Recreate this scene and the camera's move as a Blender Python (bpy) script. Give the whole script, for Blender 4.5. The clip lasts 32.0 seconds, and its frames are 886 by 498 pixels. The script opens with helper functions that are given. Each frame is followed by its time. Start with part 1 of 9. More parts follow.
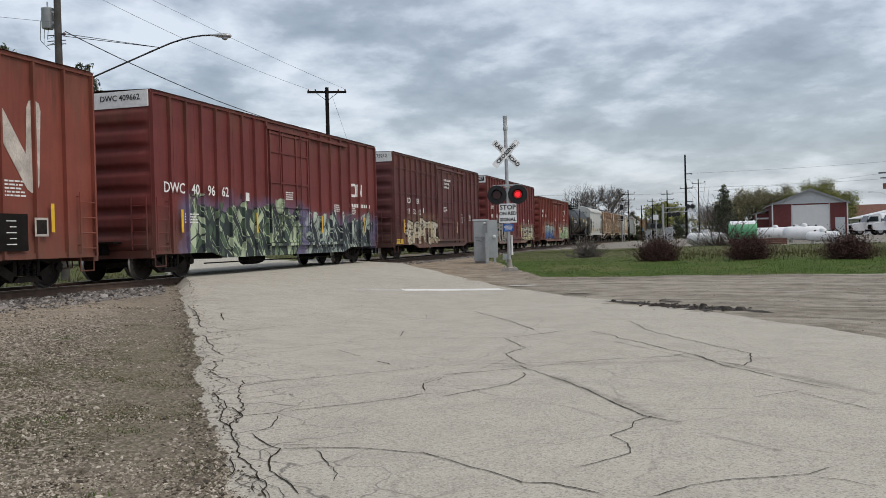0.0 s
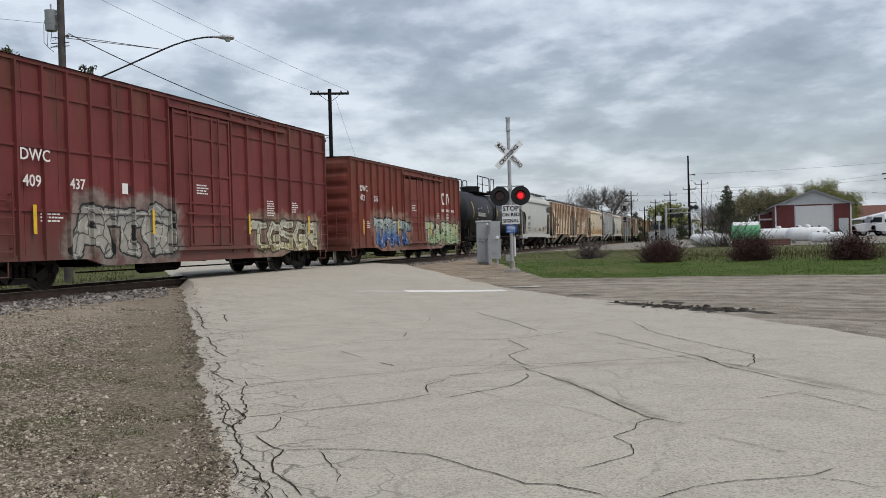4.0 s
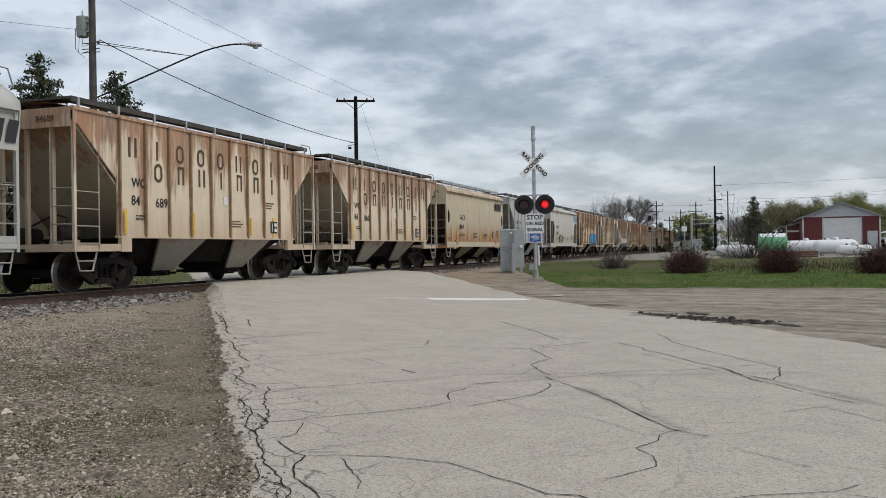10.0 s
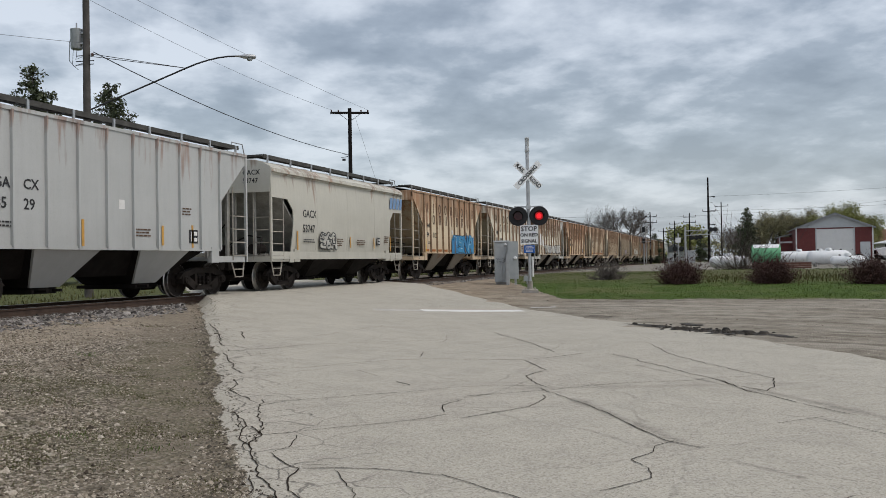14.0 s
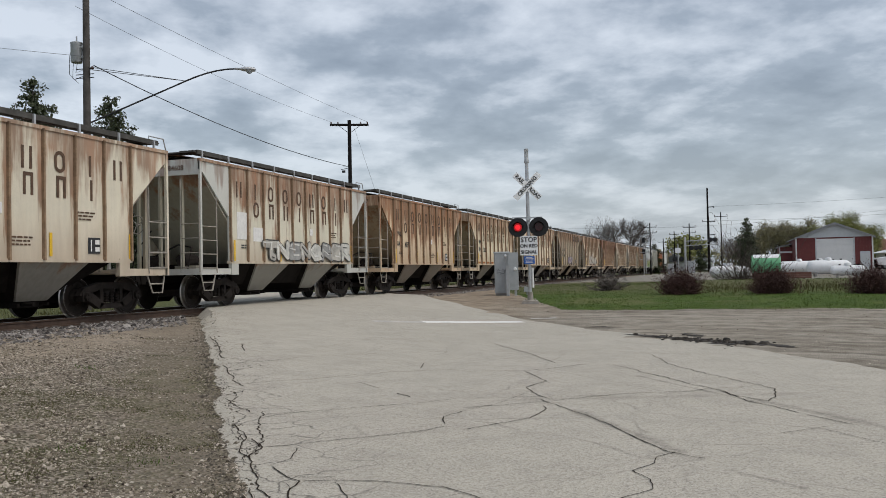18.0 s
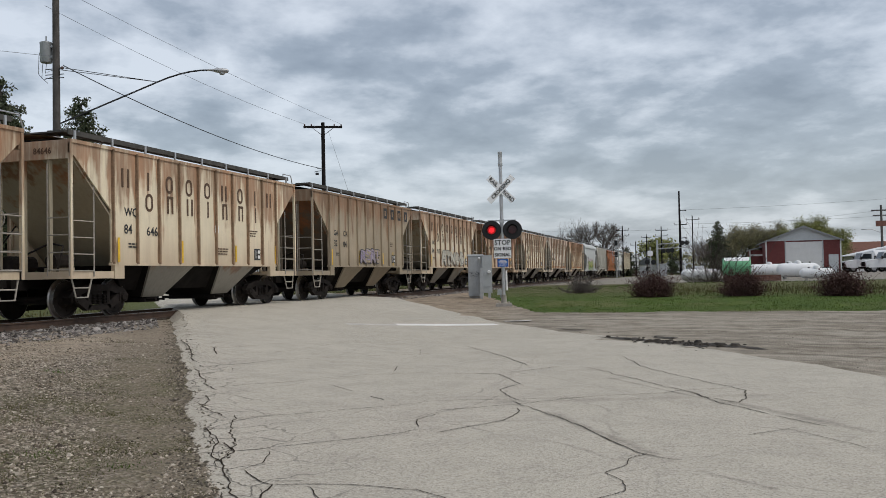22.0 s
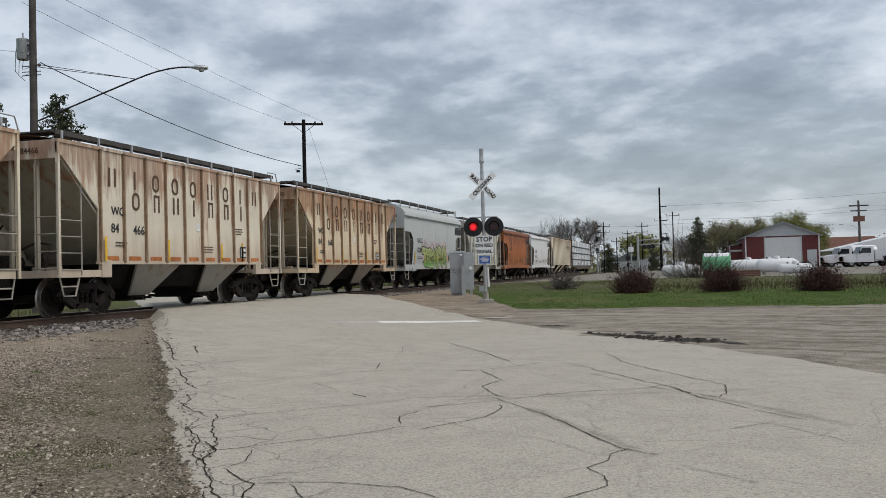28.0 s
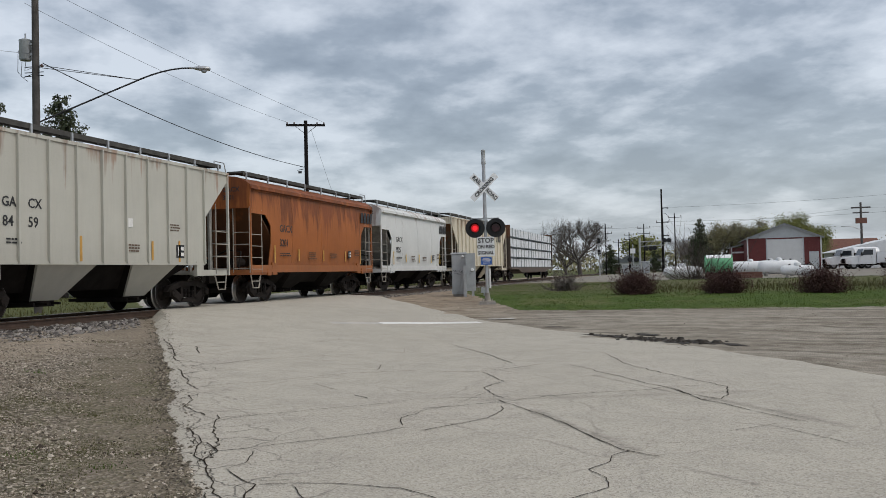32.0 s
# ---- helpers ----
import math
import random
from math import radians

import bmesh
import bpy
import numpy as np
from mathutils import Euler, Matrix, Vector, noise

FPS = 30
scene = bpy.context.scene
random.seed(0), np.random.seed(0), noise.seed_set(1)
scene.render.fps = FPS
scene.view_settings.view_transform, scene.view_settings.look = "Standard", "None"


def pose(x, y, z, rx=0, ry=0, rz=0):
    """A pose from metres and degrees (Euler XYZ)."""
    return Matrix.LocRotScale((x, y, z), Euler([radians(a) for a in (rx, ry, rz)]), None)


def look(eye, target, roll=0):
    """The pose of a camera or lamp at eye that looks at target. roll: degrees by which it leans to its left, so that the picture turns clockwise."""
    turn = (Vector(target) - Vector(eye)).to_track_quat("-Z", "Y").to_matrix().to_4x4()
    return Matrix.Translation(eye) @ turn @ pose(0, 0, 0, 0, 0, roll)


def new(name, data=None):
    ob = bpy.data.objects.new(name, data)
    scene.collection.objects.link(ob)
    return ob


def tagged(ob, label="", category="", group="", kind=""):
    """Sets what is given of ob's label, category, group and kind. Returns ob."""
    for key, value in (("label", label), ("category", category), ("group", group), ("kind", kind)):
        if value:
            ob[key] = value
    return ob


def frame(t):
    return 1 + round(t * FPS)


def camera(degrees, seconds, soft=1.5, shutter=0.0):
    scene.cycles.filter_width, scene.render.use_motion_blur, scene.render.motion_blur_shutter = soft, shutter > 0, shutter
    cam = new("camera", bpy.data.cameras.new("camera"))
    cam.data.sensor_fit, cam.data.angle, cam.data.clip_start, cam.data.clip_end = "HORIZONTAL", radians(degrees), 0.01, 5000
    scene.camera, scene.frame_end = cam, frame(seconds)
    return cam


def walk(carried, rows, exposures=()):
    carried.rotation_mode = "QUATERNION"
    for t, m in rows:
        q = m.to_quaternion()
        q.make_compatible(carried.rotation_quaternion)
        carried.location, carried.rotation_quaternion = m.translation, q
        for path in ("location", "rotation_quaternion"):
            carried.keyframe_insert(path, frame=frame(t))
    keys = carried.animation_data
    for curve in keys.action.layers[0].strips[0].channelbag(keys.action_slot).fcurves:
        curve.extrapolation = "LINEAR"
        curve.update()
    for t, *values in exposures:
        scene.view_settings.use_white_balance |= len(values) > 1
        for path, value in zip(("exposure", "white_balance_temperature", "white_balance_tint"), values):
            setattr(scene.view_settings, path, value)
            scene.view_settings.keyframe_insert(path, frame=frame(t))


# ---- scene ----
TURNS = (
    (0, 89.42, 1.47, 16.73), (0.5, 89.32, 1.44, 16.73), (1, 89.31, 1.35, 16.68), (1.5, 89.31, 1.25, 16.59),
    (2, 89.30, 1.30, 16.54), (2.5, 89.31, 1.39, 16.55), (3, 89.33, 1.51, 16.69), (3.5, 89.41, 1.63, 16.86),
    (5.5, 89.78, 1.10, 16.98), (6, 89.79, 1.06, 16.93), (6.5, 89.79, 1.08, 16.99), (7, 89.79, 1.09, 17.20),
    (7.5, 89.81, 1.04, 17.60), (8, 89.86, 0.97, 17.92), (8.5, 89.93, 0.92, 18.19), (9, 89.97, 0.84, 18.31),
    (9.5, 90.00, 0.79, 18.39), (10, 90.05, 0.83, 18.44), (10.5, 90.14, 0.83, 18.44), (11, 90.23, 0.78, 18.32),
    (11.5, 90.33, 0.77, 18.12), (12, 90.41, 0.81, 17.94), (12.5, 90.47, 0.81, 17.85), (13, 90.57, 0.82, 17.88),
    (13.5, 90.68, 0.85, 17.96), (14, 90.79, 0.93, 18.07), (14.5, 90.86, 0.97, 18.20), (16.5, 91.24, 1.10, 18.36),
    (17, 91.39, 1.11, 18.27), (17.5, 91.49, 1.11, 18.19), (18, 91.52, 1.17, 18.07), (18.5, 91.53, 1.18, 17.83),
    (19, 91.52, 1.29, 17.52), (19.5, 91.49, 1.38, 17.18), (20, 91.48, 1.50, 16.87), (20.5, 91.52, 1.53, 16.68),
    (21, 91.60, 1.49, 16.56), (21.5, 91.67, 1.39, 16.48), (22, 91.66, 1.15, 16.38), (22.5, 91.61, 0.96, 16.26),
    (23, 91.61, 0.84, 16.15), (23.5, 91.59, 0.78, 16.03), (24, 91.54, 0.81, 15.91), (24.5, 91.45, 0.88, 15.78),
    (25, 91.32, 0.97, 15.61), (25.5, 91.25, 1.10, 15.44), (27.5, 91.39, 1.46, 15.16), (28, 91.44, 1.45, 15.21),
    (28.5, 91.50, 1.50, 15.25), (29, 91.55, 1.48, 15.24), (29.5, 91.58, 1.51, 15.21), (30, 91.60, 1.42, 15.12),
    (30.5, 91.61, 1.40, 15.06), (31, 91.60, 1.41, 15.07), (31.5, 91.56, 1.36, 15.16), (32, 91.52, 1.35, 15.32),
)


def camera_rows():
    """The turn of the hand-held camera, which stands on the road's edge: seconds, then degrees."""
    return [(t, pose(0, 0, 1.5, a, b, c)) for t, a, b, c in TURNS]


cam = camera(53, 32.0, soft=0.75)
walk(cam, camera_rows(), ((0.0, 0.04), (6.0, 0.02), (11.0, -0.05), (17.0, -0.07), (32.0, -0.12)))

# ---------------------------------------------------------------- sky and light
RAIL_Z = 0.645          # top of the rails above the ground under the camera
TRACK_X = -15.2         # middle of the track, which runs along y
SIDE_X = 1.55           # half the width of a car


class Nodes:
    """A node tree with short calls."""

    def __init__(self, tree):
        self.tree = tree
        tree.nodes.clear()

    def add(self, kind, sockets=None, **props):
        n = self.tree.nodes.new("ShaderNode" + kind)
        for k, v in props.items():
            setattr(n, k, v)
        for k, v in (sockets or {}).items():
            s = n.inputs[k]
            if isinstance(v, bpy.types.NodeSocket):
                self.tree.links.new(v, s)
            else:
                s.default_value = v
        return n

    def math(self, op, a, b=0.0, c=0.0, clamp=False):
        n = self.add("Math", {0: a, 1: b, 2: c}, operation=op)
        n.use_clamp = clamp
        return n.outputs[0]

    def mix(self, fac, a, b, blend="MIX"):
        n = self.add("Mix", data_type="RGBA", blend_type=blend)
        for i, v in ((0, fac), (6, a), (7, b)):
            if isinstance(v, bpy.types.NodeSocket):
                self.tree.links.new(v, n.inputs[i])
            else:
                n.inputs[i].default_value = v if i == 0 else (*v[:3], 1)
        return n.outputs[2]

    def ramp(self, fac, *stops):
        n = self.add("ValToRGB", {0: fac})
        e = n.color_ramp.elements
        while len(e) < len(stops):
            e.new(0.5)
        for el, (p, col) in zip(e, stops):
            el.position = p
            el.color = (*col, 1) if isinstance(col, tuple) else (col, col, col, 1)
        return n.outputs[0]

    def steps(self, fac, *cols):
        n = self.add("ValToRGB", {0: fac})
        n.color_ramp.interpolation = "CONSTANT"
        e = n.color_ramp.elements
        while len(e) < len(cols):
            e.new(0.5)
        for i, (el, col) in enumerate(zip(e, cols)):
            el.position = 0.24 + 0.52 * i / len(cols) if i else 0.0
            el.color = (*col, 1)
        return n.outputs[0]

    def noise(self, vec, scale, detail=4.0, rough=0.55, distort=0.0):
        return self.add("TexNoise", {"Vector": vec, "Scale": scale, "Detail": detail, "Roughness": rough, "Distortion": distort}).outputs[0]

    def stretch(self, vec, x, y, z):
        return self.add("VectorMath", {0: vec, 1: (x, y, z)}, operation="MULTIPLY").outputs[0]


def make_world():
    world = bpy.data.worlds.new("overcast_sky")
    world.use_nodes = True
    n = Nodes(world.node_tree)
    sky = n.add("TexSky", sky_type="NISHITA", sun_disc=False, sun_elevation=radians(56), sun_rotation=radians(97), dust_density=3.0)
    way = n.add("TexCoord").outputs["Generated"]
    sep = n.add("SeparateXYZ", {0: way})
    up = n.math("MAXIMUM", sep.outputs[2], 0.0)
    den = n.math("ADD", up, 0.22)
    side = n.math("ADD", n.math("MULTIPLY", sep.outputs[0], 0.958), n.math("MULTIPLY", sep.outputs[1], 0.286))
    east = n.math("MULTIPLY_ADD", side, -1.916, sep.outputs[0])
    north = n.math("MULTIPLY_ADD", side, -0.572, sep.outputs[1])
    flat = n.add("CombineXYZ", {0: n.math("DIVIDE", east, den), 1: n.math("DIVIDE", north, den), 2: 0.0}).outputs[0]
    big = n.noise(n.stretch(flat, 0.62, 0.62, 1), 1.0, 2.0, 0.5, 0.3)
    mid = n.noise(n.stretch(flat, 0.9, 0.8, 1), 2.7, 6.0, 0.52, 0.15)
    fine = n.noise(flat, 8.0, 5.0, 0.6, 0.1)
    both = n.math("ADD", n.math("ADD", n.math("MULTIPLY", big, 0.38), n.math("MULTIPLY", mid, 0.50)), n.math("MULTIPLY", fine, 0.12))
    cloud = n.ramp(both, (0.40, (0.205, 0.23, 0.26)), (0.465, (0.315, 0.35, 0.39)), (0.505, (0.49, 0.525, 0.57)), (0.555, (0.68, 0.715, 0.76)))
    low = n.ramp(up, (0.0, 1.0), (0.17, 0.0))
    cloud = n.mix(n.math("MULTIPLY", low, 0.55), cloud, (0.53, 0.60, 0.69))
    lit = n.mix(0.06, cloud, sky.outputs[0])
    back = n.add("Background", {"Color": lit, "Strength": SKY})
    n.tree.links.new(back.outputs[0], n.add("OutputWorld").inputs[0])
    scene.world = world


SKY = 0.92
make_world()
sun = new("sun", bpy.data.lights.new("sun", "SUN"))
sun.data.energy, sun.data.angle, sun.data.color = 1.35, radians(30), (1.0, 0.94, 0.84)
sun.matrix_world = look((24, -3, 36), (0, 0, 0))

# ---------------------------------------------------------------- small tools
def smooth(a, b, v):
    u = min(1.0, max(0.0, (v - a) / (b - a)))
    return u * u * (3 - 2 * u)


def terrain(x, y):
    """Height of the open ground."""
    a = smooth(0, 1, (-4 - x) / 8.2)
    b = smooth(14, 48, y)
    h = 0.62 * (1 - (1 - 0.70 * a) * (1 - b))
    h += 0.17 * smooth(60, 105, y) * smooth(-12, -5, x)
    d = abs(x - TRACK_X)
    h = 0.46 + (h - 0.46) * smooth(1.9, 4.6, d)
    h += 0.20 * math.exp(-((y - 48) / 5.0) ** 2) * smooth(-6, -2, x)
    if x < TRACK_X - 3:
        h -= 0.25 * smooth(18, 26, -x)
    return h


def across(x, y):
    """Metres across the road from its line through the camera, to its right."""
    return 0.815 * x + 0.579 * y


def along(x, y):
    return -0.579 * x + 0.815 * y


def from_road(u, v):
    """The plan point at u metres across and v metres along the road."""
    return 0.815 * u - 0.579 * v, 0.579 * u + 0.815 * v


def road_z(x, y):
    d = abs(x - TRACK_X)
    return terrain(x, y) + 0.012 + (RAIL_Z - 0.472) * (1 - smooth(1.7, 7.0, d))


class Geo:
    """Collects plain solids for one mesh."""

    def __init__(self):
        self.v, self.f, self.m = [], [], []
        self.slot = 0

    def add(self, verts, faces):
        n = len(self.v)
        self.v += [tuple(p) for p in verts]
        self.f += [tuple(i + n for i in f) for f in faces]
        self.m += [self.slot] * len(faces)
        return self

    def box(self, x0, x1, y0, y1, z0, z1, taper=0.0):
        t = taper
        return self.add([(x0, y0, z0), (x1, y0, z0), (x1, y1, z0), (x0, y1, z0),
                         (x0 + t, y0 + t, z1), (x1 - t, y0 + t, z1), (x1 - t, y1 - t, z1), (x0 + t, y1 - t, z1)],
                        [(3, 2, 1, 0), (4, 5, 6, 7), (0, 1, 5, 4), (1, 2, 6, 5), (2, 3, 7, 6), (3, 0, 4, 7)])

    def tube(self, p, q, r, n=8, r2=None, caps=True):
        p, q = Vector(p), Vector(q)
        w = (q - p).normalized()
        u = w.orthogonal().normalized()
        s = w.cross(u)
        r2 = r if r2 is None else r2
        ring = [(math.cos(2 * math.pi * i / n), math.sin(2 * math.pi * i / n)) for i in range(n)]
        vs = [p + (u * c + s * d) * r for c, d in ring] + [q + (u * c + s * d) * r2 for c, d in ring]
        fs = [(i, (i + 1) % n, n + (i + 1) % n, n + i) for i in range(n)]
        if caps:
            fs += [tuple(range(n - 1, -1, -1)), tuple(range(n, 2 * n))]
        return self.add(vs, fs)

    def pipe(self, pts, r, n=6):
        """One bent round bar through points."""
        pts = [Vector(p) for p in pts]
        u = (pts[1] - pts[0]).orthogonal().normalized()
        vs = []
        for i, p in enumerate(pts):
            w = (pts[min(i + 1, len(pts) - 1)] - pts[max(i - 1, 0)]).normalized()
            u = (u - w * u.dot(w)).normalized()
            s = w.cross(u)
            vs += [p + (u * math.cos(2 * math.pi * k / n) + s * math.sin(2 * math.pi * k / n)) * r for k in range(n)]
        fs = [(j * n + k, j * n + (k + 1) % n, j * n + n + (k + 1) % n, j * n + n + k) for j in range(len(pts) - 1) for k in range(n)]
        return self.add(vs, fs + [tuple(range(n - 1, -1, -1)), tuple((len(pts) - 1) * n + k for k in range(n))])

    def plate(self, poly, axis, a, b):
        """A flat polygon, of pairs in the two other axes in order, given depth from a to b along an axis."""
        n = len(poly)
        put = {"x": lambda p, d: (d, p[0], p[1]), "y": lambda p, d: (p[0], d, p[1]), "z": lambda p, d: (p[0], p[1], d)}[axis]
        vs = [put(p, a) for p in poly] + [put(p, b) for p in poly]
        fs = [tuple(range(n)), tuple(range(2 * n - 1, n - 1, -1))] + [(i, n + i, n + (i + 1) % n, (i + 1) % n) for i in range(n)]
        return self.add(vs, fs)

    def lathe(self, profile, n, m=None, axis="z", caps=True):
        """Turned round an axis: pairs of radius and place along it."""
        vs = []
        for r, h in profile:
            for i in range(n):
                c, s = r * math.cos(2 * math.pi * i / n), r * math.sin(2 * math.pi * i / n)
                p = {"z": (c, s, h), "x": (h, c, s), "y": (s, h, c)}[axis]
                vs.append(m @ Vector(p) if m is not None else p)
        fs = []
        for k in range(len(profile) - 1):
            for i in range(n):
                j = (i + 1) % n
                fs.append((k * n + i, k * n + j, k * n + n + j, k * n + n + i))
        if caps:
            fs += [tuple(range(n - 1, -1, -1)), tuple((len(profile) - 1) * n + i for i in range(n))]
        return self.add(vs, fs)

    def sheet(self, rows, thick=None):
        """A surface through equal rows of points."""
        n = len(rows[0])
        vs = [p for r in rows for p in r]
        fs = [(k * n + i, k * n + i + 1, k * n + n + i + 1, k * n + n + i) for k in range(len(rows) - 1) for i in range(n - 1)]
        return self.add(vs, fs)

    def mesh(self, name, *mats, shade=False):
        me = bpy.data.meshes.new(name)
        me.from_pydata(self.v, [], self.f)
        for m in mats:
            me.materials.append(m)
        if self.slot or len(mats) > 1:
            me.polygons.foreach_set("material_index", self.m)
        bm = bmesh.new()
        bm.from_mesh(me)
        bmesh.ops.recalc_face_normals(bm, faces=bm.faces)
        bm.to_mesh(me)
        bm.free()
        if shade:
            me.polygons.foreach_set("use_smooth", [True] * len(me.polygons))
            me.set_sharp_from_angle(angle=radians(38))
        return me


def part(name, geo, material, parent=None, label="", at=None, shade=False):
    """One mesh object, under a thing or a part of it."""
    me = geo if isinstance(geo, bpy.types.Mesh) else geo.mesh(name, *(material if isinstance(material, (tuple, list)) else (material,)), shade=shade)
    ob = new(name, me)
    ob.parent = parent
    if at is not None:
        ob.matrix_basis = at
    return tagged(ob, label)


def thing(name, label, category, at=None, group="", kind=""):
    ob = new(name)
    ob.empty_display_size = 0.2
    if at is not None:
        ob.matrix_basis = at
    return tagged(ob, label, category, group, kind)


TEXT_CACHE = {}


def text_mesh(words, size, material, align="CENTER", bold=0.0):
    key = (words, size, material.name, align)
    if key not in TEXT_CACHE:
        cu = bpy.data.curves.new("words", "FONT")
        cu.body, cu.size, cu.align_x, cu.align_y, cu.extrude, cu.offset = words, size, align, "CENTER", 0.002, bold
        cu.resolution_u = 2
        ob = bpy.data.objects.new("words", cu)
        scene.collection.objects.link(ob)
        me = bpy.data.meshes.new_from_object(ob.evaluated_get(bpy.context.evaluated_depsgraph_get()))
        bpy.data.objects.remove(ob)
        me.materials.clear()
        me.materials.append(material)
        TEXT_CACHE[key] = me
    return TEXT_CACHE[key]


# ---------------------------------------------------------------- materials
def material(name, build, rough=0.6, metal=0.0, spec=0.4):
    m = bpy.data.materials.new(name)
    m.use_nodes = True
    n = Nodes(m.node_tree)
    bsdf = n.add("BsdfPrincipled", {"Roughness": rough, "Metallic": metal, "Specular IOR Level": spec})
    out = n.add("OutputMaterial")
    n.tree.links.new(bsdf.outputs[0], out.inputs[0])
    n.place = n.add("TexCoord").outputs["Object"]
    n.bsdf = bsdf
    build(n)
    return m


def colour(n, c):
    if isinstance(c, bpy.types.NodeSocket):
        n.tree.links.new(c, n.bsdf.inputs["Base Color"])
    else:
        n.bsdf.inputs["Base Color"].default_value = (*c, 1)


def bump(n, height, strength, distance=0.01):
    b = n.add("Bump", {"Height": height, "Strength": strength, "Distance": distance})
    n.tree.links.new(b.outputs[0], n.bsdf.inputs["Normal"])


def plain(name, c, rough=0.6, metal=0.0, vary=0.25, scale=6.0, grain=0.15, spec=0.4):
    """A painted or bare surface with blotches and fine grain."""
    def build(n):
        a = n.noise(n.place, scale, 5, 0.6)
        d = n.noise(n.place, scale * 9, 3, 0.6)
        dark = tuple(v * (1 - vary) for v in c)
        light = tuple(min(1, v * (1 + vary)) for v in c)
        col = n.mix(n.ramp(a, (0.3, 0.0), (0.7, 1.0)), dark, light)
        col = n.mix(n.math("MULTIPLY", n.ramp(d, (0.45, 0.0), (0.75, 1.0)), grain), col, tuple(v * 0.45 for v in c))
        colour(n, col)
        bump(n, d, 0.12, 0.004)
    return material(name, build, rough, metal, spec)


SKELETONS = (
    (((0.9, 0.85), (0.25, 0.95), (0.1, 0.6), (0.85, 0.42), (0.8, 0.05), (0.1, 0.08)),),
    (((0.1, 0.0), (0.35, 1.0), (0.7, 0.95), (0.9, 0.0)), ((0.25, 0.4), (0.8, 0.35))),
    (((0.15, 0.0), (0.2, 0.95), (0.8, 0.9), (0.75, 0.5), (0.3, 0.45), (0.95, 0.0))),
    (((0.0, 0.95), (1.0, 0.9)), ((0.5, 0.9), (0.45, 0.05), (0.75, 0.0))),
    (((0.9, 0.8), (0.4, 1.0), (0.1, 0.5), (0.35, 0.0), (0.9, 0.1), (0.85, 0.4), (0.5, 0.42))),
    (((0.15, 0.0), (0.1, 0.95), (0.8, 0.1), (0.85, 1.0))),
)


def letter_strokes(y0, y1, z0, z1, count, seed):
    """The strokes of sprayed letter-like shapes side by side: which shape, and both ends along and up the side."""
    rng = random.Random(seed)
    out = []
    w = (y1 - y0) / count
    for k in range(count):
        shape = rng.choice(SKELETONS)
        if isinstance(shape[0][0], float):
            shape = (shape,)
        top = rng.uniform(0.82, 1.0)
        for line in shape:
            pts = [(y0 + w * (k - 0.02 + 1.04 * a + rng.gauss(0, 0.04)), z0 + (z1 - z0) * (b * top + rng.gauss(0, 0.02))) for a, b in line]
            out += [(k, *p, *q) for p, q in zip(pts, pts[1:])]
    return out


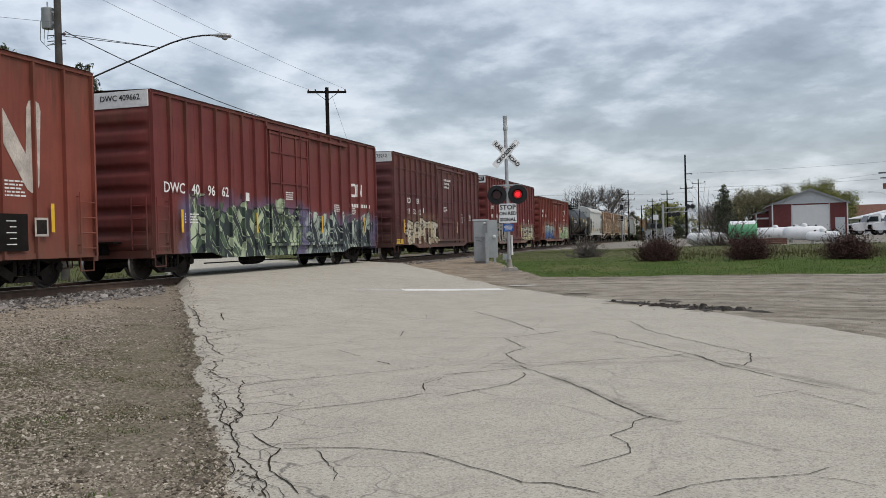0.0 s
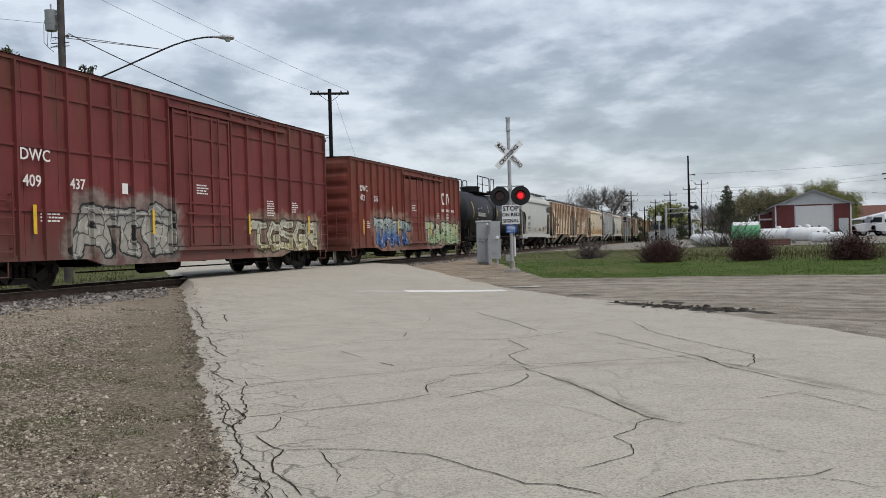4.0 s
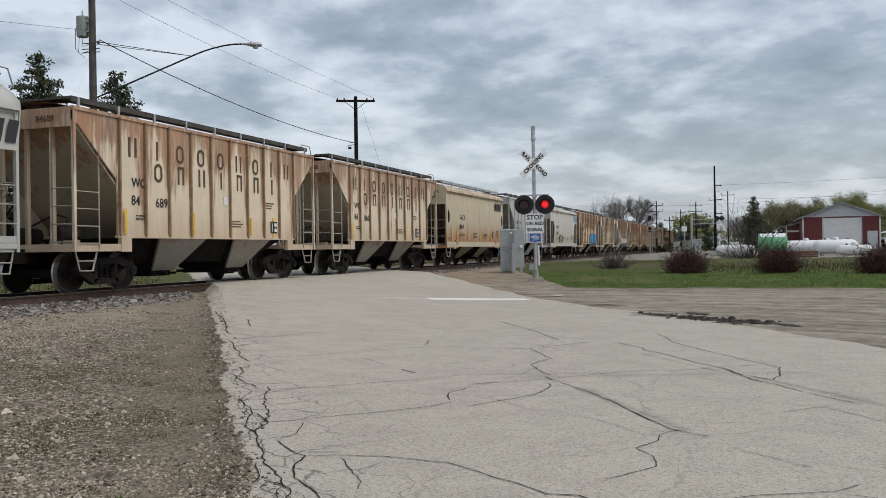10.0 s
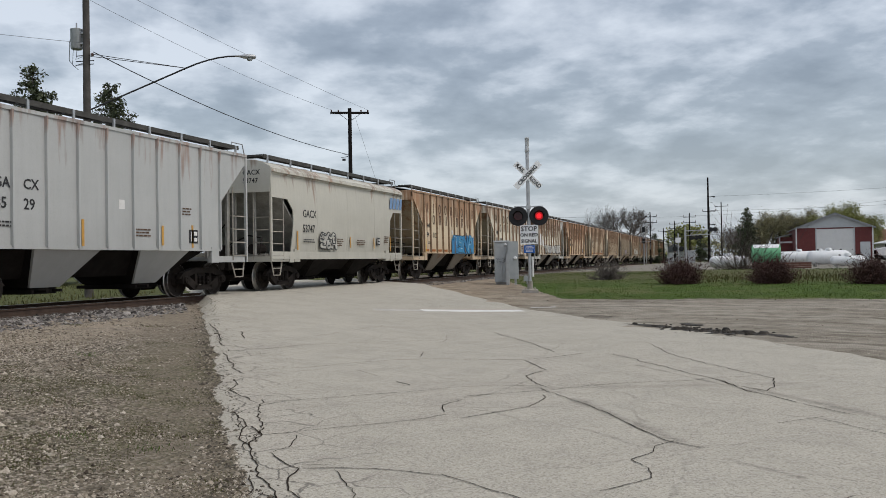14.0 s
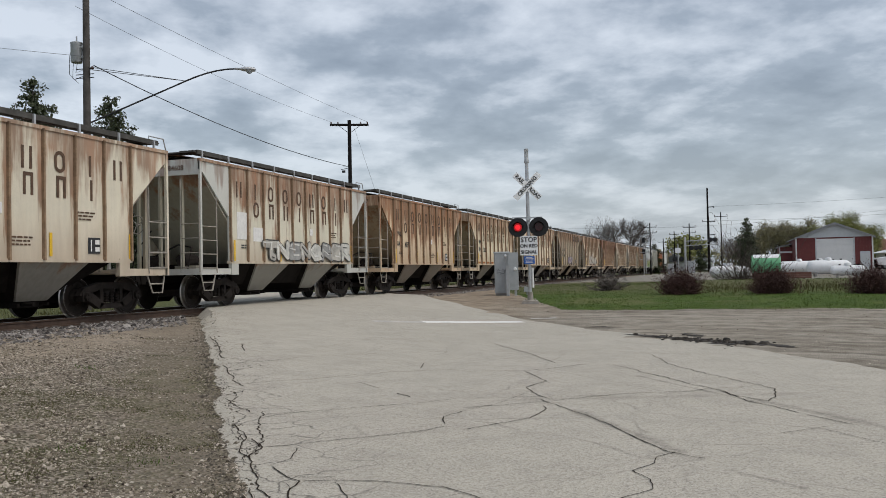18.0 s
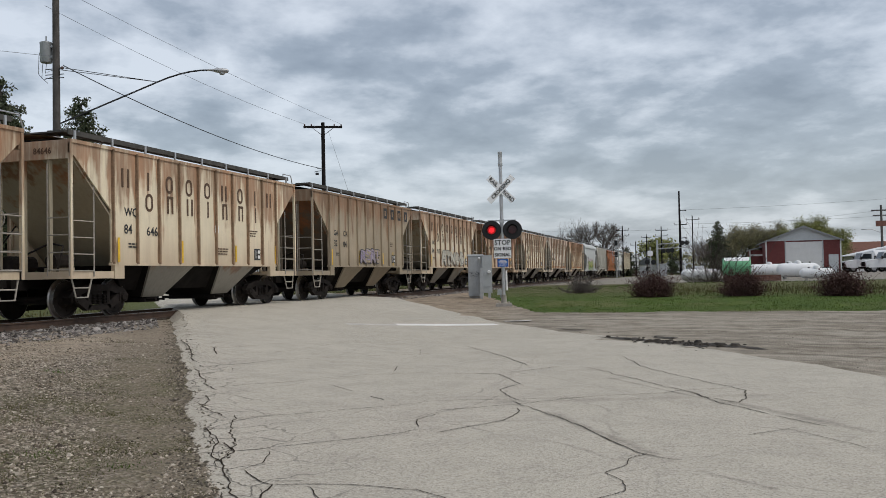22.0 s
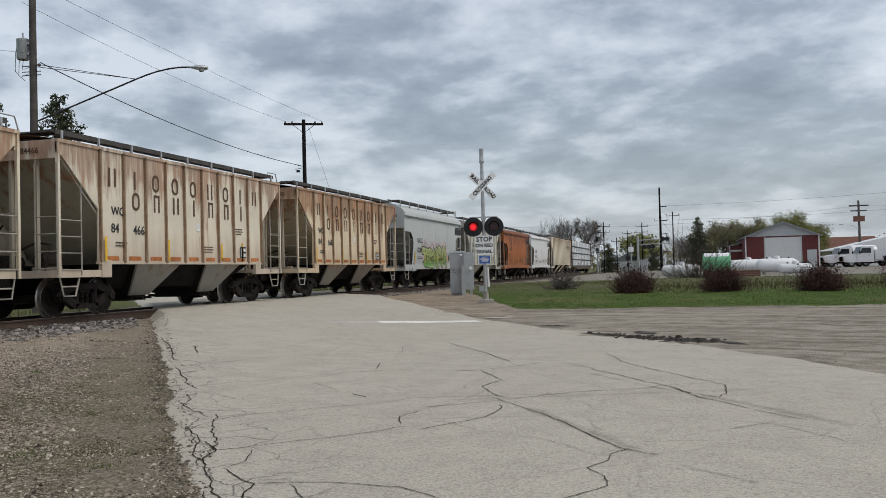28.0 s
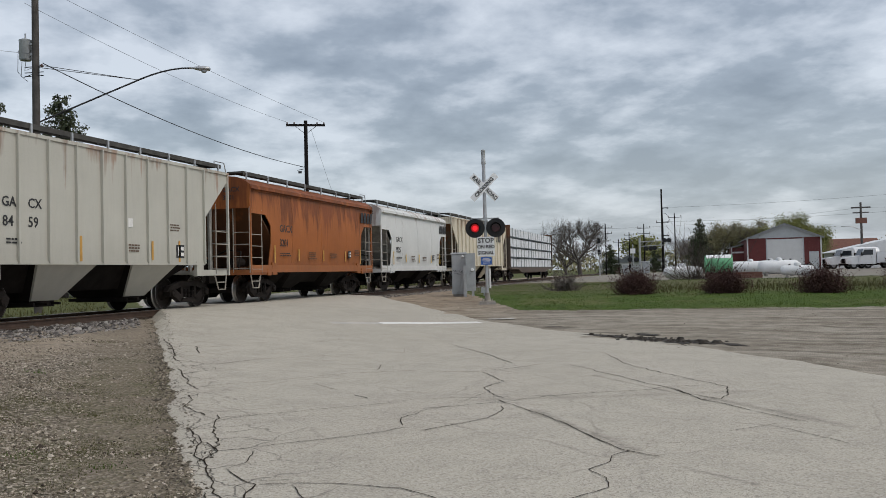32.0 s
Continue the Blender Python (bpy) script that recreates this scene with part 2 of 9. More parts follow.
def bubble_letters(n, col, y0, y1, z0, z1, count, fat, fills, line, haze=None, seed=1):
    """Fat sprayed letter shapes with an outline, banded fills and a mist of paint behind, on the near side of a car."""
    x, y, z = n.add("SeparateXYZ", {0: n.place}).outputs
    flat = n.stretch(n.place, 0.0, 1.0, 1.0)
    near = n.math("GREATER_THAN", x, 0.0)
    wob = n.add("TexNoise", {"Vector": flat, "Scale": 2.4, "Detail": 2.0}).outputs[1]
    wob = n.add("VectorMath", {0: wob, 1: (0.5, 0.5, 0.5)}, operation="SUBTRACT").outputs[0]
    p = n.add("VectorMath", {0: flat, 1: n.stretch(wob, 0.0, 0.22, 0.22)}, operation="ADD").outputs[0]
    dist = None
    for k, a, b, c, d in letter_strokes(y0, y1, z0 + fat, z1 - fat, count, seed):
        e, f = c - a, d - b
        q = max(1e-4, e * e + f * f)
        pa = n.add("VectorMath", {0: p, 1: (0.0, a, b)}, operation="SUBTRACT").outputs[0]
        h = n.math("MULTIPLY", n.add("VectorMath", {0: pa, 1: (0.0, e / q, f / q)}, operation="DOT_PRODUCT").outputs["Value"], 1.0, clamp=True)
        on = n.add("VectorMath", {0: (0.0, e, f), "Scale": h}, operation="SCALE").outputs[0]
        gap = n.add("VectorMath", {0: pa, 1: on}, operation="DISTANCE").outputs["Value"]
        dist = gap if dist is None else n.math("MINIMUM", dist, gap)
    soft = n.noise(flat, 1.3, 4, 0.6)
    rise = n.math("DIVIDE", n.math("ADD", n.math("SUBTRACT", z, z0), n.math("MULTIPLY", n.math("SUBTRACT", soft, 0.5), 0.5)), z1 - z0, clamp=True)
    body = n.ramp(rise, *[((i + (0.0 if i == 0 else 0.4)) / len(fills), c) for i, c in enumerate(fills)])
    body = n.mix(n.math("MULTIPLY", n.ramp(n.noise(flat, 5.0, 4, 0.65), (0.5, 0.0), (0.62, 1.0)), 0.45), body, tuple(v * 0.5 for v in fills[0]))
    if haze:
        lift = n.math("MULTIPLY", n.math("SUBTRACT", soft, 0.5), 1.0)
        m = n.math("DIVIDE", n.math("SUBTRACT", n.math("ADD", fat + 0.42, lift), dist), 0.22, clamp=True)
        mist = n.mix(n.ramp(n.noise(flat, 2.6, 4, 0.6), (0.4, 0.0), (0.6, 1.0)), tuple(v * 0.6 for v in haze), tuple(v * 1.3 for v in haze))
        col = n.mix(n.math("MULTIPLY", n.math("MULTIPLY", m, near), 0.8), col, mist)
    cut = n.add("TexVoronoi", {"Vector": p, "Scale": 2.3}, feature="DISTANCE_TO_EDGE").outputs[0]
    body = n.mix(n.math("MULTIPLY", n.ramp(cut, (0.02, 1.0), (0.045, 0.0)), 0.8), body, line)
    glint = n.math("MULTIPLY", n.ramp(n.math("ABSOLUTE", n.math("SUBTRACT", dist, fat * 0.62)), (0.012, 1.0), (0.022, 0.0)), n.ramp(n.noise(flat, 3.0, 2, 0.5), (0.50, 0.0), (0.54, 1.0)))
    body = n.mix(n.math("MULTIPLY", glint, 0.8), body, tuple(min(0.7, v * 1.5 + 0.1) for v in fills[-1]))
    edge = n.math("DIVIDE", n.math("SUBTRACT", fat + 0.055, dist), 0.012, clamp=True)
    core = n.math("DIVIDE", n.math("SUBTRACT", fat, dist), 0.010, clamp=True)
    col = n.mix(n.math("MULTIPLY", n.math("MULTIPLY", edge, near), 0.95), col, line)
    return n.mix(n.math("MULTIPLY", n.math("MULTIPLY", core, near), 0.95), col, body)


def sprayed(n, col, y0, y1, z1, fills, line, haze=None, size=1.0, seed=0.0, upright=0.6):
    """Sprayed graffiti over the side of a car: sharp shards and letter strokes between two places along it, up to a ragged top, on a mist of paint."""
    sep = n.add("SeparateXYZ", {0: n.place})
    x, y, z = sep.outputs
    at = n.add("VectorMath", {0: n.place, 1: (0.0, seed * 5.3, seed * 2.1)}, operation="ADD").outputs[0]
    flat = n.stretch(at, 0.0, 1.0, 1.0)
    soft = n.noise(flat, 0.9, 3, 0.6)
    warp = n.add("VectorMath", {0: n.add("TexNoise", {"Vector": flat, "Scale": 1.1 / size, "Detail": 1.0}).outputs[1], 1: (0.0, 0.55 * size, 0.4 * size)}, operation="MULTIPLY").outputs[0]
    bent = n.add("VectorMath", {0: flat, 1: warp}, operation="ADD").outputs[0]
    one = n.add("VectorRotate", {"Vector": bent, "Angle": 0.38}, rotation_type="X_AXIS").outputs[0]
    tall = n.stretch(one, 0.0, 3.1 / size, upright * 1.9 / size)
    other = n.stretch(n.add("VectorRotate", {"Vector": bent, "Angle": -0.5}, rotation_type="X_AXIS").outputs[0], 0.0, 4.2 / size, upright * 1.6 / size)
    cell = n.add("TexVoronoi", {"Vector": tall, "Scale": 1.0})
    shard = n.add("TexVoronoi", {"Vector": other, "Scale": 1.0})
    rim = n.add("TexVoronoi", {"Vector": tall, "Scale": 1.0}, feature="DISTANCE_TO_EDGE").outputs[0]
    rim2 = n.add("TexVoronoi", {"Vector": other, "Scale": 1.0}, feature="DISTANCE_TO_EDGE").outputs[0]
    tone = n.add("SeparateColor", {0: cell.outputs["Color"]}).outputs[0]
    tone2 = n.add("SeparateColor", {0: shard.outputs["Color"]}).outputs[1]
    pick = n.math("ADD", n.math("MULTIPLY", tone, 0.55), n.math("MULTIPLY", tone2, 0.45))
    body = n.steps(pick, *fills)
    body = n.mix(n.math("MULTIPLY", n.ramp(cell.outputs["Distance"], (0.15, 0.0), (0.75, 1.0)), 0.65), body, line)
    body = n.mix(n.math("MULTIPLY", n.ramp(rim2, (0.03, 1.0), (0.06, 0.0)), n.ramp(tone2, (0.45, 0.0), (0.55, 0.9))), body, fills[-1])
    body = n.mix(n.math("MULTIPLY", n.ramp(rim, (0.03, 1.0), (0.055, 0.0)), n.ramp(tone, (0.3, 0.4), (0.6, 1.0))), body, line)

    def within(reach, feather):
        lift = n.math("MULTIPLY", n.math("SUBTRACT", soft, 0.5), 1.5)
        jag = n.math("MULTIPLY", n.math("SUBTRACT", tone, 0.5), 0.45)
        a = n.math("DIVIDE", n.math("ADD", n.math("SUBTRACT", y, y0 - reach), n.math("ADD", lift, jag)), feather, clamp=True)
        b = n.math("DIVIDE", n.math("ADD", n.math("SUBTRACT", y1 + reach, y), n.math("SUBTRACT", lift, jag)), feather, clamp=True)
        t = n.math("DIVIDE", n.math("ADD", n.math("SUBTRACT", z1 + reach * 0.4, z), n.math("ADD", n.math("MULTIPLY", lift, 0.6), jag if feather < 0.2 else 0.0)), feather, clamp=True)
        return n.math("MULTIPLY", n.math("MULTIPLY", n.math("MULTIPLY", a, b), t), n.math("GREATER_THAN", x, 0.0))
    if haze:
        mist = n.mix(n.ramp(n.noise(flat, 2.2, 4, 0.6), (0.35, 0.0), (0.65, 1.0)), tuple(v * 0.75 for v in haze), tuple(v * 1.2 for v in haze))
        col = n.mix(n.math("MULTIPLY", within(0.7, 0.55), 0.85), col, mist)
    return n.mix(n.math("MULTIPLY", within(0.0, 0.04), 0.93), col, body)


def car_paint(name, base, rust=0.3, rust_c=(0.23, 0.085, 0.03), dirt=0.4, seed=0.0, top=4.1, low=1.2, low_rust=0.0, rough=0.62, blotch=0.5, tags=(), seam=None):
    """Weathered paint of a freight car: rust that runs down from the roof, dirt that runs up from the sill, fading and grain."""
    def build(n):
        p = n.add("VectorMath", {0: n.place, 1: (seed * 3.1, seed * 7.7, seed * 1.3)}, operation="ADD").outputs[0]
        z = n.add("SeparateXYZ", {0: n.place}).outputs[2]
        streak = n.noise(n.stretch(p, 1.7, 1.7, 0.20), 1.6, 4, 0.55)
        fine = n.noise(n.stretch(p, 7, 7, 0.7), 1.5, 4, 0.55)
        patch = n.noise(n.stretch(p, 0.55, 0.55, 0.8), 1.0, 4, 0.6)
        grain = n.noise(p, 38, 3, 0.65)
        fade = n.mix(n.ramp(patch, (0.3, 0.0), (0.72, 1.0)), tuple(v * (1 - 0.22 * blotch) for v in base), tuple(min(1, v * (1 + 0.2 * blotch)) for v in base))
        fade = n.mix(n.math("MULTIPLY", n.ramp(fine, (0.42, 0.0), (0.8, 1.0)), 0.35 * dirt), fade, tuple(v * 0.42 for v in base))
        height = n.math("DIVIDE", n.math("SUBTRACT", z, low), top - low, clamp=True)
        reach = n.math("ADD", n.math("MULTIPLY", n.math("POWER", height, 1.4), 0.58), n.math("MULTIPLY_ADD", streak, 1.25, -0.31))
        reach = n.math("ADD", reach, n.math("MULTIPLY", n.math("SUBTRACT", patch, 0.5), 0.6))
        reach = n.math("ADD", reach, n.math("MULTIPLY", n.math("SUBTRACT", fine, 0.5), 0.24))
        if seam:
            f = n.math("FRACT", n.math("DIVIDE", n.math("SUBTRACT", n.add("SeparateXYZ", {0: n.place}).outputs[1], seam[0]), seam[1]))
            gap = n.math("MULTIPLY", n.math("MINIMUM", f, n.math("SUBTRACT", 1.0, f)), seam[1])
            reach = n.math("ADD", reach, n.math("MULTIPLY", n.ramp(n.math("DIVIDE", gap, 0.2), (0.1, 1.0), (0.9, 0.0)), n.math("MULTIPLY_ADD", fine, 0.9, -0.22)))
        run = n.ramp(reach, (max(0.02, 0.86 - 0.62 * rust), 0.0), (max(0.12, 1.02 - 0.55 * rust), 1.0))
        speck = n.ramp(fine, (0.25, 0.55), (0.55, 1.0))
        run = n.math("MULTIPLY", run, n.math("DIVIDE", n.math("ADD", height, 0.02), 0.14, clamp=True))
        blot = n.noise(n.stretch(p, 1.3, 1.3, 0.45), 1.0, 4, 0.6)
        rusty = n.mix(fine, tuple(v * 0.8 for v in rust_c), tuple(v * 1.45 for v in rust_c))
        rusty = n.mix(n.ramp(blot, (0.42, 0.85), (0.60, 0.0)), rusty, tuple(v * 0.55 for v in rust_c))
        col = n.mix(n.math("MULTIPLY", n.math("MULTIPLY", run, speck), min(1.0, 0.55 + 0.5 * rust) if rust > 0.01 else 0.0), fade, rusty)
        if low_rust:
            up = n.math("SUBTRACT", n.math("ADD", n.math("MULTIPLY", streak, 0.6), n.math("MULTIPLY", patch, 0.5)), n.math("MULTIPLY", height, 1.25))
            col = n.mix(n.math("MULTIPLY", n.ramp(up, (0.06, 0.0), (0.55, 1.0)), low_rust), col, tuple(v * 1.25 for v in rust_c))
        grime = n.ramp(n.math("SUBTRACT", n.math("MULTIPLY", streak, 0.55), height), (0.0, 0.0), (0.35, 1.0))
        col = n.mix(n.math("MULTIPLY", grime, 0.6 * dirt), col, (0.09, 0.075, 0.055))
        col = n.mix(n.math("MULTIPLY", n.ramp(grain, (0.5, 0.0), (0.75, 1.0)), 0.22), col, tuple(v * 0.5 for v in base))
        for tag in tags:
            col = bubble_letters(n, col, *tag[1:]) if tag[0] == "letters" else sprayed(n, col, *tag)
        colour(n, col)
        bump(n, n.math("ADD", n.math("MULTIPLY", patch, 3.0), grain), 0.18, 0.012)
    return material(name, build, rough, 0.0, 0.3)


def leaf_material(name, a, b, rough=0.6):
    def build(n):
        r = n.add("NewGeometry").outputs["Random Per Island"]
        q = n.noise(n.place, 0.7, 3, 0.6)
        col = n.mix(n.math("ADD", n.math("MULTIPLY", r, 0.6), n.math("MULTIPLY", q, 0.4)), a, b)
        colour(n, col)
        n.bsdf.inputs["Subsurface Weight"].default_value = 0.0
    return material(name, build, rough, 0.0, 0.25)


def stone_material(name, lo, mid, hi):
    """Loose stones: each its own tone, from dirty dark to pale."""
    def build(n):
        r = n.add("NewGeometry").outputs["Random Per Island"]
        q = n.noise(n.place, 60, 3, 0.6)
        col = n.ramp(r, (0.0, lo), (0.45, mid), (0.8, tuple(0.5 * (a + b) for a, b in zip(mid, hi))), (1.0, hi))
        colour(n, n.mix(n.math("MULTIPLY", n.ramp(q, (0.45, 0.0), (0.7, 1.0)), 0.5), col, lo))
    return material(name, build, 0.92, 0.0, 0.2)


def glow(name, c, strength):
    def build(n):
        colour(n, tuple(v * 0.5 for v in c))
        n.bsdf.inputs["Emission Color"].default_value = (*c, 1)
        n.bsdf.inputs["Emission Strength"].default_value = strength
    return material(name, build, 0.3)


def build_road_material(n):
    p = n.place
    sep = n.add("SeparateXYZ", {0: p})
    big = n.noise(p, 0.22, 5, 0.6, 0.4)
    mid = n.noise(p, 1.6, 5, 0.65, 0.3)
    stone = n.add("TexVoronoi", {"Vector": p, "Scale": 74.0, "Randomness": 1.0})
    tone = n.add("SeparateColor", {0: stone.outputs["Color"]}).outputs[0]
    chips = n.noise(p, 120, 2, 0.6)
    col = n.mix(n.ramp(big, (0.3, 0.0), (0.72, 1.0)), (0.415, 0.385, 0.323), (0.455, 0.424, 0.358))
    col = n.mix(n.math("MULTIPLY", n.ramp(mid, (0.38, 1.0), (0.55, 0.0)), 0.35), col, (0.30, 0.275, 0.235))
    col = n.mix(n.math("MULTIPLY", n.ramp(tone, (0.1, 1.0), (0.3, 0.0)), 0.5), col, (0.17, 0.152, 0.13))
    col = n.mix(n.math("MULTIPLY", n.ramp(tone, (0.75, 0.0), (0.95, 1.0)), 0.4), col, (0.60, 0.57, 0.51))
    col = n.mix(n.math("MULTIPLY", n.ramp(chips, (0.60, 0.0), (0.70, 1.0)), 0.55), col, (0.12, 0.11, 0.10))
    # hairline cracks of two sizes, broken up
    warp = n.add("VectorMath", {0: p, 1: n.add("VectorMath", {0: n.add("TexNoise", {"Vector": p, "Scale": 1.7, "Detail": 5.0}).outputs[1], 1: (0.55, 0.55, 0.0)}, operation="MULTIPLY").outputs[0]}, operation="ADD").outputs[0]
    wide = n.add("TexVoronoi", {"Vector": warp, "Scale": 0.42}, feature="DISTANCE_TO_EDGE").outputs[0]
    close = n.add("TexVoronoi", {"Vector": warp, "Scale": 1.5}, feature="DISTANCE_TO_EDGE").outputs[0]
    edge_u = n.math("ADD", n.math("MULTIPLY", sep.outputs[0], 0.815), n.math("MULTIPLY", sep.outputs[1], 0.579))
    edge = n.ramp(n.math("DIVIDE", edge_u, 10.0), (0.06, 1.0), (0.21, 0.0))
    c1 = n.math("MULTIPLY", n.ramp(wide, (0.002, 1.0), (0.006, 0.0)), n.ramp(mid, (0.35, 0.2), (0.6, 1.0)))
    c2 = n.math("MULTIPLY", n.ramp(close, (0.006, 1.0), (0.016, 0.0)), edge)
    crack = n.math("MAXIMUM", n.math("MULTIPLY", c1, 0.32), n.math("MULTIPLY", c2, 0.75))
    col = n.mix(crack, col, (0.075, 0.068, 0.06))
    # worn wheel bands where the binder shows between the chips
    for ax, ay, bx, by, w in ((-1.65, 9.45, -0.45, 7.45, 0.10), (0.15, 10.6, 1.4, 8.8, 0.12), (-0.05, 6.86, 0.40, 6.42, 0.045), (-1.3, 12.6, 0.3, 10.2, 0.05), (-2.6, 10.0, 0.6, 11.1, 0.16)):
        e, f = bx - ax, by - ay
        q = e * e + f * f
        pa = n.add("VectorMath", {0: n.stretch(p, 1, 1, 0), 1: (ax, ay, 0.0)}, operation="SUBTRACT").outputs[0]
        h = n.math("MULTIPLY", n.add("VectorMath", {0: pa, 1: (e / q, f / q, 0.0)}, operation="DOT_PRODUCT").outputs["Value"], 1.0, clamp=True)
        on = n.add("VectorMath", {0: (e, f, 0.0), "Scale": h}, operation="SCALE").outputs[0]
        gap = n.math("ADD", n.add("VectorMath", {0: pa, 1: on}, operation="DISTANCE").outputs["Value"], n.math("MULTIPLY", n.math("SUBTRACT", mid, 0.5), 0.16))
        near = n.math("SUBTRACT", 1.0, n.math("DIVIDE", gap, w, clamp=True))
        col = n.mix(n.math("MULTIPLY", n.math("MULTIPLY", near, n.ramp(n.noise(p, 30, 3, 0.7), (0.38, 0.2), (0.58, 1.0))), 0.75 if w < 0.15 else 0.35), col, (0.16, 0.145, 0.122))
    colour(n, col)
    n.tree.links.new(n.ramp(big, (0.3, 0.95), (0.7, 0.8)), n.bsdf.inputs["Roughness"])
    bump(n, n.math("SUBTRACT", n.math("MULTIPLY", stone.outputs[0], 0.6), n.math("MULTIPLY", crack, 2.0)), 0.5, 0.008)


def build_ground_material(n):
    """Gravel and dirt by the track, lawn and lot farther off."""
    p = n.place
    sep = n.add("SeparateXYZ", {0: p})
    x, y = sep.outputs[0], sep.outputs[1]
    u = n.math("ADD", n.math("MULTIPLY", x, 0.815), n.math("MULTIPLY", y, 0.579))
    big = n.noise(p, 0.30, 5, 0.62, 0.5)
    mid = n.noise(p, 1.9, 5, 0.65, 0.3)
    fine = n.noise(p, 21, 4, 0.7)
    peb = n.add("TexVoronoi", {"Vector": p, "Scale": 33.0})
    tone = n.add("SeparateColor", {0: peb.outputs["Color"]}).outputs[0]
    dirt = n.mix(n.ramp(mid, (0.34, 0.0), (0.64, 1.0)), (0.105, 0.087, 0.059), (0.285, 0.236, 0.168))
    gravel = n.mix(n.ramp(tone, (0.15, 0.0), (0.6, 0.38), (0.97, 1.0)), (0.042, 0.034, 0.026), (0.56, 0.49, 0.41))
    near = n.mix(n.ramp(n.math("ADD", n.math("MULTIPLY", big, 0.5), n.math("MULTIPLY", mid, 0.5)), (0.36, 0.25), (0.54, 1.0)), dirt, gravel)
    near = n.mix(n.math("MULTIPLY", n.ramp(fine, (0.50, 0.0), (0.68, 1.0)), 0.55), near, (0.05, 0.040, 0.031))
    # pale worn strip beside the stone bed
    strip = n.math("MULTIPLY", n.ramp(n.math("DIVIDE", n.math("ADD", n.math("ADD", x, n.math("MULTIPLY", big, 2.4)), 14.0), 14.0), (0.10, 0.0), (0.20, 1.0), (0.33, 1.0), (0.44, 0.0)), n.ramp(mid, (0.35, 0.3), (0.55, 0.9)))
    near = n.mix(n.math("MULTIPLY", strip, 0.85), near, n.mix(n.ramp(fine, (0.3, 0.0), (0.7, 1.0)), (0.22, 0.175, 0.128), (0.52, 0.44, 0.345)))
    # bare brown soil along the road's edge
    soil = n.ramp(n.math("DIVIDE", n.math("ADD", n.math("ADD", u, n.math("MULTIPLY", n.math("SUBTRACT", mid, 0.5), 1.3)), 2.0), 3.0), (0.40, 0.0), (0.62, 1.0))
    near = n.mix(n.math("MULTIPLY", soil, n.ramp(mid, (0.3, 0.75), (0.7, 0.4))), near, n.mix(n.ramp(fine, (0.3, 0.0), (0.7, 1.0)), (0.105, 0.086, 0.062), (0.30, 0.253, 0.19)))
    # thin grass between the stones left of the road
    thin = n.math("ADD", n.math("ADD", n.math("MULTIPLY", big, 0.40), n.math("MULTIPLY", mid, 0.40)), n.math("MULTIPLY", fine, 0.20))
    band = n.ramp(n.math("DIVIDE", n.math("ADD", x, 14.0), 14.0), (0.34, 0.0), (0.46, 1.0), (0.70, 0.9), (0.86, 0.3))
    near = n.mix(n.math("MULTIPLY", n.math("MULTIPLY", n.ramp(thin, (0.45, 0.0), (0.58, 1.0)), band), 0.7), near, n.mix(fine, (0.040, 0.042, 0.012), (0.15, 0.142, 0.055)))
    # the dirt lot right of the road, with wheel ruts
    off = n.add("VectorMath", {0: p, 1: (3.0, -6.0, 0.0)}, operation="ADD").outputs[0]
    far_r = n.add("VectorMath", {0: n.stretch(off, 1, 1, 0)}, operation="LENGTH").outputs["Value"]
    so = n.add("SeparateXYZ", {0: off}).outputs
    arc = n.add("CombineXYZ", {0: n.math("MULTIPLY_ADD", big, 1.6, far_r), 1: n.math("MULTIPLY", n.math("ARCTAN2", so[1], so[0]), 1.6), 2: 0.0}).outputs[0]
    rut = n.noise(arc, 1.5, 6, 0.66, 0.25)
    lot = n.mix(n.ramp(n.math("ADD", n.math("MULTIPLY", rut, 0.62), n.math("MULTIPLY", mid, 0.38)), (0.40, 0.0), (0.58, 1.0)), (0.165, 0.142, 0.110), (0.375, 0.338, 0.28))
    lot = n.mix(n.math("MULTIPLY", n.ramp(fine, (0.5, 0.0), (0.7, 1.0)), 0.4), lot, (0.13, 0.11, 0.095))
    side = n.math("GREATER_THAN", n.math("ADD", u, n.math("MULTIPLY", n.math("SUBTRACT", mid, 0.5), 1.2)), 8.2)
    # sandy tan dirt between the road, the signal and the track
    sand = n.math("MULTIPLY", n.ramp(n.math("DIVIDE", n.math("ADD", n.math("ADD", x, n.math("MULTIPLY", mid, 3.0)), 10.0), 14.0), (0.22, 1.0), (0.52, 0.0)), n.ramp(n.math("DIVIDE", n.math("ADD", y, n.math("MULTIPLY", mid, 3.0)), 60.0), (0.38, 0.0), (0.44, 1.0)))
    lot = n.mix(n.math("MULTIPLY", sand, 0.85), lot, n.mix(n.ramp(n.math("ADD", n.math("MULTIPLY", mid, 0.6), n.math("MULTIPLY", fine, 0.4)), (0.38, 0.0), (0.62, 1.0)), (0.19, 0.142, 0.098), (0.40, 0.325, 0.24)))
    col = n.mix(side, near, lot)
    # lawn: beyond the lot's far edge, clear of the track
    wob = n.math("MULTIPLY", n.math("SUBTRACT", mid, 0.5), 1.4)
    start = n.math("GREATER_THAN", n.math("ADD", y, wob), n.math("ADD", 28.0, n.math("MULTIPLY", n.math("MAXIMUM", n.math("MULTIPLY", n.math("ADD", x, 5.2), -1.0), 0.0), 2.4)))
    clear = n.math("GREATER_THAN", n.math("ADD", x, wob), n.math("ADD", -11.6, n.math("MULTIPLY", n.math("MAXIMUM", n.math("SUBTRACT", 50.0, y), 0.0), 0.10)))
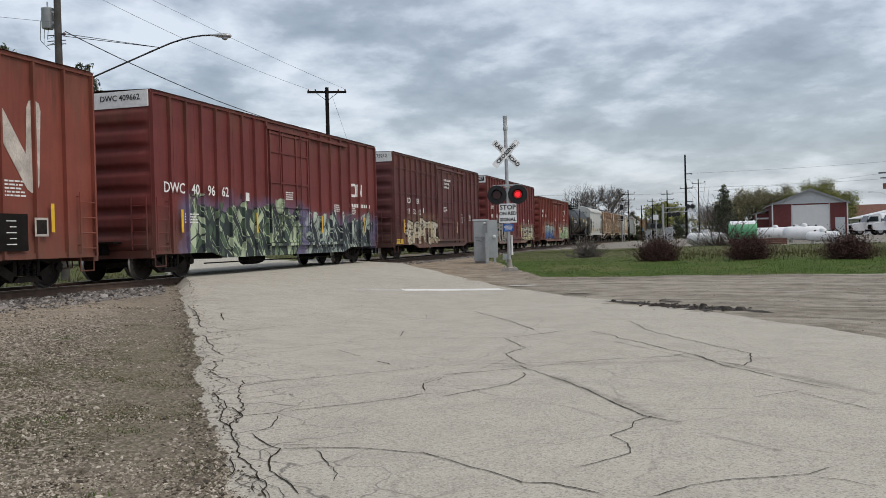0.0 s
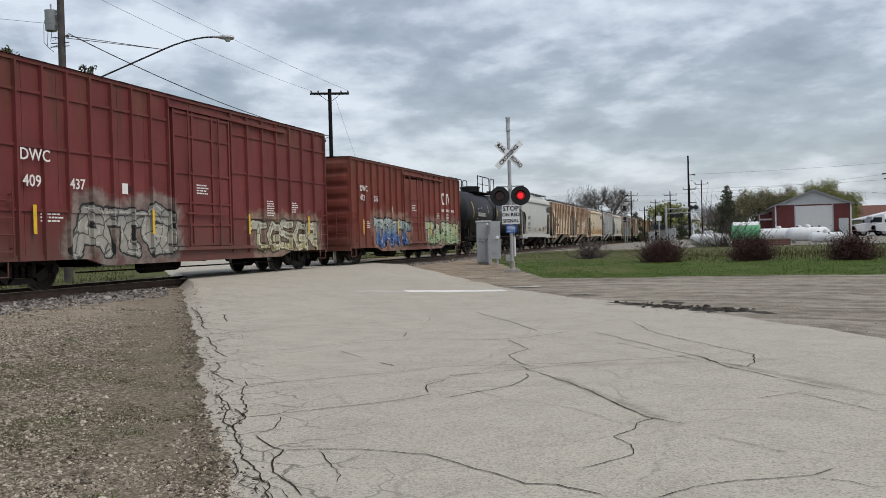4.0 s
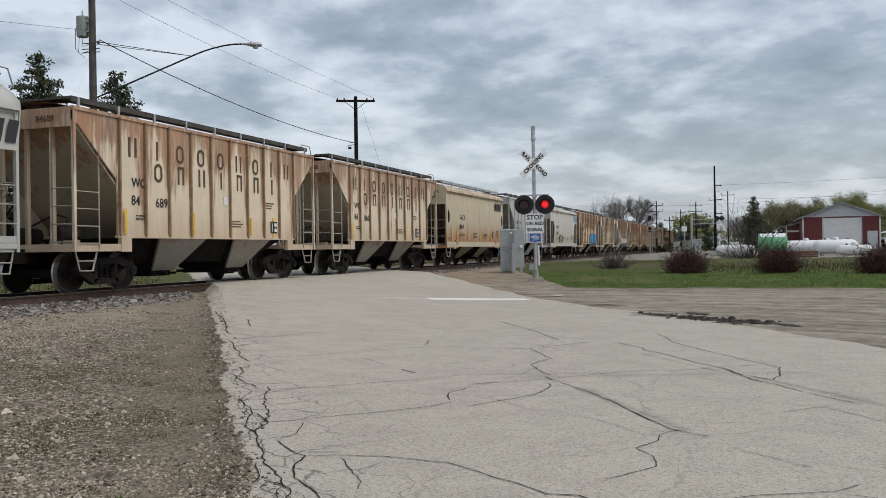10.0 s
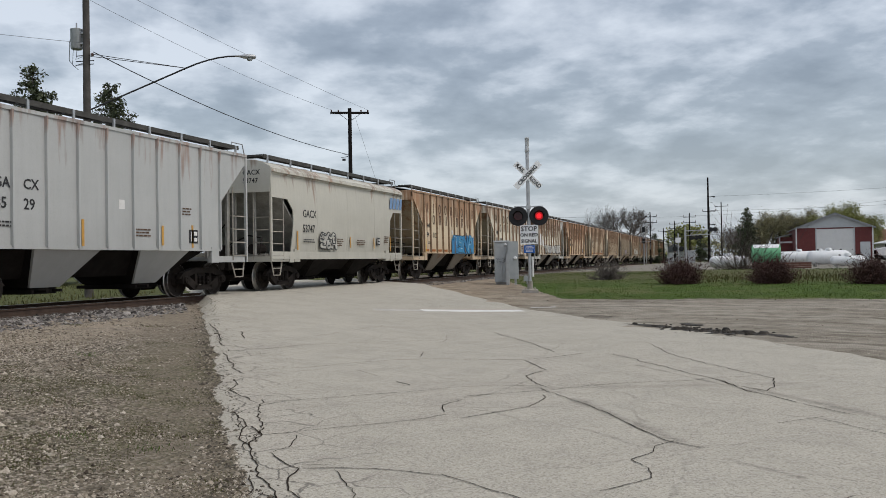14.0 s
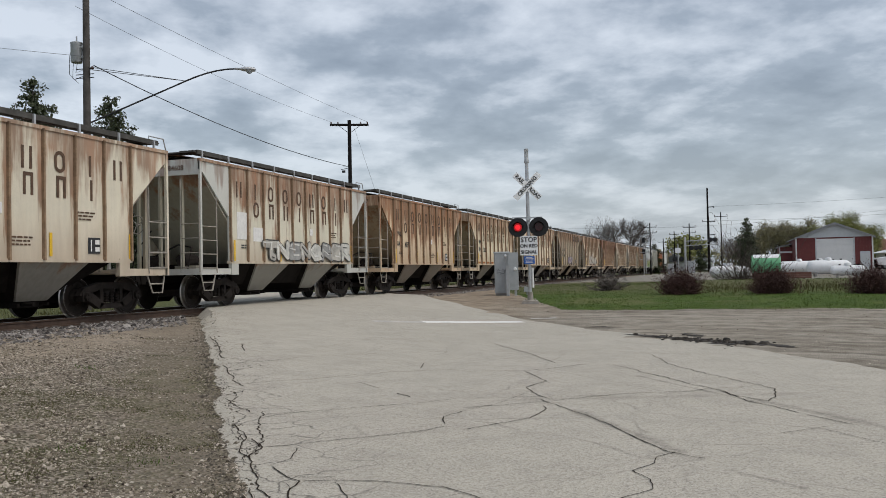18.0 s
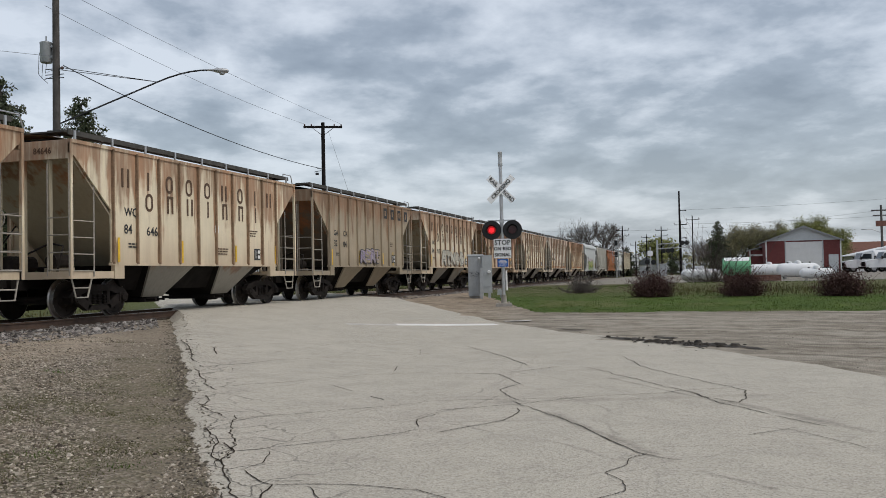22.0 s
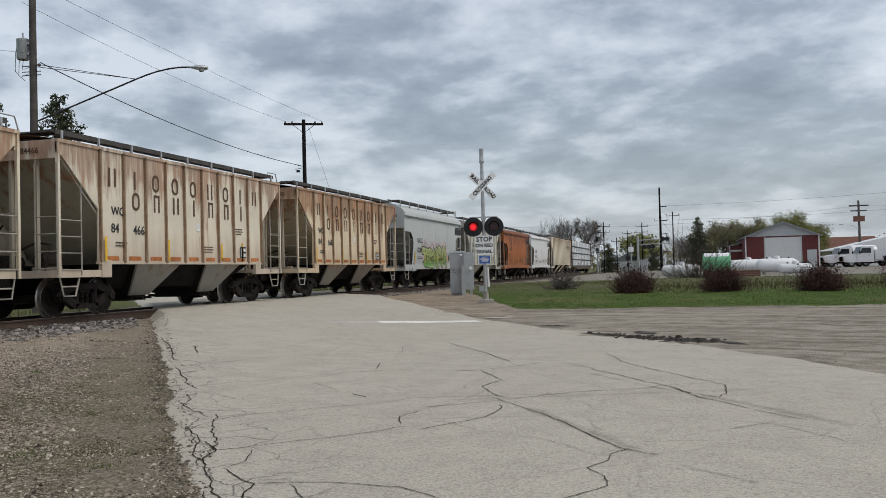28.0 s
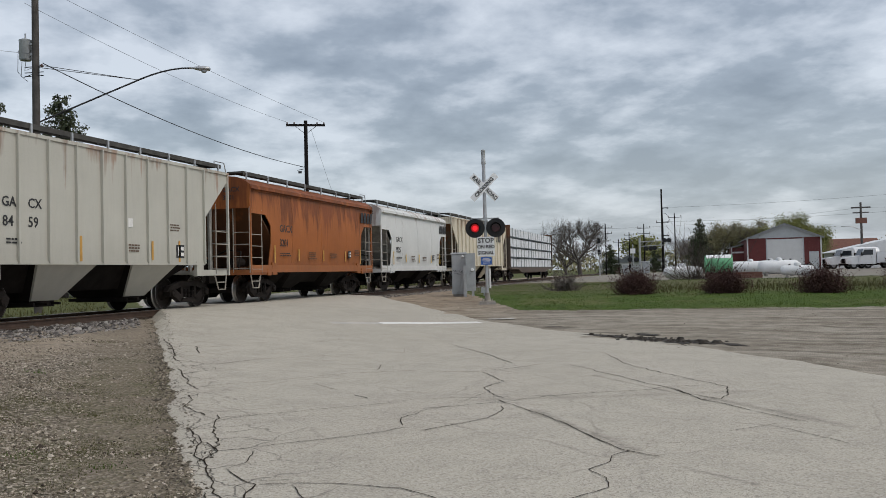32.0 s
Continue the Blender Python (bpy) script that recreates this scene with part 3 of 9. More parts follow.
    lawn_c = n.mix(n.ramp(n.math("ADD", n.math("MULTIPLY", mid, 0.6), n.math("MULTIPLY", fine, 0.4)), (0.38, 0.0), (0.62, 1.0)), (0.038, 0.070, 0.010), (0.085, 0.130, 0.020))
    lawn_c = n.mix(n.math("MULTIPLY", n.ramp(big, (0.50, 0.0), (0.66, 1.0)), 0.7), lawn_c, (0.15, 0.14, 0.06))
    rough = n.ramp(n.math("DIVIDE", n.math("ADD", y, n.math("MULTIPLY", mid, 5.0)), 80.0), (0.47, 0.0), (0.56, 1.0))
    lawn_c = n.mix(n.math("MULTIPLY", rough, 0.75), lawn_c, n.mix(fine, (0.07, 0.065, 0.03), (0.17, 0.15, 0.08)))
    lawn = n.math("MULTIPLY", start, clear)
    far = n.math("LESS_THAN", y, 62.0)
    col = n.mix(n.math("MULTIPLY", lawn, far), col, lawn_c)
    yard = n.mix(big, (0.20, 0.18, 0.15), (0.30, 0.28, 0.25))
    col = n.mix(n.math("MULTIPLY", n.math("MULTIPLY", n.math("GREATER_THAN", n.math("ADD", y, n.math("MULTIPLY", big, 16.0)), 70.0), clear), n.math("LESS_THAN", y, 135.0)), col, yard)
    # rough grass on the far side of the track and in the distance
    wild = n.mix(mid, (0.055, 0.075, 0.022), (0.135, 0.135, 0.055))
    col = n.mix(n.math("LESS_THAN", n.math("ADD", x, wob), -19.4), col, wild)
    col = n.mix(n.math("GREATER_THAN", y, 135.0), col, wild)
    colour(n, col)
    n.bsdf.inputs["Roughness"].default_value = 0.95
    bump(n, n.math("ADD", peb.outputs[0], n.math("MULTIPLY", mid, 1.5)), 0.9, 0.03)


M = {}


def make_materials():
    M["road"] = material("worn_pale_asphalt", build_road_material, 0.9, 0, 0.25)
    M["ground"] = material("gravel_dirt_and_grass", build_ground_material, 0.95, 0, 0.2)
    M["crack"] = plain("crack_dirt", (0.040, 0.033, 0.026), 0.95, spec=0.05)
    M["patch"] = plain("dark_broken_asphalt", (0.05, 0.043, 0.036), 0.95, vary=0.5, scale=5, grain=0.6)
    M["line"] = plain("worn_white_road_paint", (0.74, 0.73, 0.70), 0.8, vary=0.12, scale=3, grain=0.5)
    M["faded_line"] = plain("faded_road_paint", (0.47, 0.45, 0.42), 0.85, vary=0.2, scale=4, grain=0.7)
    M["ballast"] = stone_material("ballast_stone", (0.04, 0.036, 0.034), (0.17, 0.155, 0.145), (0.42, 0.395, 0.37))
    M["crumb"] = leaf_material("dark_asphalt_crumbs", (0.03, 0.026, 0.02), (0.22, 0.19, 0.15), 0.95)
    M["pebble"] = stone_material("tan_and_grey_pebbles", (0.045, 0.035, 0.027), (0.235, 0.197, 0.148), (0.60, 0.535, 0.45))
    M["rail"] = plain("rail_steel_rust_brown", (0.085, 0.055, 0.04), 0.7, 0.3, 0.3, 5, 0.4)
    M["railtop"] = plain("polished_rail_head", (0.45, 0.44, 0.43), 0.28, 0.95, 0.1, 9)
    M["tie"] = plain("creosoted_tie_wood", (0.09, 0.07, 0.055), 0.95, 0, 0.4, 7, 0.5)
    M["truck"] = plain("grimy_cast_steel", (0.022, 0.018, 0.016), 0.85, 0.0, 0.45, 4, 0.4, 0.15)
    M["wheel"] = plain("dark_wheel_steel", (0.022, 0.017, 0.014), 0.75, 0.0, 0.4, 5, 0.4, 0.2)
    M["tread"] = plain("bright_wheel_tread", (0.42, 0.41, 0.40), 0.35, 0.9, 0.12, 8)
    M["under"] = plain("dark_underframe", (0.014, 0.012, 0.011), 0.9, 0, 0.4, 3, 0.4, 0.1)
    M["yellow"] = plain("yellow_reflective_tape", (0.72, 0.45, 0.02), 0.4, 0, 0.15, 6, 0.35)
    M["orange_tape"] = plain("faded_orange_tape", (0.55, 0.30, 0.06), 0.5, 0, 0.15, 6, 0.35)
    M["white"] = plain("white_stencil_paint", (0.74, 0.73, 0.71), 0.6, 0, 0.1, 9, 0.25)
    M["agedwhite"] = plain("aged_off_white_paint", (0.50, 0.45, 0.40), 0.7, 0, 0.3, 3, 0.6)
    M["black"] = plain("black_stencil_paint", (0.028, 0.028, 0.03), 0.6, 0, 0.2, 9, 0.1)
    M["brownletter"] = plain("faded_brown_lettering", (0.105, 0.06, 0.036), 0.7, 0, 0.35, 5, 0.35)
    M["grating"] = plain("dull_grey_roof_grating", (0.075, 0.073, 0.068), 0.75, 0, 0.3, 3, 0.4, 0.15)
    M["primer"] = plain("orange_primer_patch", (0.42, 0.15, 0.045), 0.8, 0, 0.35, 4, 0.5)
    M["bluelogo"] = plain("faded_blue_lettering", (0.20, 0.33, 0.55), 0.6, 0, 0.2, 7, 0.3)
    M["galv"] = plain("galvanised_steel", (0.44, 0.45, 0.46), 0.45, 0.6, 0.14, 5, 0.15)
    M["agedsteel"] = plain("aged_pale_steel_bars", (0.33, 0.305, 0.265), 0.65, 0.1, 0.3, 4, 0.4)
    # ribs in a darker, blotchy brown than the panels
    M["brownrib"] = plain("dark_brown_rib_steel", (0.27, 0.185, 0.12), 0.8, 0, 0.5, 1.6, 0.5, 0.2)
    M["galvpaint"] = plain("grey_painted_steel", (0.40, 0.42, 0.43), 0.55, 0.1, 0.12, 3, 0.2)
    M["lampblack"] = plain("matt_black_lamp_housing", (0.012, 0.012, 0.013), 0.55, 0, 0.2, 8, 0.05)
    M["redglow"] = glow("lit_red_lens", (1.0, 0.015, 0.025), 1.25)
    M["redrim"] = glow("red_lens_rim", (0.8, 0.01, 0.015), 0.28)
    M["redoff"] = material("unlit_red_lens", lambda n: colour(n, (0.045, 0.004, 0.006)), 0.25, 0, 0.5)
    M["signwhite"] = plain("white_sign_sheet", (0.86, 0.87, 0.87), 0.5, 0, 0.05, 3, 0.1)
    M["signblue"] = plain("blue_sign_sheet", (0.02, 0.11, 0.42), 0.45, 0, 0.1, 4, 0.1)
    M["concrete"] = plain("grey_concrete", (0.30, 0.28, 0.26), 0.9, 0, 0.2, 6, 0.3)
    M["polewood"] = plain("weathered_pole_wood", (0.095, 0.088, 0.082), 0.95, 0, 0.3, 3, 0.5, 0.1)
    M["poledark"] = plain("dark_treated_pole_wood", (0.018, 0.016, 0.016), 0.95, 0, 0.3, 3, 0.4, 0.08)
    M["darksteel"] = plain("dull_dark_steel", (0.035, 0.036, 0.038), 0.7, 0.0, 0.2, 6, 0.2, 0.15)
    M["wire"] = plain("black_cable", (0.025, 0.026, 0.03), 0.6)
    M["wirefar"] = plain("thin_grey_cable", (0.13, 0.14, 0.155), 0.6)
    M["porcelain"] = plain("brown_porcelain", (0.10, 0.06, 0.05), 0.3)
    M["bark"] = plain("grey_bark", (0.105, 0.09, 0.08), 0.95, 0, 0.35, 7, 0.4)
    M["needles"] = leaf_material("dark_spruce_needles", (0.026, 0.040, 0.020), (0.10, 0.112, 0.060))
    M["budding"] = leaf_material("yellow_green_spring_leaves", (0.12, 0.135, 0.04), (0.29, 0.29, 0.095))
    M["budgrey"] = leaf_material("greenish_buds", (0.15, 0.145, 0.07), (0.28, 0.25, 0.14))
    M["twig"] = leaf_material("bare_grey_twigs", (0.085, 0.072, 0.065), (0.17, 0.15, 0.135), 0.9)
    M["shrubtwig"] = leaf_material("dark_bare_shrub_stems", (0.045, 0.036, 0.03), (0.10, 0.082, 0.07), 0.9)
    M["redtwig"] = leaf_material("dark_red_brown_twigs", (0.035, 0.018, 0.018), (0.11, 0.06, 0.05), 0.9)
    M["grass"] = leaf_material("spring_grass_blades", (0.034, 0.064, 0.008), (0.088, 0.135, 0.020))
    M["drygrass"] = leaf_material("thin_dry_grass", (0.040, 0.046, 0.012), (0.13, 0.122, 0.044))
    M["tankwhite"] = plain("white_tank_paint", (0.74, 0.75, 0.76), 0.4, 0, 0.06, 2, 0.15)
    M["tankgreen"] = plain("pale_green_tank_paint", (0.15, 0.42, 0.22), 0.45, 0, 0.15, 2, 0.2)
    M["redwall"] = plain("dark_red_siding", (0.135, 0.03, 0.028), 0.6, 0, 0.12, 2, 0.1)
    M["whitewall"] = plain("off_white_siding", (0.66, 0.66, 0.65), 0.6, 0, 0.05, 2, 0.08)
    M["greygable"] = plain("light_grey_gable_siding", (0.47, 0.49, 0.50), 0.6, 0, 0.06, 2, 0.1)
    M["roofgrey"] = plain("grey_metal_roof", (0.24, 0.25, 0.26), 0.5, 0.2, 0.1, 2, 0.15)
    M["roofbrown"] = plain("brown_shingle_roof", (0.16, 0.075, 0.055), 0.9, 0, 0.2, 3, 0.3)
    M["tyre"] = plain("black_tyre_rubber", (0.02, 0.02, 0.02), 0.85)
    M["rim"] = plain("dull_alloy_rim", (0.35, 0.35, 0.36), 0.4, 0.8)
    M["glassdark"] = material("dark_window_glass", lambda n: colour(n, (0.02, 0.025, 0.03)), 0.08, 0, 0.6)
    M["truckwhite"] = plain("white_truck_paint", (0.72, 0.73, 0.74), 0.3, 0, 0.05, 2, 0.08)
    M["wrap"] = plain("white_lumber_wrap", (0.66, 0.68, 0.70), 0.5, 0, 0.12, 3, 0.25)
    M["lumberband"] = plain("dark_lumber_band", (0.05, 0.065, 0.07), 0.7, 0, 0.3, 5, 0.2)
    M["tankblack"] = plain("black_tank_car_paint", (0.010, 0.011, 0.013), 0.45, 0, 0.35, 1.2, 0.2, 0.2)


make_materials()

# ---------------------------------------------------------------- ground, road and track
def grid_mesh(name, xs, ys, height, mat):
    X, Y = np.meshgrid(np.array(xs), np.array(ys))
    pts = [(float(a), float(b), height(float(a), float(b))) for a, b in zip(X.ravel(), Y.ravel())]
    w = len(xs)
    faces = [(j * w + i, j * w + i + 1, (j + 1) * w + i + 1, (j + 1) * w + i) for j in range(len(ys) - 1) for i in range(w - 1)]
    me = bpy.data.meshes.new(name)
    me.from_pydata(pts, [], faces)
    me.materials.append(mat)
    me.polygons.foreach_set("use_smooth", [True] * len(faces))
    return me


def ground_z(x, y):
    h = terrain(x, y)
    near = 1 - smooth(40, 70, math.hypot(x, y - 10))
    h += near * 0.035 * (noise.noise(Vector((x * 0.6, y * 0.6, 3))) + 0.5 * noise.noise(Vector((x * 1.9, y * 1.9, 7))))
    u = across(x, y)
    if -1 < u < 12 and abs(x) < 60:
        h -= 0.05 * smooth(0.45, 1.3, u) * (1 - smooth(8.7, 9.3, u))
    return h


def make_ground():
    xs = [-2500, -900, -400, -200, -120, -80, -60, -45, -36, -30] + list(np.arange(-27, 8.01, 0.4)) + [9, 10.5, 12.5, 15, 18, 22, 28, 36, 50, 80, 140, 300, 900, 2500]
    ys = [-400, -100, -40, -15, -6, -2] + list(np.arange(0, 46.01, 0.4)) + [48, 51, 55, 60, 66, 73, 81, 90, 100, 112, 128, 150, 190, 260, 400, 800, 2000, 4500]
    tagged(new("ground", grid_mesh("ground", xs, ys, ground_z, M["ground"])), "gravel, dirt, lawn and rough grass ground", "ground", kind="structure")


def road_left(v):
    """The ragged left edge of the road."""
    return 0.48 + 0.032 * (min(v, 24) - 7) * (v > 7) + 0.09 * noise.noise(Vector((v * 0.9, 1, 0))) + 0.06 * noise.noise(Vector((v * 3.1, 5, 0)))


def road_right(v):
    return 9.45 + 0.7 * math.exp(-((v - 15) / 4.5) ** 2) + 0.18 * noise.noise(Vector((v * 0.5, 9, 0))) + 0.10 * noise.noise(Vector((v * 2.3, 2, 0)))


def make_road():
    vs = list(np.arange(-14, 52, 0.22)) + [54, 58, 64, 72, 84, 100]
    fr = [0, 0.008] + [0.02 + 0.96 * i / 40 for i in range(41)] + [0.992, 1]
    g = Geo()
    rows = []
    for v in vs:
        a, b = road_left(v), road_right(v)
        row = []
        for k, f in enumerate(fr):
            u = a + (b - a) * f
            x, y = from_road(u, v)
            z = road_z(x, y)
            if k in (0, len(fr) - 1):
                x, y = from_road(u + (-0.22 if k == 0 else 0.22), v)
                z = ground_z(x, y) - 0.04
            row.append((x, y, z))
        rows.append(row)
    g.sheet(rows)
    me = g.mesh("road", M["road"], shade=True)
    road = tagged(new("road", me), "cracked pale grey asphalt road over a level crossing", "road", kind="structure")
    rng = random.Random(4)

    def crack(points, w, jag=0.035, name="crack"):
        """A jagged dark crack through points on the road."""
        line = []
        j = j2 = 0.0
        for (x0, y0), (x1, y1) in zip(points, points[1:]):
            n = max(2, int(math.hypot(x1 - x0, y1 - y0) / 0.07))
            for i in range(n):
                t = i / n
                x, y = x0 + (x1 - x0) * t, y0 + (y1 - y0) * t
                j = 0.7 * j + jag * rng.uniform(-0.75, 0.75)
                j2 = 0.7 * j2 + jag * rng.uniform(-0.75, 0.75)
                line.append((x + j, y + j2))
        g = Geo()
        left, right = [], []
        for i, (x, y) in enumerate(line):
            a, b = line[max(0, i - 1)], line[min(len(line) - 1, i + 1)]
            dx, dy = b[0] - a[0], b[1] - a[1]
            m = math.hypot(dx, dy) or 1
            ww = w * (0.55 + 0.7 * abs(noise.noise(Vector((x * 1.7, y * 1.7, 8)))) + 0.5 * rng.random())
            if i in (0, len(line) - 1):
                ww *= 0.2
            z = road_z(x, y) + 0.006
            left.append((x - dy / m * ww, y + dx / m * ww, z))
            right.append((x + dy / m * ww, y - dx / m * ww, z))
        g.sheet([left, right])
        part(name, g, M["crack"], road)

    crack([(-2.51, 4.68), (-2.72, 5.02), (-3.12, 5.44), (-3.36, 5.74), (-3.67, 6.28), (-3.86, 6.55), (-3.92, 6.9), (-4.23, 7.37), (-4.48, 7.83), (-4.92, 8.68)], 0.0062, 0.03)
    crack([(-3.91, 6.87), (-3.72, 7.04), (-3.47, 7.3), (-3.19, 7.53), (-2.91, 7.81), (-2.69, 8.19), (-2.49, 8.15)], 0.005, 0.02)
    crack([(-3.91, 6.87), (-4.21, 7.22), (-4.3, 7.16), (-4.76, 7.76), (-4.93, 7.93)], 0.006, 0.03)
    crack([(-3.01, 5.8), (-2.8, 5.88), (-2.51, 5.92), (-2.21, 5.92), (-1.94, 5.89), (-1.76, 5.74), (-1.56, 5.58), (-1.35, 5.48), (-1.13, 5.29), (-0.92, 5.29), (-0.69, 5.17), (-0.55, 5.09)], 0.0055, 0.015)
    crack([(-4.81, 8.46), (-4.57, 8.66), (-4.28, 8.94), (-4.02, 9.18), (-3.54, 9.53), (-3.06, 10.05)], 0.0045, 0.02)
    crack([(-6.17, 10.32), (-6.0, 10.74), (-5.63, 11.15), (-5.26, 11.91), (-4.88, 12.5), (-3.98, 13.1)], 0.006, 0.02)
    crack([(-7.41, 11.86), (-7.11, 12.49), (-6.89, 13.39), (-6.56, 13.9), (-6.14, 14.61), (-4.84, 15.97)], 0.007, 0.02)
    crack([(-8.69, 13.98), (-8.38, 14.46), (-8.08, 15.24)], 0.008, 0.02)
    crack([(-3.0, 5.01), (-3.04, 5.19), (-3.29, 5.57), (-3.25, 5.41)], 0.005, 0.03)
    crack([(-4.87, 7.83), (-4.59, 7.59), (-4.26, 7.17), (-4.02, 6.69), (-3.75, 6.42)], 0.006, 0.03)
    crack([(-6.03, 10.13), (-6.42, 10.49), (-7.02, 11.37), (-7.35, 11.75)], 0.008, 0.03)
    crack([(-5.03, 8.51), (-5.53, 9.02), (-5.69, 9.42), (-5.96, 9.69)], 0.007, 0.03)
    crack([(-9.6, 14.9), (-8.9, 14.0), (-8.27, 13.14), (-7.7, 12.32)], 0.01, 0.04)
    crack([(-3.48, 6.24), (-3.46, 6.47), (-3.63, 7.0)], 0.005, 0.02)
    crack([(-3.49, 6.24), (-3.19, 5.9), (-3.03, 5.8), (-2.96, 5.52), (-2.78, 5.24), (-2.46, 4.93), (-2.32, 4.72)], 0.006, 0.02)
    crack([(-2.94, 5.11), (-2.79, 5.05), (-2.63, 4.9)], 0.006, 0.02)
    crack([(-2.74, 5.85), (-2.51, 5.5), (-2.32, 5.24), (-2.27, 4.97)], 0.003, 0.02)
    crack([(-2.79, 9.14), (-2.88, 8.72), (-2.72, 8.22)], 0.005, 0.02)
    crack([(-4.93, 11.23), (-4.31, 10.67)], 0.005, 0.02)
    crack([(-4.02, 10.35), (-3.66, 9.98)], 0.007, 0.02)
    crack([(-4.65, 12.99), (-4.87, 13.79)], 0.008, 0.02)
    crack([(-8.59, 14.34), (-7.96, 13.4)], 0.009, 0.02)
    crack([(-0.49, 7.44), (-0.61, 7.18), (-0.59, 6.96), (-0.74, 6.69), (-0.58, 6.44), (-0.55, 6.15), (-0.73, 5.87), (-0.88, 5.64)], 0.004, 0.02)
    crack([(-2.19, 10.15), (-1.44, 9.11), (-1.03, 8.36), (-0.72, 7.74), (-0.49, 7.4), (-0.28, 7.24), (-0.11, 7.22)], 0.0055, 0.02)
    crack([(-2.95, 12.9), (-2.43, 11.78), (-2.56, 11.16), (-2.26, 10.47), (-2.05, 10.16)], 0.006, 0.02)
    crack([(-2.46, 8.05), (-2.25, 8.4), (-1.99, 8.84), (-1.93, 9.44), (-2.05, 9.71)], 0.006, 0.02)
    crack([(-2.84, 9.33), (-2.4, 9.67), (-2.02, 10.01), (-1.6, 10.47), (-1.09, 10.87), (-0.6, 11.06), (-0.33, 11.37), (0.22, 11.69)], 0.006, 0.03)
    crack([(-3.06, 10.05), (-2.18, 10.31), (-1.3, 10.64)], 0.005, 0.04)
    crack([(-1.36, 15.64), (-1.0, 14.21), (-0.38, 12.97), (0.14, 12.0), (0.45, 11.45), (0.44, 10.76), (0.32, 10.43), (-0.01, 10.78), (-0.24, 11.38), (-0.64, 11.93), (-1.18, 12.92), (-1.83, 14.06)], 0.006, 0.03)
    crack([(-0.24, 11.38), (0.11, 10.41), (0.42, 10.01), (0.63, 9.58)], 0.006, 0.02)
    crack([(0.32, 8.42), (0.6, 8.71), (0.86, 8.96)], 0.004, 0.02)
    crack([(0.74, 8.73), (0.99, 8.37), (1.33, 7.9)], 0.0045, 0.02)
    crack([(-0.43, 7.7), (0.01, 7.82), (0.33, 7.9), (0.74, 8.04)], 0.0025, 0.02)
    crack([(-0.36, 5.13), (-0.13, 5.41), (0.09, 5.61), (0.34, 5.71), (0.55, 5.79), (0.74, 6.08)], 0.004, 0.015)
    crack([(0.54, 5.76), (0.75, 5.69), (0.93, 5.56)], 0.0035, 0.015)
    crack([(-4.63, 17.46), (-3.49, 15.61), (-2.69, 14.02)], 0.007, 0.02)
    crack([(-3.87, 12.74), (-2.97, 13.0), (-2.19, 14.04)], 0.007, 0.04)
    crack([(0.63, 9.58), (0.89, 9.23), (1.13, 8.95)], 0.005, 0.02)
    for k in range(6):     # fine cracks across the road
        u, v = rng.uniform(1.2, 5.5), rng.uniform(7, 24)
        q = [(u, v)]
        a = rng.gauss(0.25, 0.25)
        for _ in range(rng.randint(5, 12)):
            a += rng.gauss(0, 0.28)
            q.append((min(9.0, q[-1][0] + 0.4 * math.cos(a)), q[-1][1] + 0.4 * math.sin(a)))
        crack([from_road(uu, vv) for uu, vv in q], rng.uniform(0.002, 0.004), 0.02)
    for k in range(70):     # alligator cracking along the left edge
        v = rng.uniform(4.5, 17)
        u = road_left(v) + 0.05 + abs(rng.gauss(0, 0.18))
        a = rng.uniform(0, 6.28)
        q = [(u, v)]
        for _ in range(4):
            a += rng.uniform(-0.9, 0.9)
            q.append((q[-1][0] + 0.14 * math.cos(a), q[-1][1] + 0.17 * math.sin(a)))
        crack([from_road(max(road_left(vv) + 0.03, uu), vv) for uu, vv in q], rng.uniform(0.0015, 0.0035), 0.02)
    # broken pavement and patches
    def blot(x, y, ax, ay, turn, mat, name, lift=0.012, seed=0):
        g = Geo()
        n = 40
        c, s = math.cos(turn), math.sin(turn)
        ring = []
        for i in range(n):
            t = 2 * math.pi * i / n
            r = 1 + 0.55 * noise.noise(Vector((math.cos(t) * 2.2, math.sin(t) * 2.2, seed))) + 0.5 * noise.noise(Vector((math.cos(t) * 6, math.sin(t) * 6, seed + 3)))
            px, py = ax * r * math.cos(t), ay * r * math.sin(t)
            X, Y = x + c * px - s * py, y + s * px + c * py
            ring.append((X, Y, max(road_z(X, Y), ground_z(X, Y)) + lift))
        g.add([(x, y, max(road_z(x, y), ground_z(x, y)) + lift)] + ring, [(0, i + 1, (i + 1) % n + 1) for i in range(n)])
        part(name, g, mat, road)
    for x, y, ax, ay, turn in ((-1.5, 19.1, 0.50, 0.13, -0.55), (-0.95, 18.7, 0.36, 0.26, -0.75), (-0.5, 18.4, 0.36, 0.30, -0.6), (-0.05, 18.0, 0.42, 0.42, -0.7), (0.35, 17.7, 0.34, 0.24, -0.75),
                                (-0.8, 19.6, 0.22, 0.14, 0.1), (-1.0, 19.9, 0.15, 0.12, 0.5), (-1.9, 19.6, 0.4, 0.12, -0.4), (-3.2, 21.9, 0.5, 0.05, -0.5), (-3.0, 21.4, 0.25, 0.03, -0.3), (0.8, 17.3, 0.3, 0.12, -0.7)):
        blot(x, y, ax, ay, turn, M["patch"], "pothole", rng.uniform(0.006, 0.010), rng.uniform(0, 30))
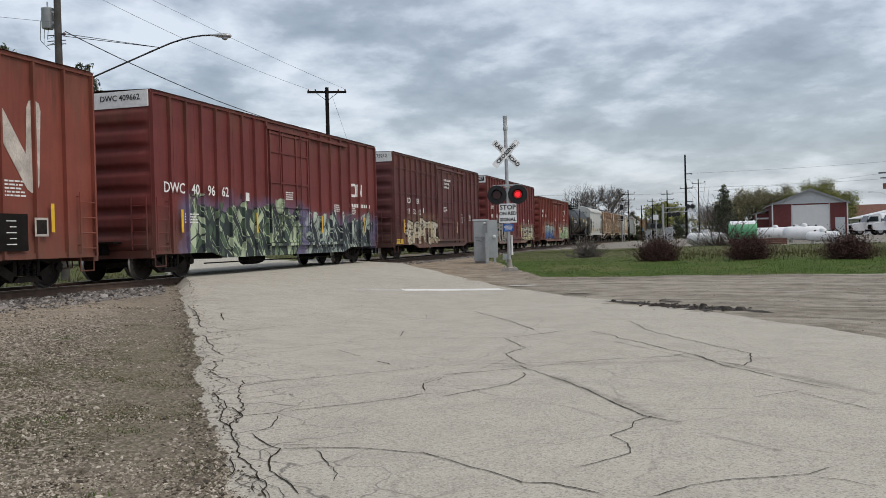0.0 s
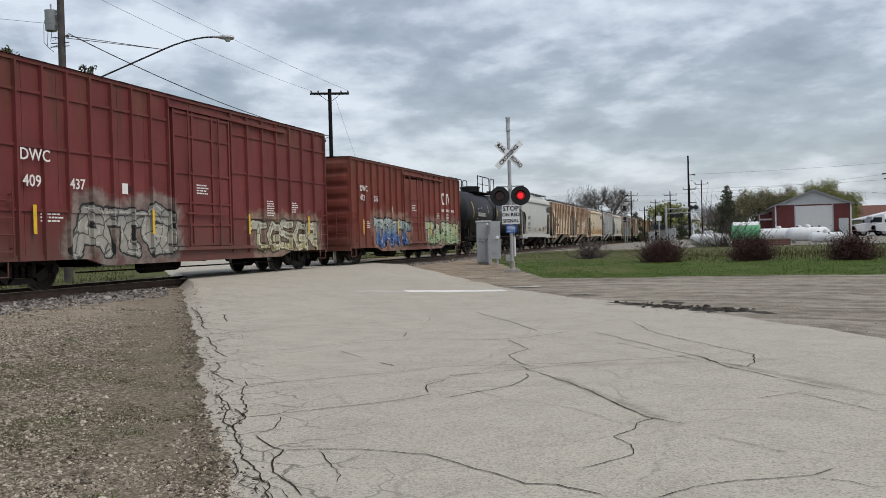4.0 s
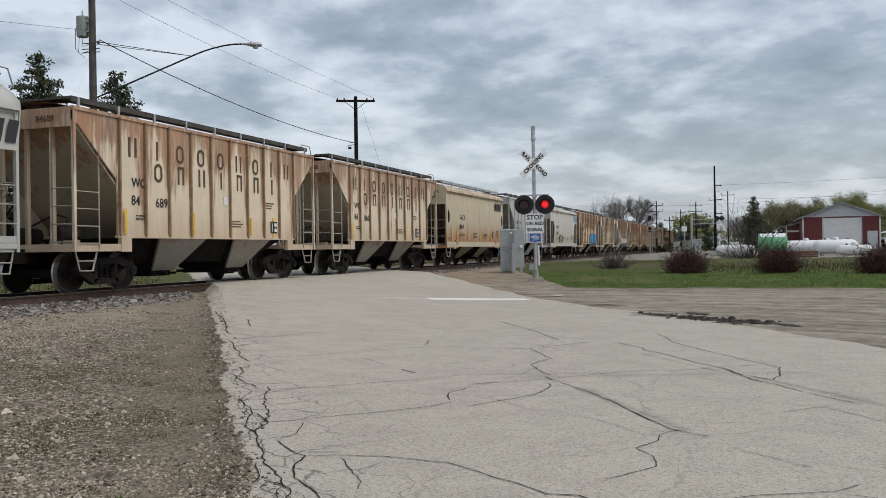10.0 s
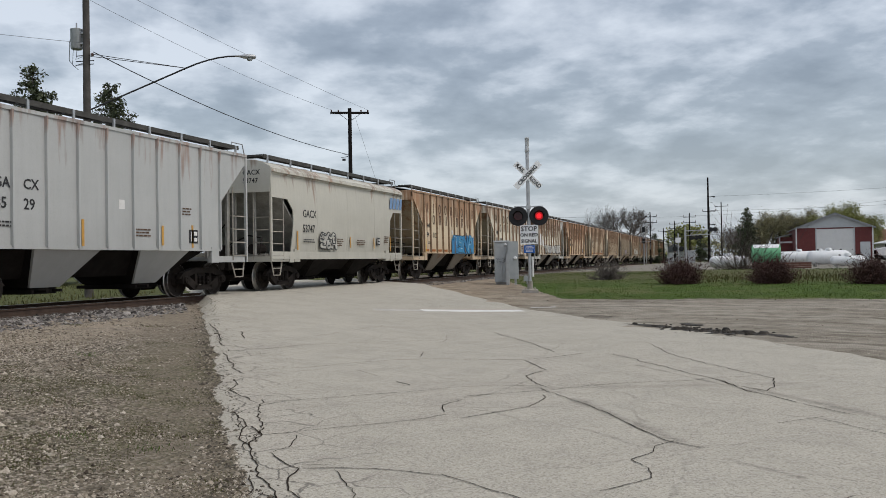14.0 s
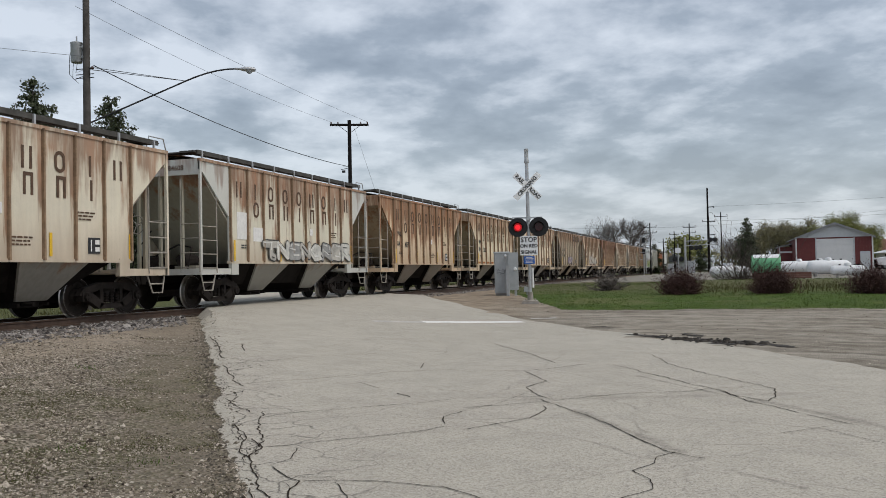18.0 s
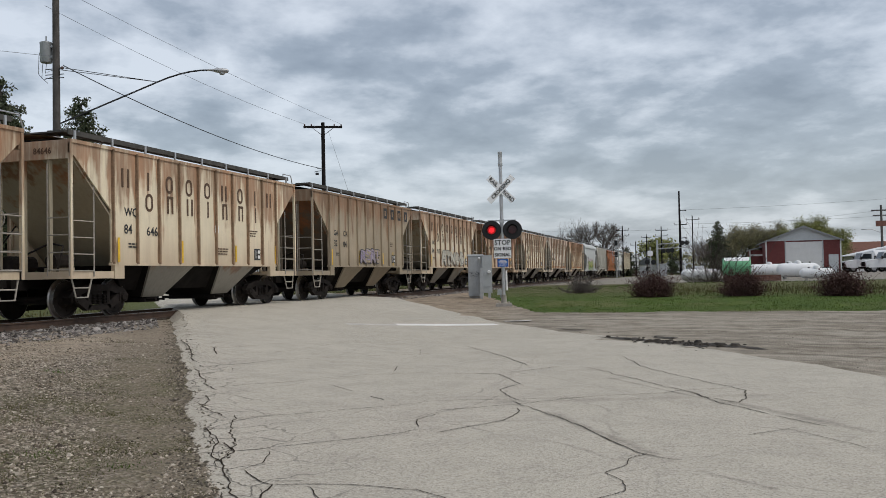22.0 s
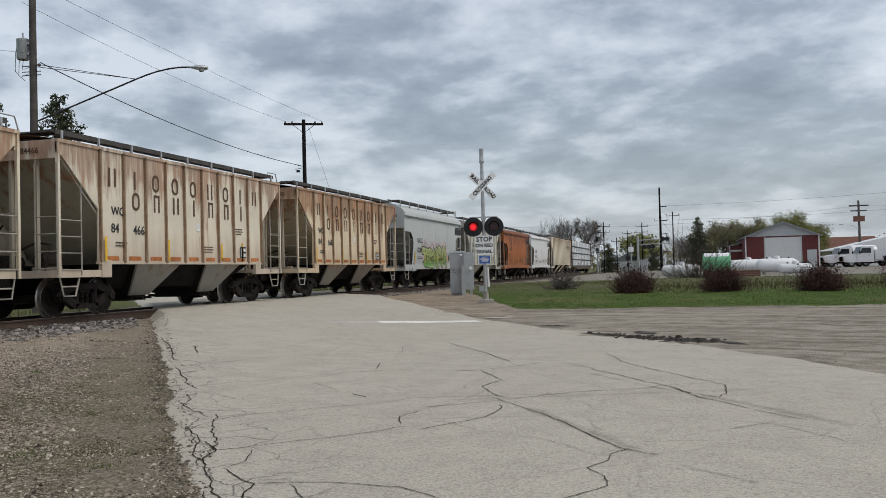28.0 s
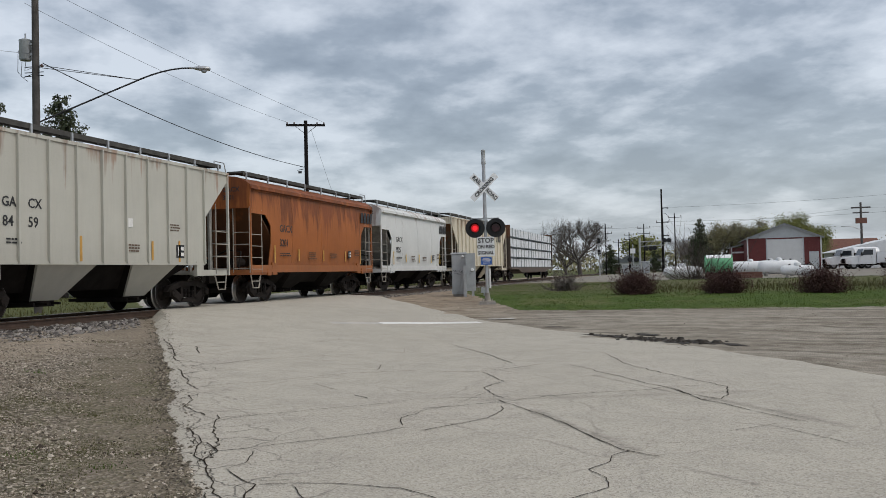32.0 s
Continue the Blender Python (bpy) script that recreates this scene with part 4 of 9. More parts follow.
    for k in range(130):     # loose lumps of asphalt by the pothole
        x = -0.55 + rng.gauss(0, 0.55)
        y = 18.35 - 0.75 * (x + 0.55) + rng.gauss(0, 0.22 if k % 3 else 0.4)
        s = 0.026 * rng.lognormvariate(0, 0.5)
        z = max(road_z(x, y), ground_z(x, y)) + 0.012
        g = Geo()
        h = s * rng.uniform(0.3, 0.9)
        n = rng.randint(4, 6)
        ring = [(x + s * rng.uniform(0.7, 1.7) * math.cos(6.28 * i / n), y + s * rng.uniform(0.7, 1.4) * math.sin(6.28 * i / n)) for i in range(n)]
        g.add([(p, q, z) for p, q in ring] + [(x + (p - x) * 0.6, y + (q - y) * 0.6, z + h * rng.uniform(0.7, 1.2)) for p, q in ring],
              [tuple(range(n, 2 * n))] + [(i, (i + 1) % n, n + (i + 1) % n, n + i) for i in range(n)])
        part("asphalt_lump", g, M["patch"], road)
    # the stop line, in two worn pieces, and a faded stretch
    def stripe(u0, u1, v0, v1, mat, name):
        g = Geo()
        n = 14
        rows = [[], []]
        for i in range(n + 1):
            u = u0 + (u1 - u0) * i / n
            for k, v in enumerate((v0, v1)):
                x, y = from_road(u, v + 0.035 * noise.noise(Vector((u * 3, k * 7, 1))))
                rows[k].append((x, y, max(road_z(x, y), ground_z(x, y)) + 0.004))
        g.sheet(rows)
        part(name, g, mat, road, "worn white stop line")
    u0, v0 = across(-8.63, 20.75), along(-8.63, 20.75)
    u1, v1 = across(-5.85, 23.87), along(-5.85, 23.87)
    stripe(u0, u0 + 1.35, v0 - 0.2, v0 + 0.22, M["faded_line"], "stop_line")
    stripe(u0 + 1.3, u1, v0 - 0.16, v0 + 0.32, M["line"], "stop_line")
    stripe(u1 + 0.6, u1 + 1.4, v1 - 0.1, v1 + 0.15, M["faded_line"], "stop_line")
    return road


def make_track():
    track = thing("railway_track", "single railway track with brown steel rails on ties", "railway track", kind="structure")
    prof = [(-0.068, 0), (0.068, 0), (0.068, 0.018), (0.014, 0.035), (0.010, 0.125), (0.036, 0.137), (0.036, 0.172), (-0.036, 0.172), (-0.036, 0.137), (-0.010, 0.125), (-0.014, 0.035), (-0.068, 0.018)]
    for sx in (-1, 1):
        g = Geo()
        x = TRACK_X + sx * 0.755
        g.plate([(x + a, RAIL_Z - 0.176 + b) for a, b in prof], "y", -90, 700)
        part("rail", g, M["rail"], track, "rust-brown steel rail")
        g = Geo().box(x - 0.030, x + 0.030, -90, 700, RAIL_Z - 0.004, RAIL_Z)
        part("rail_head", g, M["railtop"], track, "polished running surface")
    rng = random.Random(8)
    g = Geo().box(-1.3, 1.3, -0.115, 0.115, -0.18, 0, 0.012)
    tie = g.mesh("tie", M["tie"])
    for i in range(-24, 150):
        y = i * 0.52
        u = across(TRACK_X, y)
        if 0.4 < u < 9.6:
            continue
        part("tie", tie, None, track, at=pose(TRACK_X + rng.uniform(-0.04, 0.04), y, RAIL_Z - 0.172, 0, 0, rng.uniform(-1, 1)))
    return track


def stones(name, label, count, place, size, mat, seed, parent=None):
    """Many loose stones in one mesh."""
    rng = np.random.RandomState(seed)
    P = place(rng, count)
    n = len(P)
    base = np.array([(0, 0, 1), (1, 0, 0), (-0.5, 0.87, 0), (-0.5, -0.87, 0), (0.45, 0.5, 0.6), (-0.6, 0.05, 0.65)])
    faces = np.array([(0, 4, 5), (4, 1, 2), (4, 2, 5), (5, 2, 3), (0, 5, 3), (0, 3, 1), (0, 1, 4)])
    V = np.repeat(base[None], n, 0) * rng.uniform(0.7, 1.3, (n, 6, 3))
    a = rng.uniform(0, 6.28, n)
    c, s = np.cos(a)[:, None], np.sin(a)[:, None]
    S = (size * rng.lognormal(0, 0.46, n))[:, None]
    W = np.stack([(V[..., 0] * c - V[..., 1] * s) * S, (V[..., 0] * s + V[..., 1] * c) * S, V[..., 2] * S * 0.7], -1)
    W += P[:, None]
    F = faces[None] + (np.arange(n) * 6)[:, None, None]
    me = bpy.data.meshes.new(name)
    me.from_pydata(W.reshape(-1, 3).tolist(), [], F.reshape(-1, 3).tolist())
    me.materials.append(mat)
    return tagged(new(name, me), label, "gravel", kind="stuff")


def make_stones():
    def shoulder(rng, n):
        out = []
        while len(out) < n:
            y = rng.uniform(-6, 26) if rng.rand() < 0.7 else rng.uniform(26, 95)
            x = TRACK_X + rng.normal(0, 1.5) if rng.rand() < 0.45 else TRACK_X + rng.uniform(0.9, 3.6)
            u = across(x, y)
            if 0.45 < u < 9.6 or abs(abs(x - TRACK_X) - 0.755) < 0.06 or x > TRACK_X + 3.9:
                continue
            out.append((x, y, ground_z(x, y) + 0.005))
        return np.array(out)
    stones("track_ballast", "grey crushed stone ballast along the track", 24000, shoulder, 0.028, M["ballast"], 1)

    def verge(rng, n):
        out = []
        while len(out) < n:
            y = 3.6 + 11 * rng.rand() ** 1.5
            x = rng.uniform(-11.5, -1.6)
            u = across(x, y)
            if u > road_left(along(x, y)) + 0.05 or u < -5.5:
                continue
            if noise.noise(Vector((x * 0.8, y * 0.8, 5))) + 0.5 + 0.5 * (1 - smooth(4.8, 6.5, y)) < rng.rand() * 0.9 or u > -0.35 and y > 6.5 and rng.rand() < 0.7:
                continue
            out.append((x, y, ground_z(x, y) - 0.002))
        return np.array(out)
    stones("roadside_gravel", "small grey and tan stones beside the road", 96000, verge, 0.0092, M["pebble"], 2)

    def edge(rng, n):
        out = []
        while len(out) < n:
            v = rng.uniform(3.5, 24)
            u = road_left(v) + rng.normal(-0.10, 0.12)
            x, y = from_road(u, v)
            out.append((x, y, (road_z(x, y) if u > road_left(v) + 0.06 else ground_z(x, y)) - 0.002))
        return np.array(out)
    stones("road_edge_crumbs", "dark crumbled asphalt and grit along the road edge", 5000, edge, 0.010, M["crumb"], 4)

    def lot(rng, n):
        out = []
        while len(out) < n:
            x, y = rng.uniform(-9, 7), rng.uniform(13, 31)
            u = across(x, y)
            if u < 9.2 or (y > 27.5 and x > -5):
                continue
            out.append((x, y, ground_z(x, y)))
        return np.array(out)
    stones("lot_gravel", "fine tan gravel scattered over the dirt lot", 1400, lot, 0.010, M["pebble"], 3)


def blades(name, label, pts, h, w, mat, seed, category="grass"):
    """Grass blades in one mesh, at points of the ground."""
    rng = np.random.RandomState(seed)
    P = np.array(pts)
    n = len(P)
    a = rng.uniform(0, 6.28, n)
    H = h * rng.lognormal(0, 0.35, n)
    lean = rng.normal(0, 0.35, (n, 2)) * H[:, None]
    ww = w * rng.uniform(0.6, 1.4, n)
    d = np.stack([np.cos(a) * ww, np.sin(a) * ww, np.zeros(n)], -1)
    tip = P + np.concatenate([lean, H[:, None]], 1)
    mid = P + np.concatenate([lean * 0.35, H[:, None] * 0.55], 1)
    V = np.stack([P - d, P + d, mid + d * 0.7, mid - d * 0.7, tip], 1).reshape(-1, 3)
    k = np.arange(n) * 5
    quads = np.stack([k, k + 1, k + 2, k + 3], 1).tolist()
    tris = np.stack([k + 3, k + 2, k + 4], 1).tolist()
    me = bpy.data.meshes.new(name)
    me.from_pydata(V.tolist(), [], quads + tris)
    me.materials.append(mat)
    return tagged(new(name, me), label, category, kind="stuff")


def make_grass():
    rng = random.Random(12)
    pts = []
    while len(pts) < 60000:
        y = 26.5 + 30 * rng.random() ** 1.4
        x = rng.uniform(-12, 14 + (y - 28) * 0.35)
        lim = 28.0 + 2.4 * max(0, -(x + 5.2)) + rng.gauss(0, 0.25)
        if y < lim or x < -11.4 + 0.10 * max(0, 50 - y):
            continue
        if noise.noise(Vector((x * 0.5, y * 0.5, 2))) < -0.35 and rng.random() < 0.6:
            continue
        pts.append((x, y, ground_z(x, y) - 0.01))
    blades("lawn_grass", "short green spring lawn with bare patches", pts, 0.032, 0.009, M["grass"], 5)
    GREEN = ((-6.6, 7.2, 0.6), (-5.0, 5.4, 0.4), (-4.2, 6.1, 0.3), (-8.6, 8.8, 0.6), (-7.3, 8.0, 0.7), (-8.1, 7.6, 0.8), (-7.2, 9.4, 0.55), (-5.7, 6.7, 0.6), (-4.8, 7.0, 0.5), (-5.4, 5.8, 0.6), (-3.4, 5.3, 0.3), (-6.0, 8.6, 0.5), (-4.9, 6.2, 0.35))
    pts = []
    while len(pts) < 40000:
        y = 3.2 + 11 * rng.random()
        x = rng.uniform(-12, -1)
        if across(x, y) > road_left(along(x, y)) - 0.05:
            continue
        q = 0.5 * noise.noise(Vector((x * 0.55, y * 0.9, 21))) + 0.6 * noise.noise(Vector((x * 2.1, y * 2.1, 4)))
        for gx, gy, gr in GREEN:
            q += 0.55 * math.exp(-((x - gx) ** 2 + (y - gy) ** 2) / (gr * gr))
        if q < 0.12 + 0.55 * rng.random():
            continue
        pts.append((x, y, ground_z(x, y) - 0.005))
    blades("roadside_grass", "thin tufts of green and dry grass in gravel", pts, 0.011, 0.004, M["drygrass"], 6)
    pts = []
    for _ in range(12):
        x, y = rng.uniform(-9.5, -2.2), rng.uniform(4, 11)
        if across(x, y) > 0.4:
            continue
        for _ in range(90):
            a, b = x + rng.gauss(0, 0.09), y + rng.gauss(0, 0.09)
            pts.append((a, b, ground_z(a, b) - 0.005))
    blades("weed_tufts", "small green weed tufts in the gravel", pts, 0.022, 0.005, M["grass"], 9)
    pts = []
    while len(pts) < 9000:
        x, y = rng.uniform(-40, -19.5), rng.uniform(10, 90)
        if -0.5 < across(x, y) < 10:
            continue
        pts.append((x, y, ground_z(x, y) - 0.01))
    blades("far_verge_grass", "rough grass on the far side of the track", pts, 0.10, 0.02, M["drygrass"], 7)


make_ground()
make_road()
make_track()
make_stones()
make_grass()

# ---------------------------------------------------------------- the train
MESHES = {}
WHEELSETS = []
FACE = pose(0, 0, 0, 90, 0, 90)


def shared(name, mat, build, shade=False):
    """A mesh that alike parts of all cars share."""
    key = (name, mat if isinstance(mat, str) else mat.name)
    if key not in MESHES:
        g = Geo()
        build(g)
        MESHES[key] = g.mesh(name, M[mat] if isinstance(mat, str) else mat, shade=shade)
    return MESHES[key]


def shell(g, rows, dx):
    """A sheet through rows of points, with thickness dx along x."""
    n, m = len(rows[0]), len(rows)
    vs = [p for r in rows for p in r] + [(p[0] - dx, p[1], p[2]) for r in rows for p in r]
    k = n * m
    fs = []
    for j in range(m - 1):
        for i in range(n - 1):
            a = j * n + i
            fs += [(a, a + 1, a + n + 1, a + n), (k + a, k + a + n, k + a + n + 1, k + a + 1)]
    for j in range(m - 1):
        for i in (0, n - 1):
            a = j * n + i
            fs.append((a, a + n, k + a + n, k + a))
    for i in range(n - 1):
        for j in (0, m - 1):
            a = j * n + i
            fs.append((a, a + 1, k + a + 1, k + a))
    g.add(vs, fs)


def springs(g):
    for y in (-0.19, 0, 0.19):
        for x in (-0.05, 0.05):
            prof = []
            for k in range(7):
                prof += [(0.062, 0.31 + k * 0.038), (0.045, 0.329 + k * 0.038)]
            g.lathe(prof, 7, Matrix.Translation((x, y, 0)))


def side_frame(g):
    springs(g)
    for s in (1,):
        x0, x1 = -0.075, 0.075
        g.plate([(-1.13, 0.50), (-0.97, 0.66), (-0.42, 0.79), (0.42, 0.79), (0.97, 0.66), (1.13, 0.50), (0.94, 0.47), (0.42, 0.63), (-0.42, 0.63), (-0.94, 0.47)], "x", x0, x1)
        g.plate([(-0.44, 0.17), (0.44, 0.17), (0.40, 0.30), (-0.40, 0.30)], "x", x0, x1)
        for t in (-1, 1):
            g.plate([(t * 0.98, 0.47), (t * 0.74, 0.58), (t * 0.26, 0.30), (t * 0.44, 0.17)], "x", x0, x1)
            g.plate([(t * 0.40, 0.28), (t * 0.40, 0.66), (t * 0.29, 0.66), (t * 0.29, 0.28)], "x", x0 * 0.8, x1 * 0.8)
            g.box(-0.10, 0.10, t * 0.89 - 0.15, t * 0.89 + 0.15, 0.36, 0.58, 0.02)
            g.tube((0.05, t * 0.89, 0.457), (0.16, t * 0.89, 0.457), 0.105, 10)
            for k in range(3):
                a = 2.1 * k
                g.tube((0.16, t * 0.89 + 0.055 * math.cos(a), 0.457 + 0.055 * math.sin(a)), (0.18, t * 0.89 + 0.055 * math.cos(a), 0.457 + 0.055 * math.sin(a)), 0.018, 5)


def wheelset(g):
    g.tube((-0.98, 0, 0), (0.98, 0, 0), 0.075, 10)
    for s in (-1, 1):
        m = pose(0, 0, 0, 0, 0, 0 if s > 0 else 180)
        g.lathe([(0.12, 0.655), (0.36, 0.675), (0.43, 0.665), (0.482, 0.685), (0.482, 0.702), (0.458, 0.716), (0.452, 0.805), (0.395, 0.805), (0.37, 0.765), (0.20, 0.735), (0.15, 0.83), (0.08, 0.835)], 28, m, "x")
        for k in range(3):      # cast marks on the plate
            a = 2.1 * k + 0.4
            c, d = 0.29 * math.cos(a), 0.29 * math.sin(a)
            g.tube((s * 0.74, c, d), (s * 0.765, c, d), 0.03, 6)


def tread_ring(g):
    g.lathe([(0.468, 0.682), (0.485, 0.684), (0.485, 0.700), (0.4595, 0.718), (0.4535, 0.800), (0.435, 0.8065)], 28, None, "x", False)


def mirrored_tread(g):
    tread_ring(g)
    g.v = [(-x, y, z) for x, y, z in g.v]


def add_truck(car, y):
    t = part("truck", shared("truck_bolster", "truck", lambda g: g.box(-1.0, 1.0, -0.19, 0.19, 0.50, 0.74, 0.02).box(-0.35, 0.35, -0.3, 0.3, 0.74, 0.85, 0.03).box(-0.7, 0.7, -0.95, -0.85, 0.34, 0.44).box(-0.7, 0.7, 0.85, 0.95, 0.34, 0.44)), None, car, "grimy black four-wheel truck", pose(0, y, 0))
    for s in (-1, 1):
        part("side_frame", shared("side_frame", "truck", side_frame), None, t, at=pose(s * 0.99, 0, 0, 0, 0, 0 if s > 0 else 180))
        w = part("wheelset", shared("wheelset", "wheel", wheelset, True), None, t, at=pose(0, s * 0.89, 0.457))
        WHEELSETS.append((w, s))
        for side in (0, 180):
            r = part("wheel_tread", shared("wheel_tread%d" % side, "tread", lambda g: tread_ring(g) if side == 0 else mirrored_tread(g), True), None, t, "worn bright wheel rim", pose(0, s * 0.89, 0.457))
            WHEELSETS.append((r, s))


def add_coupler(car, y, s, z=0.84):
    """A draft gear, knuckle and hose at an end; s is the way it points."""
    def build(g):
        g.box(-0.19, 0.19, -0.1, 0.45, -0.16, 0.16).box(-0.07, 0.07, 0.4, 0.72, -0.08, 0.08).box(-0.15, 0.13, 0.62, 0.82, -0.14, 0.14, 0.03)
        g.pipe([(0.3, 0.1, 0.0), (0.3, 0.45, -0.05), (0.22, 0.62, -0.32), (0.1, 0.78, -0.4)], 0.022, 5)
    part("coupler", shared("coupler", "under", build), None, car, at=pose(0, y, z, 0, 0, 0 if s > 0 else 180))


def ladder(g, x, y0, y1, z0, z1, n, r=0.021, other="y", reach=1.0):
    """Two stiles and their rungs, in the plane of x, or across it."""
    a = (lambda v, z: (x, v, z)) if other == "y" else (lambda v, z: (v, x, z))
    g.tube(a(y0, z0), a(y0, z1), r * 1.2, 5).tube(a(y1, z0), a(y1, z1), r * 1.2, 5)
    for i in range(n):
        z = z0 + (z1 - z0) * reach * (i + 0.35) / n
        g.tube(a(y0, z), a(y1, z), r, 5)


def bars(car, x, rects, mat, name="stencil", label=""):
    g = Geo()
    for y, z, w, h in rects:
        g.box(x, x + 0.004, y - w / 2, y + w / 2, z - h / 2, z + h / 2)
    return part(name, g, M[mat], car, label)


def small_print(car, x, y, z, rows, mat, seed, w=0.5):
    """Unreadable stencilled lines as bars."""
    rng = random.Random(seed)
    rects = []
    for k in range(rows):
        a = 0.0
        while a < w:
            b = rng.uniform(0.05, 0.16)
            rects.append((y + a + b / 2, z - k * 0.075, b, 0.036))
            a += b + 0.03
    tagged(bars(car, x, rects, mat), kind="stuff")


def numerals(car, x, y, z, words, size, mat):
    tagged(part("car_number", text_mesh(words, size, M[mat], "LEFT", 0.004), None, car, at=Matrix.Translation((x, y, z)) @ FACE), kind="stuff")


def frame_mark(g, x, y, z, w, h, s, lean=0.0):
    """A plain hollow block in place of a large letter."""
    def q(a, b):
        return (y + a + lean * b, z + b)
    for a0, a1, b0, b1 in ((-w / 2, -w / 2 + s, -h / 2, h / 2), (w / 2 - s, w / 2, -h / 2, h / 2), (-w / 2 + s, w / 2 - s, h / 2 - s, h / 2), (-w / 2 + s, w / 2 - s, -h / 2, -h / 2 + s)):
        g.plate([q(a0, b0), q(a1, b0), q(a1, b1), q(a0, b1)], "x", x, x + 0.004)


def stroke(g, x, y0, z0, y1, z1, r, depth):
    """A flat painted stroke with round ends."""
    t = math.atan2(z1 - z0, y1 - y0)
    poly = [(y1 + r * math.cos(t + a), z1 + r * math.sin(t + a)) for a in (-1.571, -0.785, 0, 0.785, 1.571)]
    poly += [(y0 - r * math.cos(t + a), z0 - r * math.sin(t + a)) for a in (-1.571, -0.785, 0, 0.785, 1.571)]
    g.plate(poly, "x", x, x + depth)


def graffiti(car, x, y0, y1, z0, z1, count, fills, outline, shine, seed, haze=None, slant=0.18):
    """Painted shapes with outlines and highlights on a car's side."""
    rng = random.Random(seed)
    g = Geo()
    mats = [plain("spray_paint", c, 0.5, 0, 0.35, 2.5, 0.3) for c in (haze or outline, outline, *fills, shine)]
    w = (y1 - y0) / count
    if haze:
        top = [(y0 - 0.3 + (y1 - y0 + 0.6) * i / 40, z0 + (z1 - z0) * (0.80 + 0.16 * rng.random() + 0.2 * noise.noise(Vector((i * 0.4, seed, 0))))) for i in range(41)]
        g.plate([(y1 + 0.3, z0 - 0.02), (y0 - 0.3, z0 - 0.02)] + top, "x", x, x + 0.0025)
    fat = min(0.34 * w * 0.5, 0.17 * (z1 - z0))
    lines = letter_strokes(y0, y1, z0 + fat, z1 - fat * 0.6, count, seed)
    for i, (k, a, b, c, d) in enumerate(lines):
        g.slot = 1
        stroke(g, x, a, b, c, d, fat + 0.045, 0.002 + 0.0005 * i)
    for i, (k, a, b, c, d) in enumerate(lines):
        g.slot = 2 + k % len(fills)
        stroke(g, x, a, b, c, d, fat, 0.018 + 0.0005 * i)
    for i, (k, a, b, c, d) in enumerate(lines):
        if rng.random() < 0.55:     # shine on a letter
            g.slot = len(mats) - 1
            o = fat * 0.45
            stroke(g, x, a - o, b + o, a - o + (c - a) * 0.6, b + o + (d - b) * 0.6, 0.022, 0.034 + 0.0005 * i)
        elif rng.random() < 0.5:    # a dark line inside
            g.slot = 1
            o = fat * 0.25
            stroke(g, x, a + o, b - o, a + o + (c - a) * 0.7, b - o + (d - b) * 0.7, 0.016, 0.034 + 0.0005 * i)
    tagged(part("graffiti", g, mats, car, "colourful sprayed graffiti"), "colourful sprayed graffiti", kind="stuff")


def roof_walk(car, L, z, posts, board="grating", post="galv", x0=0.78, x1=1.32):
    """Running boards on brackets along both sides of the roof, with a handrail loop at the ends."""
    for s in (-1, 1):
        g = Geo()
        for k in range(4):
            a = x0 + (x1 - x0) * k / 4
            g.box(*sorted((s * a, s * (a + (x1 - x0) / 4 - 0.025))), 0.15, L - 0.15, z, z + 0.035)
        g.box(*sorted((s * x1, s * (x1 + 0.03))), 0.15, L - 0.15, z - 0.08, z + 0.04)
        part("running_board", g, M[board], car, "dark steel grating walkway on the roof")
        n = posts
        for i in range(n):
            y = 0.35 + (L - 0.7) * i / (n - 1)
            part("bracket", shared("bracket%.2f" % z, post, lambda g: g.box(-0.02, 0.02, -0.03, 0.03, -0.42, 0.03).box(-0.3, 0.02, -0.025, 0.025, -0.03, 0.0)), None, car, at=pose(s * (x1 + 0.045), y, z, 0, 0, 0 if s > 0 else 180))
        g = Geo()
        g.pipe([(s * x0, L - 0.5, z), (s * x0, L - 0.5, z + 0.12), (s * x0, L + 0.1, z + 0.12), (s * x0, L + 0.25, z - 0.25)], 0.018, 5)
        g.pipe([(s * x1, L - 0.5, z), (s * x1, L - 0.5, z + 0.12), (s * x1, L + 0.1, z + 0.12), (s * x1, L + 0.25, z - 0.25)], 0.018, 5)
        part("handrail", g, M[post], car)
    for y in (0.06, L - 0.56):
        g = Geo()
        for k in range(3):
            g.box(-x1, x1, y + 0.17 * k, y + 0.17 * k + 0.145, z - 0.036, z - 0.004)
        part("crossover_board", g, M[board], car, "dark grating walkway across the roof end")


